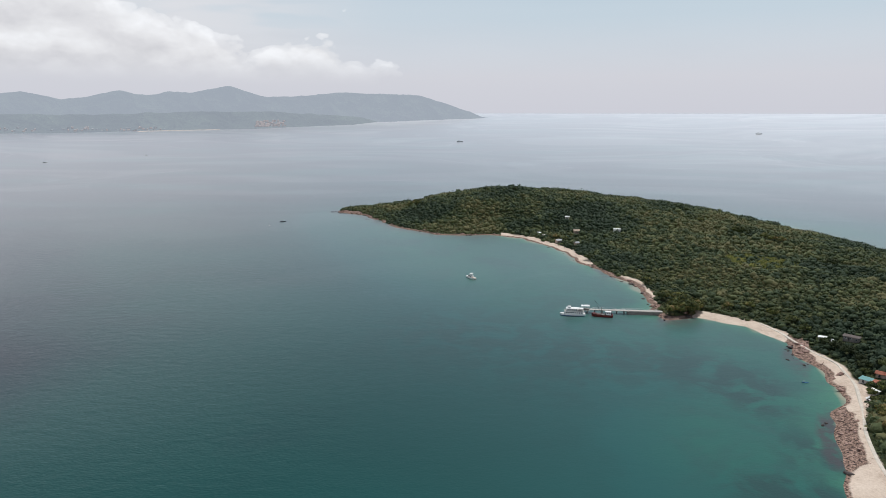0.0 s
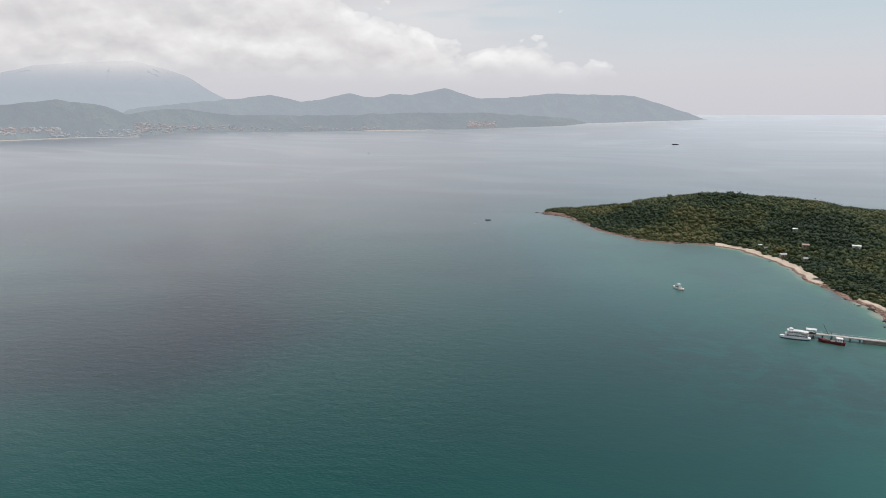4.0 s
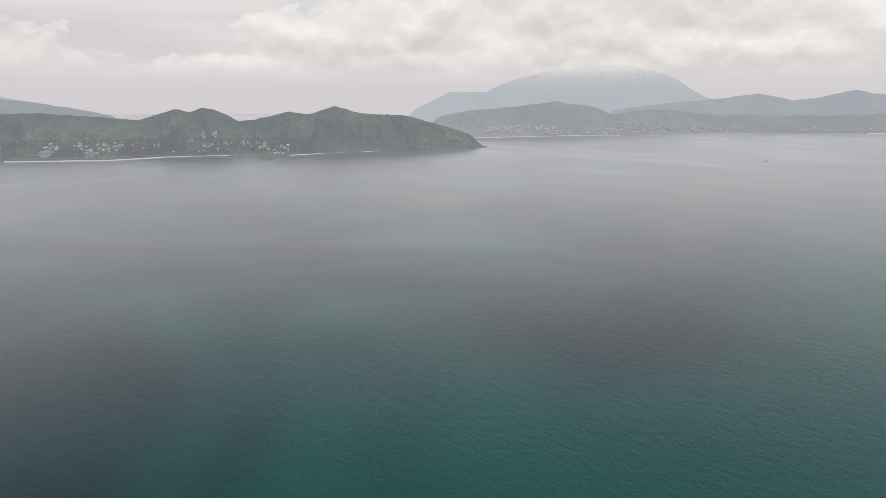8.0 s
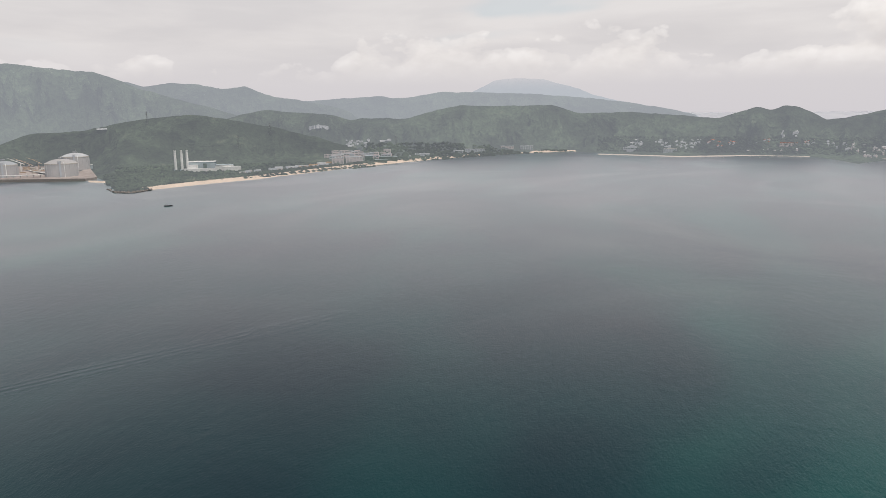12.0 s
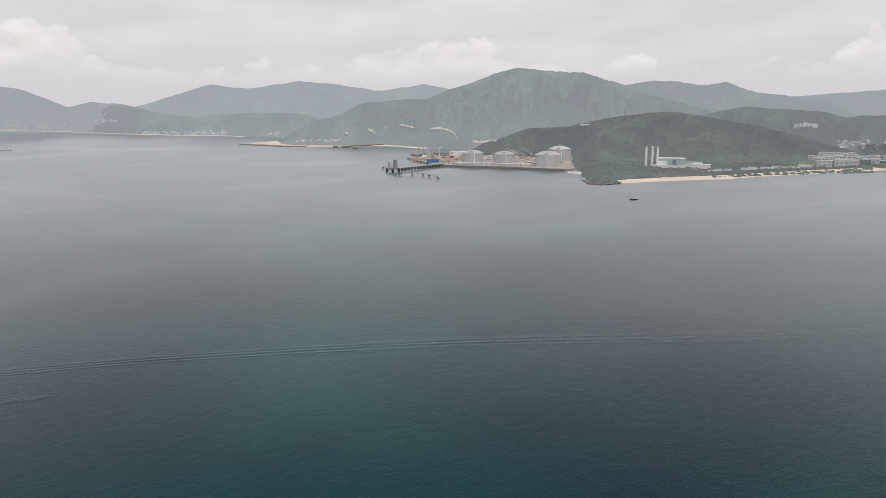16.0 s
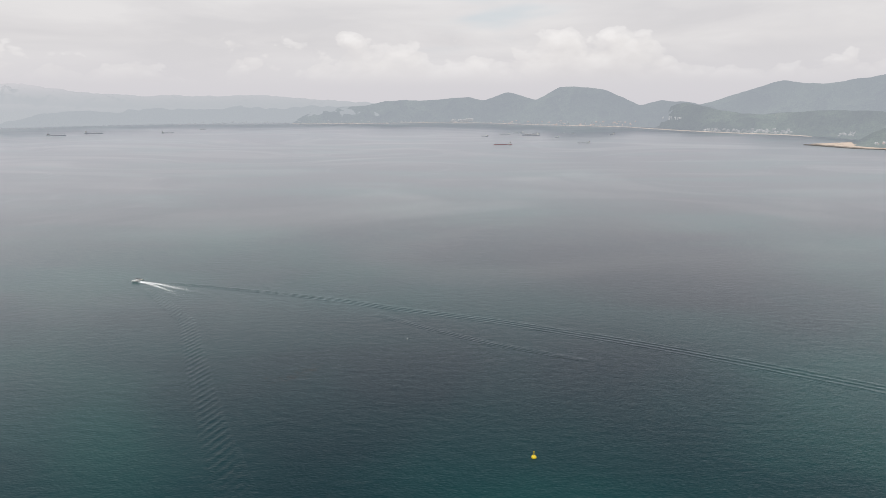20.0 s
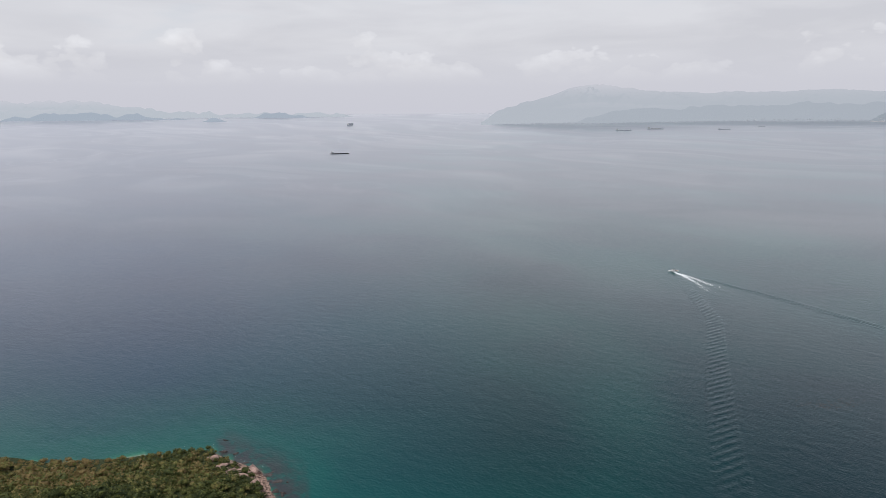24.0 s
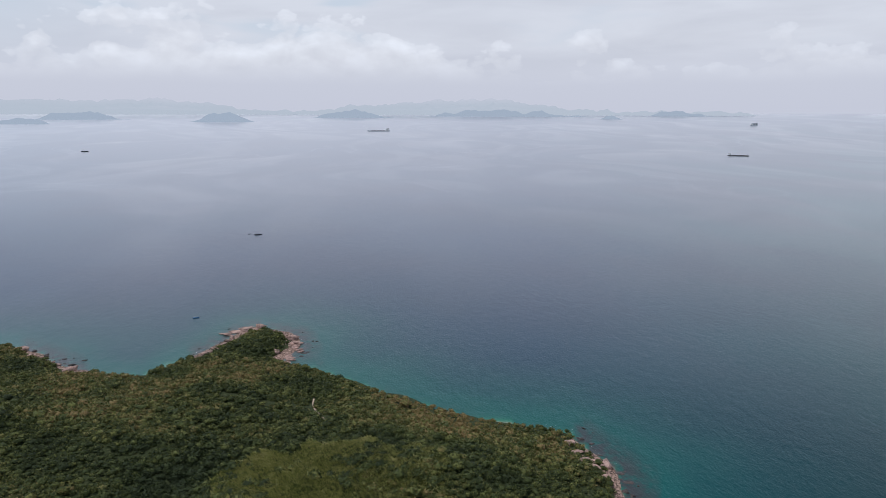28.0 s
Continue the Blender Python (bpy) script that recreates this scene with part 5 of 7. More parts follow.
# ---------------------------------------------------------------- huts and houses on the island
def house(az, r, w, d, h, wall, roof, turn, label, style="gable", category="house", group="houses on the island"):
    w, d, h = w * 0.72, d * 0.72, h * 0.8
    x, y = polar(az, r)
    zs = ground_height([[x + i, y + j] for i in (-w / 2, w / 2) for j in (-d / 2, d / 2)])
    z = float(np.max(zs))
    e = thing("house", Matrix.Translation((x, y, z)) @ pose(0, 0, 0, 0, 0, az + turn), label, category, group)
    part("wall", box(w, d, h + 2.5, 0, 0, -2.5), wall, e)
    bm = bmesh.new()
    o, rise = 0.5, (0.32 * d if style == "gable" else 0.5)
    if style == "gable":
        pr = [(-d / 2 - o, h - 0.15), (0, h + rise), (d / 2 + o, h - 0.15), (d / 2 + o, h + 0.05), (0, h + rise + 0.22), (-d / 2 - o, h + 0.05)]
    else:
        pr = [(-d / 2 - o, h), (d / 2 + o, h + rise), (d / 2 + o, h + rise + 0.15), (-d / 2 - o, h + 0.15)]
    ends = [[bm.verts.new((sx * (w / 2 + o), py, pz)) for py, pz in pr] for sx in (-1, 1)]
    n = len(pr)
    for i in range(n):
        bm.faces.new((ends[0][i], ends[0][(i + 1) % n], ends[1][(i + 1) % n], ends[1][i]))
    bm.faces.new(ends[0])
    bm.faces.new(ends[1][::-1])
    part("roof", bm, roof, e)
    if style == "gable":
        bm = bmesh.new()
        for sx in (-1, 1):
            a = [bm.verts.new((sx * w / 2 * 0.99, py, pz)) for py, pz in ((-d / 2, h), (d / 2, h), (0, h + rise))]
            b = [bm.verts.new((sx * w / 2 * 0.95, py, pz)) for py, pz in ((-d / 2, h), (d / 2, h), (0, h + rise))]
            bm.faces.new(a)
            bm.faces.new(b[::-1])
            for i in range(3):
                bm.faces.new((a[i], a[(i + 1) % 3], b[(i + 1) % 3], b[i]))
        part("gable", bm, wall, e)
    part("door", box(0.95, 0.12, 2.05, -w * 0.12, -d / 2 - 0.02, 0), M_DARK, e)
    k = max(1, int(w / 3))
    for i in range(k):
        xx = -w / 2 + (i + 0.5) * w / k
        if abs(xx + w * 0.12) < 1.1:
            continue
        f = part("window", box(1.2, 0.10, 1.1, xx, -d / 2 - 0.02, 0.95), M_WHITE, e)
        part("pane", box(1.0, 0.06, 0.9, xx, -d / 2 - 0.07, 1.05), M_GLASS, f)
    return e


M_DARKROOF = material("weathered_brown_roof", (0.12, 0.10, 0.09), 0.85, 0.35, 0.6)
house(-14.6, 816, 11, 5, 3.4, M_WHITE, M_WHITE, 8, "long white house among the trees", "shed")
house(-10.5, 874, 7, 4, 3.0, M_CONC, M_WHITE, 0, "white flat-roofed house on the wooded hill", "shed")
house(-8.7, 818, 7, 5, 3.0, M_CONC, M_CONC, 25, "small white beach hut beside the sand", "shed")
house(-9.85, 787, 9, 6, 3.2, M_TAN, M_GREY, 30, "grey-roofed beach house beside the sand")
house(-8.2, 832, 5, 4, 3.0, M_TAN, M_WHITE, 15, "small pale hut behind the beach", "shed")
house(-11.3, 822, 9, 5, 3.4, M_TAN, M_TAN, 10, "weathered tan house among the trees")
house(-11.35, 771, 7, 5, 3.2, M_TAN, M_GREY, 40, "weathered tan hut above the beach")
house(-21.4, 546, 9, 6, 3.4, M_DARKCONC, M_GREY, 5, "dark weathered house behind the beach")
house(-32.3, 500, 13, 5, 3.2, M_DARKCONC, M_DARKROOF, -15, "long dark grey-roofed house among the trees", "shed")
house(-30.4, 497, 6, 3, 2.6, M_WHITE, M_WHITE, -10, "low white kiosk beside the footpath", "shed")
house(-31.0, 492, 4, 3, 2.4, M_WHITE, M_WHITE, 20, "small white shed beside the footpath", "shed")
house(-33.55, 429, 8, 6, 2.3, M_CONC, M_TEAL, -22, "teal sheet-roofed shack by the footpath", "shed", "shack")
house(-34.35, 426, 7, 4, 2.2, M_CONC, M_ROOFRED, -22, "red-roofed shack by the footpath", "shed", "shack")
house(-34.45, 440, 7, 5, 2.4, M_TAN, M_ROOFRED, -10, "brown-roofed shack among the trees", "gable", "shack")
house(-34.1, 413, 6, 4.5, 2.0, M_CONC, M_WHITE, -40, "white sheet-roofed shack by the footpath", "shed", "shack")
house(-33.95, 401, 3.5, 3, 2.0, M_CONC, M_WHITE, -30, "small white booth by the footpath", "shed", "shack")


# ---------------------------------------------------------------- pier and boats in the bay
def build_pier():
    a, b = Vector((*polar(-18.6, 522), 0)), Vector((*polar(-11.7, 512), 0))
    d = b - a
    L = d.length
    e = thing("pier", Matrix.Translation(a) @ pose(0, 0, 0, 0, 0, math.degrees(math.atan2(d.y, d.x))), "pale concrete pier on dark piles in the bay", "pier")
    part("deck", box(L, 3.4, 0.5, L / 2, 0, 2.3, bevel=0.05), M_CONC, e)
    part("landing", box(9, 6.5, 0.6, L - 4, 0, 2.2, bevel=0.05), M_CONC, e)
    part("causeway", box(L * 0.42, 4.4, 4.6, L * 0.21, 0, -2.4, taper=0.96), M_DARKCONC, e, "dark weathered stone causeway")
    n = 7
    for i in range(n):
        x = L * 0.45 + (L * 0.55 - 1.5) * i / (n - 1)
        part("crossbeam", box(0.7, 3.6, 0.7, x, 0, 1.7), M_DARKCONC, e)
        for y in (-1.3, 1.3):
            part("pile", rod((x, y, -5), (x, y, 2.0), 0.35, n=8), M_DARKCONC, e)
    for s in (-1, 1):
        r = part("railing", rod((2, s * 1.6, 3.8), (L - 1, s * 1.6, 3.8), 0.05), M_WHITE, e)
        for i in range(12):
            x = 2 + (L - 3) * i / 11
            part("post", rod((x, s * 1.6, 2.7), (x, s * 1.6, 3.8), 0.05), M_WHITE, r)
    s = part("shelter_roof", box(6.5, 4.4, 0.25, L - 5.5, 0, 5.4, bevel=0.06), M_WHITE, e, "white shelter roof")
    for x in (L - 8.2, L - 2.8):
        for y in (-1.7, 1.7):
            part("post", rod((x, y, 2.7), (x, y, 5.4), 0.09), M_WHITE, s)


build_pier()


def windows_row(parent, n, x0, x1, y, z, w, h):
    for i in range(n):
        x = x0 + (x1 - x0) * i / max(1, n - 1)
        part("window", box(w, 0.08, h, x, y, z), M_GLASS, parent)


def build_ferry():
    e = thing("ferry", spot(-11.25, 503.5, 0, 186), "white two-deck ferry moored at the pier", "ferry")
    part("hull", hull(19, 5.2, 1.5, 0.8), M_WHITE, e)
    part("waterline_band", hull(18.6, 5.1, 0.35, 0.75), M_BLUE, e, "blue band above the water")
    lo = part("cabin", box(13.5, 4.6, 2.2, -1.0, 0, 1.4, bevel=0.15), M_WHITE, e)
    for y in (-2.34, 2.34):
        windows_row(lo, 8, -6.6, 4.6, y, 2.1, 1.0, 0.9)
    up = part("upper_cabin", box(8.0, 4.2, 2.0, 0.6, 0, 3.6, bevel=0.15), M_WHITE, e)
    for y in (-2.14, 2.14):
        windows_row(up, 5, -2.4, 3.6, y, 4.3, 0.9, 0.8)
    part("upper_deck", box(14.5, 5.0, 0.16, -1.0, 0, 3.55, bevel=0.04), M_CONC, e)
    part("roof", box(9.6, 4.8, 0.18, 0.2, 0, 5.65, bevel=0.05), M_WHITE, e)
    part("awning", box(4.6, 4.4, 0.12, -5.6, 0, 5.4), M_WHITE, e)
    for x in (-7.6, -3.7):
        for y in (-2.0, 2.0):
            part("awning_post", rod((x, y, 3.6), (x, y, 5.4), 0.06), M_WHITE, e)
    part("wheelhouse", box(2.6, 3.0, 1.3, 2.6, 0, 5.8, bevel=0.12, taper=0.9), M_WHITE, e)
    part("mast", rod((1.2, 0, 5.8), (1.2, 0, 9.0), 0.07), M_GREY, e)
    part("foredeck", box(3.2, 3.2, 0.1, 7.0, 0, 1.55), M_DARKCONC, e)
    for y in (-2.45, 2.45):
        part("rail", rod((-8, y, 4.5), (6, y, 4.5), 0.05), M_GREY, e)
    for i in range(5):
        part("tyre_fender", lathe([(0.25, -0.12), (0.42, 0), (0.25, 0.12)], 10), M_DARK, e).location = (-6 + 3 * i, -2.75, 0.9)


build_ferry()


def build_workboat():
    e = thing("workboat", spot(-13.75, 505, 0, 178), "red-hulled workboat with a derrick beside the pier", "boat")
    part("hull", hull(16, 4.4, 1.7, 0.8, sheer=0.3), M_RED, e)
    part("deck", box(12.5, 3.8, 0.12, -0.8, 0, 1.62), M_DARKCONC, e)
    c = part("wheelhouse", box(3.4, 3.0, 2.3, -4.6, 0, 1.7, bevel=0.12), M_WHITE, e)
    for y in (-1.54, 1.54):
        windows_row(c, 2, -5.4, -3.8, y, 2.8, 0.8, 0.7)
    part("canopy", box(4.6, 3.6, 0.14, -4.4, 0, 4.1, bevel=0.04), M_WHITE, e)
    part("mast", rod((0.8, 0, 1.7), (0.8, 0, 7.2), 0.13), M_DARK, e)
    part("boom", rod((0.8, 0, 2.4), (6.0, 0, 12.0), 0.10), M_DARK, e)
    part("stay", rod((0.8, 0, 7.1), (6.0, 0, 11.8), 0.04), M_DARK, e)
    part("hatch", box(3.4, 2.4, 0.7, 2.6, 0, 1.7, bevel=0.1), M_DARKCONC, e)
    part("bulwark", box(0.2, 2.6, 0.7, 6.2, 0, 1.9), M_RED, e)
    part("funnel", rod((-6.6, 0, 1.7), (-6.6, 0, 4.6), 0.28, n=10), M_DARK, e)


build_workboat()


def motor_yacht(m, label, size=1.0, group=""):
    e = thing("yacht", m, label, "boat", group)
    part("hull", hull(10, 3.3, 1.15, 0.5, bow=0.5, sheer=0.2), M_WHITE, e)
    part("deck", box(7.6, 2.8, 0.08, -0.9, 0, 1.15), M_TAN, e)
    c = part("cabin", box(4.6, 2.4, 1.1, -0.3, 0, 1.2, bevel=0.2, taper=0.86), M_WHITE, e)
    for y in (-1.16, 1.16):
        part("window", box(3.2, 0.06, 0.45, -0.3, y, 1.6), M_GLASS, c)
    part("windscreen", box(0.1, 1.9, 0.6, 1.95, 0, 1.6), M_GLASS, c)
    part("flybridge", box(2.8, 2.2, 0.7, -0.8, 0, 2.3, bevel=0.12, taper=0.9), M_WHITE, e)
    part("hardtop", box(2.8, 2.2, 0.1, -1.0, 0, 3.7, bevel=0.03), M_WHITE, e)
    for x in (-2.2, 0.2):
        for y in (-0.95, 0.95):
            part("strut", rod((x, y, 2.9), (x, y, 3.75), 0.05), M_GREY, e)
    part("swim_platform", box(1.0, 2.6, 0.12, -5.3, 0, 0.35), M_TAN, e)
    return e


motor_yacht(spot(-2.4, 612, 0, 128, 1.25), "white motor yacht anchored in the turquoise bay")


def small_boat(m, label, hullmat, group="small boats", category="boat"):
    e = thing("small_boat", m, label, category, group)
    part("hull", hull(6, 1.9, 0.7, 0.3), hullmat, e)
    part("thwart", box(0.4, 1.6, 0.08, 0.4, 0, 0.62), M_TAN, e)
    part("canopy", box(1.8, 1.5, 0.08, -1.2, 0, 1.7), M_GREY, e)
    for x in (-2.0, -0.4):
        for y in (-0.65, 0.65):
            part("post", rod((x, y, 0.6), (x, y, 1.7), 0.04), M_GREY, e)
    part("outboard", box(0.4, 0.4, 0.9, -3.1, 0, 0.1, bevel=0.08), M_DARK, e)
    return e


for az, d, turn, label, mat, sc in ((-29.6, 417, 20, "small pale dinghy floating off the beach", M_BLUE, 0.6), (13.44, 968, 10, "dark fishing skiff on the open bay", M_DARK, 1.3),
                                    (123.5, 1222, 5, "dark fishing boat lying off the beach", M_DARK, 2.2), (275.2, 864, 15, "dark fishing boat off the island", M_DARK, 1.5),
                                    (275.9, 872, 40, "tiny dark skiff beside a fishing boat", M_DARK, 0.7), (280.5, 517, 5, "blue skiff off the rocky point", M_BLUE, 0.75),
                                    (30.3, 2420, 10, "white boat far out on the water", M_WHITE, 2.0), (23.5, 2660, 20, "white boat far out on the bay", M_WHITE, 1.4), (287.4, 2960, 8, "low dark vessel far out", M_DARK, 4.0),
                                    (-1.45, 3640, 10, "dark vessel far out before the cape", M_DARK, 5.0), (-24.7, 5600, 8, "dark vessel near the horizon", M_DARK, 7.0)):
    small_boat(spot(az, d, 0, turn, sc), label, mat)


# ---------------------------------------------------------------- buoys
def build_buoy(az, d, size, mat, label):
    e = thing("buoy", spot(az, d, 0, 0, size), label, "buoy", "buoys")
    part("float", lathe([(0.3, -0.7), (1.05, -0.35), (1.25, 0.1), (1.15, 0.55), (0.75, 0.95), (0.3, 1.1)], 20), mat, e, smooth=True)
    for i in range(3):
        a = i * 2.094
        part("leg", rod((0.6 * math.cos(a), 0.6 * math.sin(a), 0.9), (0.15 * math.cos(a), 0.15 * math.sin(a), 2.9), 0.06), mat, e)
    part("platform", lathe([(0.35, 2.85), (0.4, 2.95), (0.35, 3.0)], 12), mat, e)
    part("lantern", lathe([(0.13, 3.0), (0.16, 3.2), (0.1, 3.45), (0.03, 3.5)], 10), M_DARK, e)


build_buoy(175.47, 280, 1.0, M_YELLOW, "yellow navigation buoy floating on dark water")
build_buoy(186.88, 440, 0.42, M_WHITE, "small white mooring buoy on the water")
build_buoy(14.55, 938, 0.9, M_WHITE, "pale marker buoy in the bay")
build_buoy(136.5, 844, 0.6, M_DARK, "dark marker buoy on the open water")
build_buoy(134.0, 1500, 0.5, M_RED, "small red marker buoy off the terminal")


# ---------------------------------------------------------------- speedboat and its wake
def build_speedboat():
    m = spot(208.6, 668, 0, 205, 1.15)
    e = thing("speedboat", m, "white speedboat under way trailing a foaming wake", "boat")
    part("hull", hull(9, 2.8, 1.1, 0.25, bow=0.55), M_WHITE, e)
    part("deck", box(5.5, 2.2, 0.08, -1.2, 0, 1.08), M_TAN, e)
    c = part("cabin", box(3.0, 2.0, 1.0, 0.2, 0, 1.1, bevel=0.15, taper=0.85), M_WHITE, e)
    part("windscreen", box(0.1, 1.6, 0.55, 1.55, 0, 1.4), M_GLASS, c)
    part("roof", box(2.8, 2.1, 0.1, -0.6, 0, 2.4, bevel=0.03), M_DARK, e)
    for x in (-1.8, 0.6):
        for y in (-0.9, 0.9):
            part("strut", rod((x, y, 1.1), (x, y, 2.42), 0.05), M_GREY, e)
    for y in (-0.5, 0.5):
        part("outboard", box(0.5, 0.45, 1.1, -4.6, y, 0.1, bevel=0.08), M_DARK, e)


build_speedboat()


def smooth_line(line, step, rounds=6):
    pts = [Vector((*polar(*p), 0)) for p in line]
    out = []
    for a, b in zip(pts, pts[1:]):
        n = max(1, int((b - a).length / step))
        out += [a.lerp(b, i / n) for i in range(n)]
    out.append(pts[-1])
    for _ in range(rounds * 4):
        out = [out[0]] + [(out[i - 1] + out[i] * 2 + out[i + 1]) / 4 for i in range(1, len(out) - 1)] + [out[-1]]
    return out


def wave_train(name, line, crests, spacing, height, mat, label, grow=1.0, fade_in=0.1, fade_out=0.25, step=5.0, slant=0.0):
    """A band of parallel ripples along a line on the water, as one relief sheet."""
    pts = smooth_line(line, step)
    across = crests * 8
    half = crests * spacing / 2
    verts, n = [], len(pts)
    for i, p in enumerate(pts):
        d = (pts[min(i + 1, n - 1)] - pts[max(i - 1, 0)]).normalized()
        s = Vector((-d.y, d.x, 0))
        u = i / (n - 1)
        env = min(1, u / fade_in) * min(1, (1 - u) / fade_out)
        wide = 1 + (grow - 1) * u
        for j in range(across + 1):
            v = j / across * 2 - 1
            q = v * half * wide
            bell = max(0.0, 1 - v * v) ** 1.5
            z = height * env * bell * math.cos(math.pi * crests * v + 0.35 * math.sin(u * 40) + slant * i * step) * (0.75 + 0.5 * noise.noise(Vector((p.x * 0.03, p.y * 0.03, v * 2))))
            c = p + s * q
            verts.append((c.x, c.y, z + 0.05 - 0.35 * (1 - bell * min(1, env * 4)) ** 6))
    faces = [(i * (across + 1) + j, (i + 1) * (across + 1) + j, (i + 1) * (across + 1) + j + 1, i * (across + 1) + j + 1) for i in range(n - 1) for j in range(across)]
    ob = mesh_ob(name, verts, faces, mat, True)
    ob.data.attributes.new("ripple", "FLOAT", "POINT").data.foreach_set("value", np.full(len(verts), 0.8, np.float32))
    ob.data.attributes.new("teal_fac", "FLOAT", "POINT").data.foreach_set("value", teal_share(verts).astype(np.float32))
    return tagged(ob, label, "wake", kind="stuff")


WAKE_OUTER = [(208.0, 660), (206.7, 653), (199.8, 593), (191.8, 540), (187.9, 513), (180.4, 486), (173.1, 461), (166, 446), (159.3, 435), (150, 427), (140, 430), (126.5, 447), (119, 466), (111.6, 500), (106, 540)]
WAKE_INNER = [(208.0, 655), (207.5, 614), (205.2, 517), (204.8, 427), (204.1, 340), (203, 290), (202.2, 260), (201.6, 235)]
wave_train("wake_outer", WAKE_OUTER, 5, 2.0, 0.11, M_WAKE, "long dark ripples of a boat wake on the sea", 4.0, 0.05, 0.5)
wave_train("wake_inner", WAKE_INNER, 3, 4.2, 0.15, M_WAKE, "short steep ripples of a boat wake", 1.8, 0.15, 0.2, 1.2, 0.9)
wave_train("wake_middle", [(190, 505), (184, 455), (178, 425), (170, 405)], 3, 3.0, 0.08, M_WAKE, "thin single ripple beside a boat wake", 1.0, 0.2, 0.4)


def build_foam():
    """Ragged foam streaks behind the speedboat."""
    pts = smooth_line([(208.4, 664), (207.7, 654), (206.9, 640), (206.0, 622), (205.0, 602)], 1.2, 2)
    rng = np.random.RandomState(77)
    V, F = [], []
    n = len(pts)
    for i, p in enumerate(pts):
        u = i / n
        d = (pts[min(i + 1, n - 1)] - pts[max(i - 1, 0)]).normalized()
        s = Vector((-d.y, d.x, 0))
        for k in range(int(26 * (1 - u) ** 1.3) + 2):
            side = rng.choice([-1, 1])
            q = p + s * (side * (0.4 + u * 7) + rng.normal() * (0.5 + 1.6 * u)) + d * rng.normal()
            r = (0.25 + 0.5 * rng.rand()) * (1 - 0.45 * u)
            m, a0 = len(V), rng.rand() * 6
            V += [(q.x, q.y, 0.34)] + [(q.x + r * (0.6 + 0.8 * rng.rand()) * math.cos(a0 + t * 1.047), q.y + r * (0.6 + 0.8 * rng.rand()) * math.sin(a0 + t * 1.047), 0.14) for t in range(6)]
            F += [(m, m + 1 + t, m + 1 + (t + 1) % 6) for t in range(6)]
    tagged(soup("foam", np.array(V), np.array(F), M_FOAM), "white foam streaks behind the speedboat", "foam", kind="stuff")


build_foam()


def build_surf():
    """Thin broken lines of foam where the sea meets the rocks."""
    rng = np.random.RandomState(78)
    V, F = [], []
    seg = np.array([polar(*p) for p in COAST_SEA])
    for a, b in zip(seg, seg[1:]):
        if not (-90 < azimuth([a])[0] < -77 or azimuth([a])[0] < -110):
            continue
        L = np.hypot(*(b - a))
        for _ in range(int(L * 0.35)):
            t = rng.rand()
            nrm = np.array([(b - a)[1], -(b - a)[0]]) / L
            q = a + (b - a) * t + nrm * (0.6 + abs(rng.normal()) * 1.6)
            r = 0.06 + 0.14 * rng.rand() ** 3
            m, a0 = len(V), rng.rand() * 6
            V += [(q[0], q[1], 0.22)] + [(q[0] + r * (0.5 + rng.rand()) * math.cos(a0 + k * 1.047), q[1] + r * (0.5 + rng.rand()) * math.sin(a0 + k * 1.047), 0.08) for k in range(6)]
            F += [(m, m + 1 + k, m + 1 + (k + 1) % 6) for k in range(6)]
    tagged(soup("surf", np.array(V), np.array(F), M_FOAM), "broken white surf along the rocky shore", "foam", kind="stuff")


build_surf()


def drift_line(name, line, width, count, size, mat, label, seed):
    """Sparse flecks drifting on the water along a curve."""
    pts = smooth_line(line, 1.0, 4)
    r = np.random.RandomState(seed)
    V, F = [], []
    for _ in range(count):
        p = pts[r.randint(len(pts))]
        q = (p.x + r.normal() * width, p.y + r.normal() * width)
        k, m, a0 = size * (0.4 + r.rand()), len(V), r.rand() * 6
        V += [(q[0], q[1], 0.16)] + [(q[0] + k * (0.5 + r.rand()) * math.cos(a0 + j * 1.047), q[1] + k * (0.5 + r.rand()) * math.sin(a0 + j * 1.047), 0.10) for j in range(6)]
        F += [(m, m + 1 + j, m + 1 + (j + 1) % 6) for j in range(6)]
    tagged(soup(name, np.array(V), np.array(F), mat), label, "flotsam", kind="stuff")


M_ALGAE = material("reddish_algae", (0.20, 0.11, 0.08), 0.8, 0.3, 0.4)
drift_line("foam_line", [(194.7, 470), (193.2, 456), (192.0, 436)], 0.6, 50, 0.09, M_FOAM, "thin pale foam line drifting on the sea", 1)
drift_line("foam_line", [(196.1, 464), (194.0, 433), (192.9, 404), (193.3, 385), (194.1, 373)], 1.4, 70, 0.09, M_FOAM, "thin curved foam line on the sea", 2)
drift_line("algae_patch", [(198.5, 380), (197.6, 381), (196.6, 383), (195.0, 397)], 3.0, 260, 0.16, M_ALGAE, "reddish algae patch drifting on the sea", 3)


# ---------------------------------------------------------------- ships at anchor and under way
# hull colours with haze put in as emission
M_SHIPRED = haze_paint("hazed_red_hull", (0.42, 0.09, 0.08), 2.4)
M_SHIP = haze_paint("hazed_ship_grey", (0.30, 0.32, 0.35), 4.0)


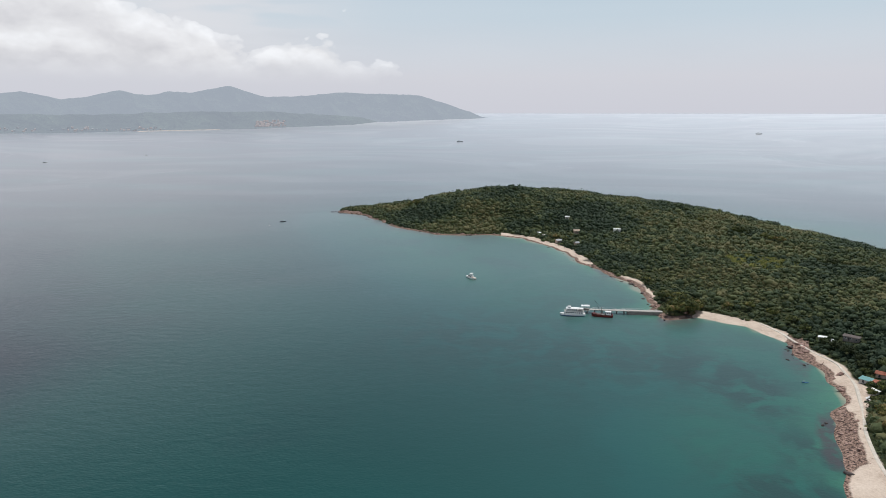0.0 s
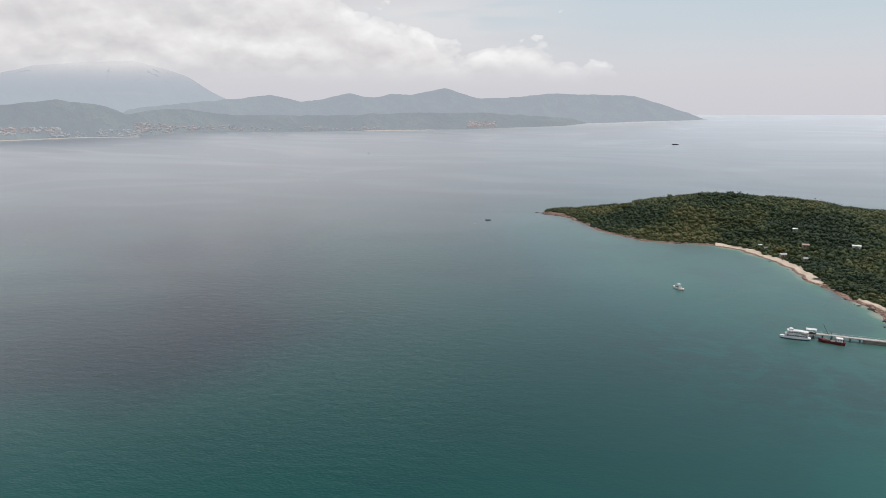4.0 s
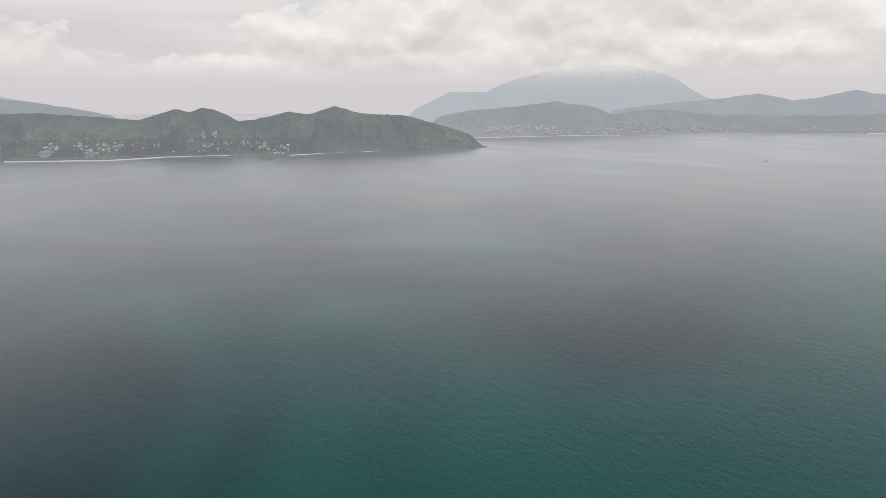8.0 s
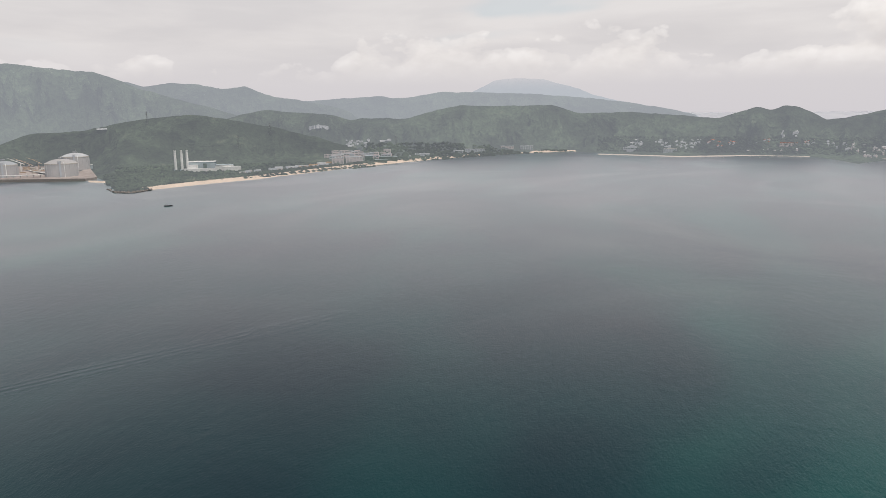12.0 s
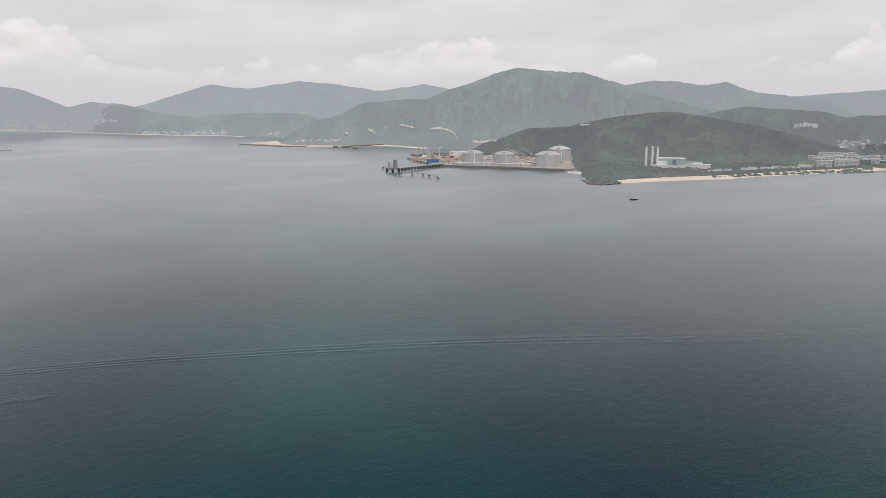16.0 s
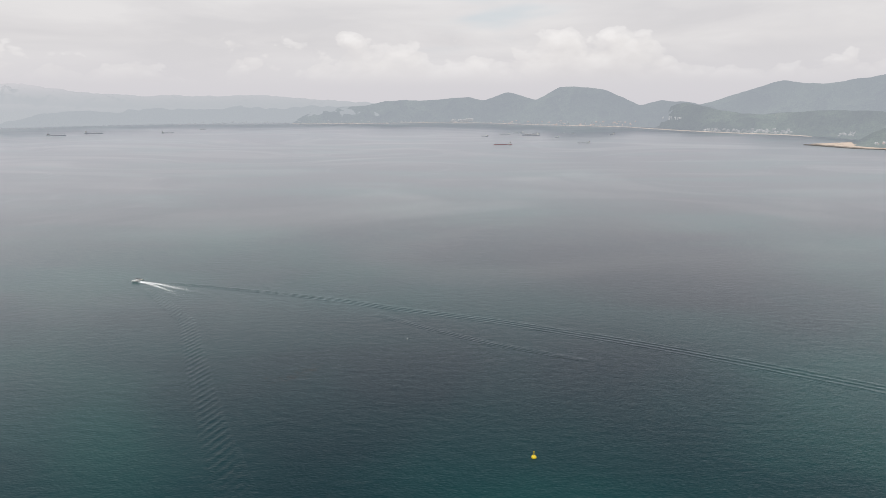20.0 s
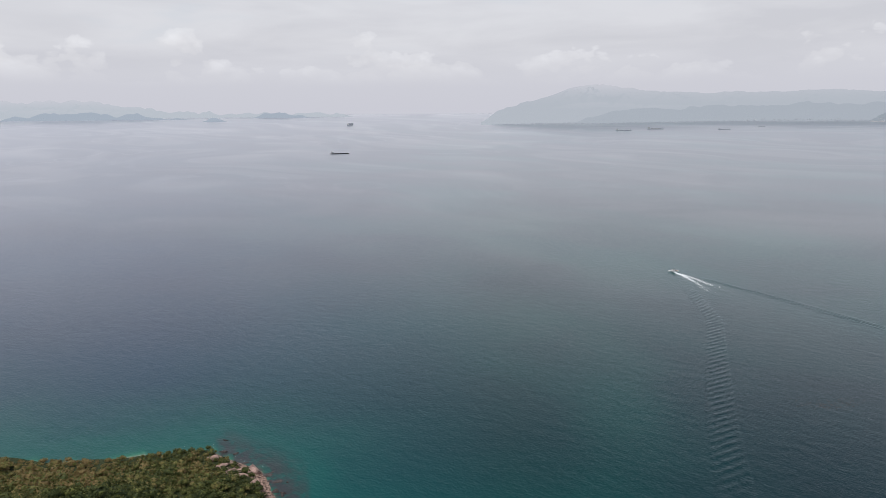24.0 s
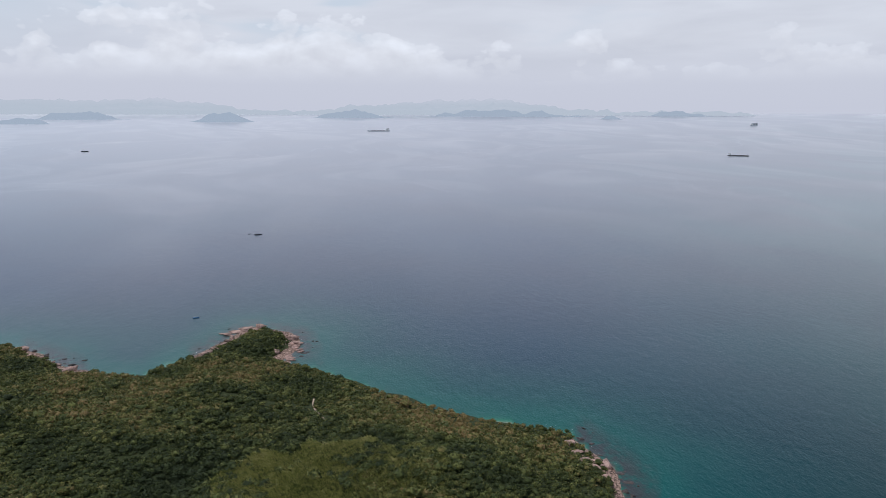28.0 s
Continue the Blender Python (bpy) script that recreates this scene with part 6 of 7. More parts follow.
def cargo_ship(az, d, length, turn, hullmat, label, house_at=-0.38, cargo="low", high=1.0):
    # hulls past 3 km take the colours with put-in haze
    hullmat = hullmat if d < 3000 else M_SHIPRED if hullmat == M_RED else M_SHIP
    e = thing("cargo_ship", spot(az, d, 0, turn), label, "ship", "ships on the bay")
    b = length * 0.15
    h = length * 0.036 * high
    part("hull", hull(length, b, h, length * 0.02, bow=0.16, stern=0.8, sheer=0.12), hullmat, e)
    part("deck", box(length * 0.8, b * 0.9, 0.4, 0, 0, h * 0.98), M_DARKCONC, e)
    x = house_at * length
    br = part("superstructure", box(length * 0.1, b * 0.85, length * 0.085, x, 0, h, bevel=length * 0.004), M_WHITE, e)
    part("bridge", box(length * 0.06, b * 1.0, length * 0.022, x, 0, h + length * 0.085, bevel=length * 0.003), M_WHITE, br)
    part("window_band", box(length * 0.062, b * 0.9, length * 0.008, x, 0, h + length * 0.093), M_GLASS, br)
    part("funnel", box(length * 0.03, b * 0.3, length * 0.05, x - length * 0.06, 0, h + length * 0.05, bevel=length * 0.004), M_RED, e)
    part("mast", rod((length * 0.42, 0, h), (length * 0.42, 0, h + length * 0.09), length * 0.004), M_GREY, e)
    if cargo == "hatches":
        for i in range(5):
            part("hatch_cover", box(length * 0.09, b * 0.65, length * 0.014, length * (-0.22 + i * 0.125), 0, h * 1.02, bevel=length * 0.002), M_DARKCONC, e)
    elif cargo == "stack":
        for i in range(6):
            for j in range(3):
                part("container_stack", box(length * 0.11, b * 0.3, length * (0.11 + 0.015 * ((i + j) % 3)), length * (-0.24 + i * 0.118), b * 0.31 * (j - 1), h, bevel=length * 0.002), (M_SHIP, M_GREY, M_SHIP)[(i + j) % 3], e)
    return e


for az, d, L, turn, mat, label, cargo in (
        (178.66, 3370, 88, 188, M_RED, "red-hulled coaster at anchor with a white bridge", "hatches"), (180.2, 4640, 62, 140, M_GREY, "small grey ship at anchor", "low"),
        (178.5, 5090, 80, 182, M_GREY, "low grey barge at anchor", "low"), (177.37, 5400, 85, 180, M_GREY, "low grey barge lying far out", "low"), (176.36, 4830, 125, 182, M_GREY, "long grey ship at anchor", "hatches"),
        (174.24, 4400, 70, 250, M_GREY, "grey ship at anchor seen end-on", "low"), (173.77, 5440, 45, 200, M_DARK, "small dark ship at anchor", "low"), (172.97, 5240, 50, 240, M_GREY, "small grey ship lying at anchor", "low"),
        (172.05, 3590, 66, 176, M_WHITE, "white ship under way across the bay", "low"), (169.8, 5060, 80, 250, M_BLUE, "blue-grey ship at anchor seen end-on", "low"), (176.04, 5310, 42, 210, M_DARK, "dark small craft at anchor", "low"),
        (176.74, 5090, 40, 190, M_DARK, "dark lighter at anchor", "low"), (213.04, 5880, 130, 2, M_DARK, "dark cargo ship in the haze", "hatches"), (210.6, 6410, 140, 4, M_DARK, "dark low cargo ship in the haze", "hatches"),
        (205.5, 6250, 100, 6, M_DARK, "dark cargo ship lying in the haze", "low"), (202.9, 7490, 60, 10, M_DARK, "small dark ship in the haze", "low"),
        (265.1, 5660, 185, 183, M_DARK, "long dark bulk carrier far out", "hatches"), (236.36, 2680, 72, 3, M_DARK, "dark cargo ship under way on the open sea", "hatches"), (235.43, 9500, 150, 60, M_DARK, "large loaded container ship on the horizon", "stack")):
    cargo_ship(az, d, L, turn, mat, label, -0.38, cargo, 2.2 if cargo == "stack" else 1.0)


# ---------------------------------------------------------------- far shore: helpers
from mathutils.bvhtree import BVHTree


def backdrop_tree():
    V, F = [], []
    for o in scene.objects:
        if o.name.startswith("backdrop_") and not o.name.startswith("backdrop_isle"):
            n = len(V)
            V += [v.co.copy() for v in o.data.vertices]
            F += [[n + i for i in p.vertices] for p in o.data.polygons]
    return BVHTree.FromPolygons(V, F)


HILLSIDE = backdrop_tree()


def true_distance(r):
    return r if r <= NEAR else NEAR + (r - NEAR) * (LIMIT - NEAR) / max(LIMIT - r, 1)


def on_hill(az, el):
    """The place on the far land in that direction, and its scale there."""
    hit = HILLSIDE.ray_cast(Vector((0, 0, EYE)), toward(az, el))[0]
    if hit is None:
        return None, 1.0
    r = math.hypot(hit.x, hit.y)
    return hit, r / true_distance(r)


def pin(az, el, turn=0.0, sink=0.6):
    hit, k = on_hill(az, el)
    if hit is None:
        return None
    return Matrix.Translation(hit - Vector((0, 0, sink * k))) @ pose(0, 0, 0, 0, 0, az + turn) @ Matrix.Diagonal((k, k, k, 1))


def strip(name, inner, outer, z0, z1, mat, label, category="beach", dense=14):
    """A sloping band of ground between two lines of (azimuth, distance)."""
    verts = []
    n = (len(inner) - 1) * dense
    for i in range(n + 1):
        k, f = min(i // dense, len(inner) - 2), i / dense - min(i // dense, len(inner) - 2)
        a0 = inner[k][0] + (inner[k + 1][0] - inner[k][0]) * f
        d0 = inner[k][1] + (inner[k + 1][1] - inner[k][1]) * f
        a1 = outer[k][0] + (outer[k + 1][0] - outer[k][0]) * f
        d1 = outer[k][1] + (outer[k + 1][1] - outer[k][1]) * f
        w = 5 * noise.noise(Vector((a0 * 2.1, 3, 0))) + 3 * noise.noise(Vector((a0 * 7, 9, 0)))
        verts += [far(a0, d0 - 12 + w, -1.5), far(a0, d0 + w, z0 + 0.5), far(a1, d1 + w * 2, z1 + 1.5), far(a1, d1 + 14 + w * 2, z1 - 4)]
    faces = [(i * 4 + j, i * 4 + j + 1, i * 4 + j + 5, i * 4 + j + 4) for i in range(n) for j in range(3)]
    return tagged(mesh_ob(name, verts, faces, mat), label, category, kind="structure")


strip("beach_long", [(125.4, 1500), (121.3, 1577), (116.6, 1669), (111.8, 1839), (107.2, 2014), (102.6, 2234), (98.3, 2447), (94.2, 2630), (90.3, 2735)],
      [(125.4, 1512), (121.3, 1606), (116.6, 1710), (111.8, 1890), (107.2, 2076), (102.6, 2304), (98.3, 2530), (94.2, 2704), (90.3, 2776)], 0.4, 3.8, M_SANDFAR, "long pale sand beach before the resorts")
strip("shore_village", [(88.5, 2560), (85.3, 2520), (82, 2470), (77.6, 2580), (73, 2600)], [(88.5, 2568), (85.3, 2528), (82, 2480), (77.6, 2596), (73, 2608)], 0.3, 1.2, M_FARSAND, "narrow pale shore below the villas")
strip("shore_headland", [(70.0, 2470), (68.0, 2555), (64, 2670), (58.3, 2850), (53, 3130)], [(70.0, 2480), (68.0, 2567), (64, 2684), (58.3, 2860), (53, 3138)], 0.3, 2.2, M_FARSAND, "pale rocky foot of the headland")
strip("beach_cove", [(128.9, 1760), (127.8, 1720), (126.9, 1672)], [(128.9, 1772), (127.8, 1732), (126.9, 1680)], 0.3, 1.5, M_SANDFAR, "small pale cove beach beside the terminal")
strip("beach_town", [(168.3, 7450), (164.6, 6230), (160.8, 5560), (157, 5190), (155.4, 4900)], [(168.3, 7600), (164.6, 6350), (160.8, 5650), (157, 5260), (155.4, 4940)], 0.4, 1.5, M_FARSAND, "thin pale beach before the white town")
strip("beach_port", [(196, 11380), (189, 11450), (183.2, 12550), (175.6, 9330), (172, 8550), (168.3, 7640)], [(196, 11700), (189, 11750), (183.2, 12900), (175.6, 9500), (172, 8680), (168.3, 7780)], 0.4, 1.5, M_FARSAND, "thin pale shore before the port town")
strip("beach_bay", [(152.0, 3330), (148, 3230), (144.3, 3250), (143.4, 3200), (140.6, 2950)], [(152, 3360), (148, 3262), (144.3, 3295), (143.4, 3245), (140.6, 2985)], 0.4, 1.8, M_SANDFAR, "pale beach at the head of the bay")
strip("shore_foothills", [(53.3, 4330), (49, 4560), (45, 4880), (41.1, 4860)], [(53.3, 4365), (49, 4595), (45, 4915), (41.1, 4890)], 0.4, 1.2, M_FARSAND, "thin pale shore below the hillside town")
strip("beach_far", [(24, 6130), (22, 6280), (18, 6580)], [(24, 6190), (22, 6380), (18, 6640)], 0.4, 2.5, M_FARSAND, "pale far beach under the foothills")


def slab(name, corners, z, mat, label, low=-3.0):
    """A made-up ground with quay walls, from (azimuth, distance) corners."""
    bm = bmesh.new()
    top = [bm.verts.new(far(a, d, z)) for a, d in corners]
    bot = [bm.verts.new(far(a, d, low)) for a, d in corners]
    n = len(corners)
    bm.faces.new(top)
    for i in range(n):
        bm.faces.new((top[i], bot[i], bot[(i + 1) % n], top[(i + 1) % n]))
    bmesh.ops.recalc_face_normals(bm, faces=bm.faces)
    me = bpy.data.meshes.new(name)
    bm.to_mesh(me)
    bm.free()
    me.materials.append(mat)
    return tagged(new(name, me), label, "quay", kind="structure")


M_SITE = material("site_ground", (0.34, 0.30, 0.28), 0.95, 0.35, 0.015)
# tank concrete, haze put in as emission
M_TANK = haze_paint("hazed_tank_concrete", (0.40, 0.375, 0.355), 1.9)
M_PALE = material("pale_cladding", (0.40, 0.46, 0.48), 0.6, 0.12, 0.05)
M_GREENGLASS = material("green_glass_facade", (0.19, 0.235, 0.225), 0.25, 0.3, 0.05)
M_OFFWHITE = material("weathered_white_cladding", (0.68, 0.68, 0.66), 0.7, 0.15, 0.05)
M_PINK = material("pink_plaster", (0.52, 0.37, 0.31), 0.85, 0.2, 0.03)
slab("quay_terminal", [(139.7, 1954), (134, 1872), (129.2, 1795), (128.3, 1830), (128.8, 2250), (134, 2420), (139.5, 2500), (142.3, 2290), (141.7, 2180)], 5.5, M_SITE, "bare pinkish made ground of the gas terminal")
slab("quay_edge", [(139.75, 1946), (134, 1864), (129.1, 1787), (129.15, 1796), (134, 1874), (139.75, 1956)], 6.2, M_DARKCONC, "dark sea wall of the gas terminal")
slab("reclaimed_land", [(155.4, 3700), (152.5, 3400), (147.8, 3250), (145.0, 3430), (147, 3700), (152, 4080)], 4.0, M_SANDFAR, "bare sandy reclaimed land")
slab("reclaimed_edge", [(155.9, 3640), (152.6, 3330), (150.5, 3290), (150.5, 3300), (152.5, 3350), (155.6, 3670)], 3.0, M_DARKCONC, "dark rubble edge of the reclaimed land")


# ---------------------------------------------------------------- gas terminal
def storage_tank(az, d, r, h, top, label):
    e = thing("storage_tank", spot(az, d, 5.0), label, "tank", "gas tanks of the terminal")
    part("wall", lathe([(r, 0), (r, h)], 48), M_TANK, e)
    part("ring_beam", lathe([(r + 0.6, h - 2.2), (r + 0.6, h), (r - 0.5, h + 0.3)], 48), M_CONC, e)
    part("dome", lathe([(r - 0.3, h), (r * 0.82, h + r * 0.10), (r * 0.6, h + r * 0.19), (r * 0.3, h + r * 0.26), (1.5, h + r * 0.285)], 48), top, e)
    for i in range(16):
        a = i * math.pi / 8 + 0.1
        part("buttress", box(1.2, 1.6, h, r * math.cos(a), r * math.sin(a), 0), M_TANK, e)
    s = part("stair_tower", box(4, 4, h + 6, -r * 0.10, -r - 1.6, 0), M_FARGREY, e)
    part("platform", box(9, 7, 0.8, -r * 0.10, -r + 3, h + 5), M_GREY, s)
    part("pipe", rod((r * 0.15, -r - 1.2, 0), (r * 0.15, -r - 1.2, h + 3), 0.8, n=8), M_WHITE, e)
    part("roof_platform", box(10, 10, 5, 0, 0, h + r * 0.24), M_GREY, e)
    part("mast", rod((2, 0, h + r * 0.25), (2, 0, h + r * 0.25 + 13), 0.5), M_GREY, e)


storage_tank(136.8, 2025, 31.5, 30, M_FARGREY, "grey concrete gas tank with a shallow dome")
storage_tank(134.15, 1968, 30.5, 30, M_FARGREY, "grey concrete gas tank beside the quay")
storage_tank(130.55, 1912, 36, 32, M_TANK, "grey concrete gas tank with an unfinished top")
storage_tank(129.6, 2130, 34, 36, M_FARWHITE, "concrete gas tank with a white dome")


def crane(az, d, z, h, reach, turn, mat, label):
    e = thing("tower_crane", spot(az, d, z, turn), label, "crane", "cranes of the terminal")
    bm = None
    for x in (-1, 1):
        for y in (-1, 1):
            bm = rod((x, y, 0), (x, y, h), 0.25, bm, 4)
    for i in range(int(h / 4)):
        bm = rod((-1, -1, i * 4), (1, -1, i * 4 + 4), 0.15, bm, 4)
    part("tower", bm, mat, e)
    part("jib", rod((-reach * 0.25, 0, h), (reach, 0, h + reach * 0.55), 0.9, n=4, r2=0.4), mat, e)
    part("counterweight", box(4, 2.5, 3, -reach * 0.25, 0, h - 2), M_CONC, e)
    part("tie", rod((0, 0, h + 8), (reach * 0.8, 0, h + reach * 0.45), 0.2), mat, e)
    part("cab", box(2.5, 2.5, 3, 0, -1.8, h - 1), M_WHITE, e)


crane(132.6, 2120, 5.5, 16, 34, 160, M_TAN, "pale lattice crawler crane at the tank site")
crane(132.0, 2160, 5.5, 18, 30, 150, M_TAN, "pale lattice crane beside the tanks")
crane(133.1, 2080, 5.5, 22, 30, 165, M_OFFWHITE, "white lattice crane between the tanks")
crane(135.4, 2110, 5.5, 14, 28, 20, M_TAN, "pale crawler crane behind a tank")
crane(138.6, 2120, 5.5, 24, 22, 140, M_ROOFRED, "red lattice crane on the terminal ground")
crane(139.6, 2260, 5.5, 28, 20, 60, M_OFFWHITE, "white lattice crane on the terminal ground")
crane(140.2, 2160, 5.5, 20, 18, 100, M_ROOFRED, "small red lattice crane near the quay")
crane(141.3, 2230, 5.5, 36, 14, 0, M_ROOFRED, "red lattice tower at the terminal")
crane(140.9, 2380, 5.5, 30, 12, 30, M_ROOFRED, "red lattice loading tower at the terminal")


def block(az, d, z, w, dp, h, mat, label, turn=0.0, roofmat=None, floors=0, category="building", group="", m=None):
    """A flat-roofed building with its roof slab and storey bands of windows."""
    m = m or spot(az, d, z, turn)
    e = thing("building", m, label, category, group)
    part("wall", box(w, dp, h + 6, 0, 0, -6), mat, e)
    part("roof", box(w * 1.03, dp * 1.05, max(0.5, h * 0.05), 0, 0, h), roofmat or M_CONC, e)
    for i in range(floors):
        z0 = h * (i + 0.35) / floors
        n = max(2, int(w / 9))
        for j in range(n):
            part("window", box(w / n * 0.7, 0.5, h / floors * 0.36, -w / 2 + w * (j + 0.5) / n, -dp / 2 - 0.1, z0), M_GREENGLASS, e)
    return e


block(140.15, 2050, 5.5, 36, 16, 9, M_BLUE, "bright blue sheet-clad hall on the terminal quay", 4, M_BLUE, 0)
block(138.0, 2330, 5.5, 62, 26, 17, M_OFFWHITE, "white stepped hall behind the terminal", 10, M_WHITE, 0)
block(137.3, 2310, 5.5, 20, 20, 12, M_OFFWHITE, "white hall annex behind the terminal", 6, M_WHITE, 0)
block(128.9, 2170, 5.5, 30, 16, 8, M_PALE, "low pale plant building beside the tanks", 0, M_WHITE, 0)
rnd = random.Random(5)
for i in range(90):
    a = rnd.uniform(137.6, 141.9)
    d = rnd.uniform(2020, 2400)
    if a > 139.6 and d < 2110:
        continue
    block(a, d, 5.5, rnd.uniform(5, 22), rnd.uniform(5, 12), rnd.uniform(2, 7), rnd.choice((M_WHITE, M_GREY, M_TAN, M_ROOFRED, M_CONC, M_PINK)), "low equipment shed on the terminal ground", rnd.uniform(-20, 20), None, 0, "shed", "sheds of the terminal")
for i in range(44):
    a = rnd.uniform(129.2, 136.4)
    block(a, rnd.uniform(2020, 2230), 5.5, rnd.uniform(5, 16), rnd.uniform(5, 10), rnd.uniform(2, 6), rnd.choice((M_WHITE, M_GREY, M_TAN, M_CONC)), "low equipment shed between the tanks", rnd.uniform(-20, 20), None, 0, "shed", "sheds of the terminal")


def pipe_rack(a0, d0, a1, d1, z, label):
    p, q = far(a0, d0, z), far(a1, d1, z)
    d = q - p
    L = d.length
    e = thing("pipe_rack", Matrix.Translation(p) @ pose(0, 0, 0, 0, 0, math.degrees(math.atan2(d.y, d.x))), label, "pipes")
    for y in (-1.5, 0, 1.5):
        part("pipe", rod((0, y, 5), (L, y, 5), 0.6), M_WHITE, e)
    for i in range(int(L / 14) + 1):
        part("trestle", box(0.6, 4.5, 5, i * 14, 0, 0), M_GREY, e)


pipe_rack(139.2, 1990, 131.8, 1885, 5.5, "white pipe rack along the quay")
pipe_rack(131.7, 1960, 132.8, 2150, 5.5, "white pipe rack beside a tank")


def build_jetty():
    p, q = far(139.3, 1965, 0), far(143.2, 1778, 0)
    d = q - p
    L = d.length
    e = thing("jetty", Matrix.Translation(p) @ pose(0, 0, 0, 0, 0, math.degrees(math.atan2(d.y, d.x))), "long grey trestle jetty with a loading platform", "jetty")
    part("roadway", box(L, 6, 0.9, L / 2, 0, 7), M_CONC, e)
    part("pipeway", box(L, 3, 1.4, L / 2, 3.5, 8.2), M_FARWHITE, e)
    n = 15
    for i in range(n):
        x = L * (i + 0.5) / n
        part("bent", box(1.4, 9, 7.5, x, 1.5, -0.5, taper=0.9), M_DARKCONC, e)
    h = part("loading_platform", box(30, 24, 3, L + 6, -8, 5.5), M_DARKCONC, e)
    for x in (-6, 18):
        for y in (-18, 2):
            part("leg", box(4, 4, 8, L + x, y, -2), M_DARK, h)
    part("loading_tower", box(9, 9, 22, L + 2, -3, 8, taper=0.8), M_GREY, h)
    for i in range(3):
        part("loading_arm", rod((L + 6 + i * 5, -14, 8.5), (L + 6 + i * 5, -14, 24), 0.8), M_GREY, h)
    part("control_house", box(8, 6, 6, L - 4, -8, 8.5), M_WHITE, h)


build_jetty()
DOLPHINS = [(144.34, 1868, 9), (143.9, 1830, 8), (142.9, 1680, 11), (141.9, 1665, 9), (141.0, 1646, 10), (140.5, 1612, 9), (139.75, 1552, 10)]
for (az, d, s) in DOLPHINS:
    s *= 0.65
    e = thing("mooring_dolphin", spot(az, d), "dark concrete mooring dolphin standing in the water", "dolphin", "mooring dolphins")
    part("cap", box(s, s, 2.4, 0, 0, 4.5, bevel=0.3), M_DARKCONC, e)
    for x in (-0.3, 0.3):
        for y in (-0.3, 0.3):
            part("pile", rod((x * s, y * s, -4), (x * s, y * s, 4.6), 0.6, n=8), M_DARK, e)
    part("bollard", rod((0, 0, 6.9), (0, 0, 8.6), 0.7, n=8), M_DARK, e)
for (a, b) in ((0, 1), (3, 4), (4, 5), (5, 6), (2, 3)):
    p, q = far(DOLPHINS[a][0], DOLPHINS[a][1], 7), far(DOLPHINS[b][0], DOLPHINS[b][1], 7)
    bm = rod(p, q, 0.4)
    rise = Vector((0, 0, 3.0))
    bm = rod(p.lerp(q, 0.15) + rise, p.lerp(q, 0.85) + rise, 0.3, bm)
    bm = rod(p, p.lerp(q, 0.15) + rise, 0.3, bm)
    bm = rod(q, p.lerp(q, 0.85) + rise, 0.3, bm)
    o = new("catwalk", bpy.data.meshes.new("catwalk"))
    bm.to_mesh(o.data)
    bm.free()
    o.data.materials.append(M_GREY)
    tagged(o, "thin grey steel catwalk between mooring dolphins", "catwalk", "catwalks between dolphins")
# second small jetty at the head of the bay
for i, (az, d) in enumerate([(148.2, 3180), (147.4, 3120), (146.65, 3030)]):
    block(az, d, 0, 26, 18, 5, M_DARKCONC, "dark loading platform standing in the bay", 0, M_GREY, 0, "platform")
p, q = far(147.8, 3150, 5), far(144.3, 3325, 5)
o = new("trestle", bpy.data.meshes.new("trestle"))
bm = rod(p, q, 2.2, n=4)
for i in range(14):
    c = p.lerp(q, i / 13)
    rod(c, c - Vector((0, 0, 7)), 1.0, bm, 5)
bm.to_mesh(o.data)
bm.free()
o.data.materials.append(M_DARKCONC)
tagged(o, "low dark trestle reaching into the bay", "jetty")


# ---------------------------------------------------------------- power plant
def build_plant():
    z = 9.0
    for az in (122.72, 122.25, 121.85):
        e = thing("chimney", spot(az, 1915, z), "tall white power plant chimney", "chimney", "power plant chimneys")
        part("shaft", lathe([(3.3, -8), (3.2, 30), (2.9, 51)], 20), M_OFFWHITE, e)
        part("collar", lathe([(3.3, 46.5), (3.4, 47), (3.3, 47.6)], 20), M_GREY, e)
        part("flue", lathe([(2.3, 51), (2.3, 52.5)], 16), M_DARK, e)
        part("plinth", box(11, 11, 9, 0, 0, -8), M_PALE, e)
    block(120.75, 1930, z, 68, 34, 19, M_PALE, "large pale blue turbine hall of the power plant", -6, M_OFFWHITE, 0)
    block(121.45, 1905, z, 24, 20, 12, M_OFFWHITE, "white boiler house beside the chimneys", -6, M_OFFWHITE, 0)
    block(120.55, 1905, z, 8, 10, 16, M_GREENGLASS, "dark glazed stair block of the turbine hall", -6, M_PALE, 0)
    block(119.1, 1925, z, 46, 26, 10, M_OFFWHITE, "low white annex with a rounded roof", -6, M_PALE, 0)
    block(118.5, 1900, z, 44, 18, 6, M_OFFWHITE, "long low white shed of the power plant", -6, M_OFFWHITE, 0)
    block(120.9, 1885, z, 80, 10, 4, M_OFFWHITE, "long low white service building", -6, M_OFFWHITE, 0)


build_plant()
for az, el0, el1 in ((117.9, -2.6, -0.9), (115.4, -1.6, -0.6), (105.2, -2.6, -1.4), (124.5, -0.6, -0.45)):
    hit, k = on_hill(az, el0)
    if hit:
        e = thing("pylon", Matrix.Translation(hit) @ Matrix.Diagonal((k, k, k, 1)), "thin grey lattice power pylon on the hillside", "pylon", "pylons on the hills")
        h = 38
        bm = None
        for x, y in ((-3, -3), (3, -3), (3, 3), (-3, 3)):
            bm = rod((x, y, -2), (x * 0.2, y * 0.2, h), 0.3, bm, 4)
        part("mast", bm, M_GREY, e)
        for i in range(3):
            part("arm", rod((-6 + i, 0, h - 3 - i * 5), (6 - i, 0, h - 3 - i * 5), 0.25, n=4), M_GREY, e)


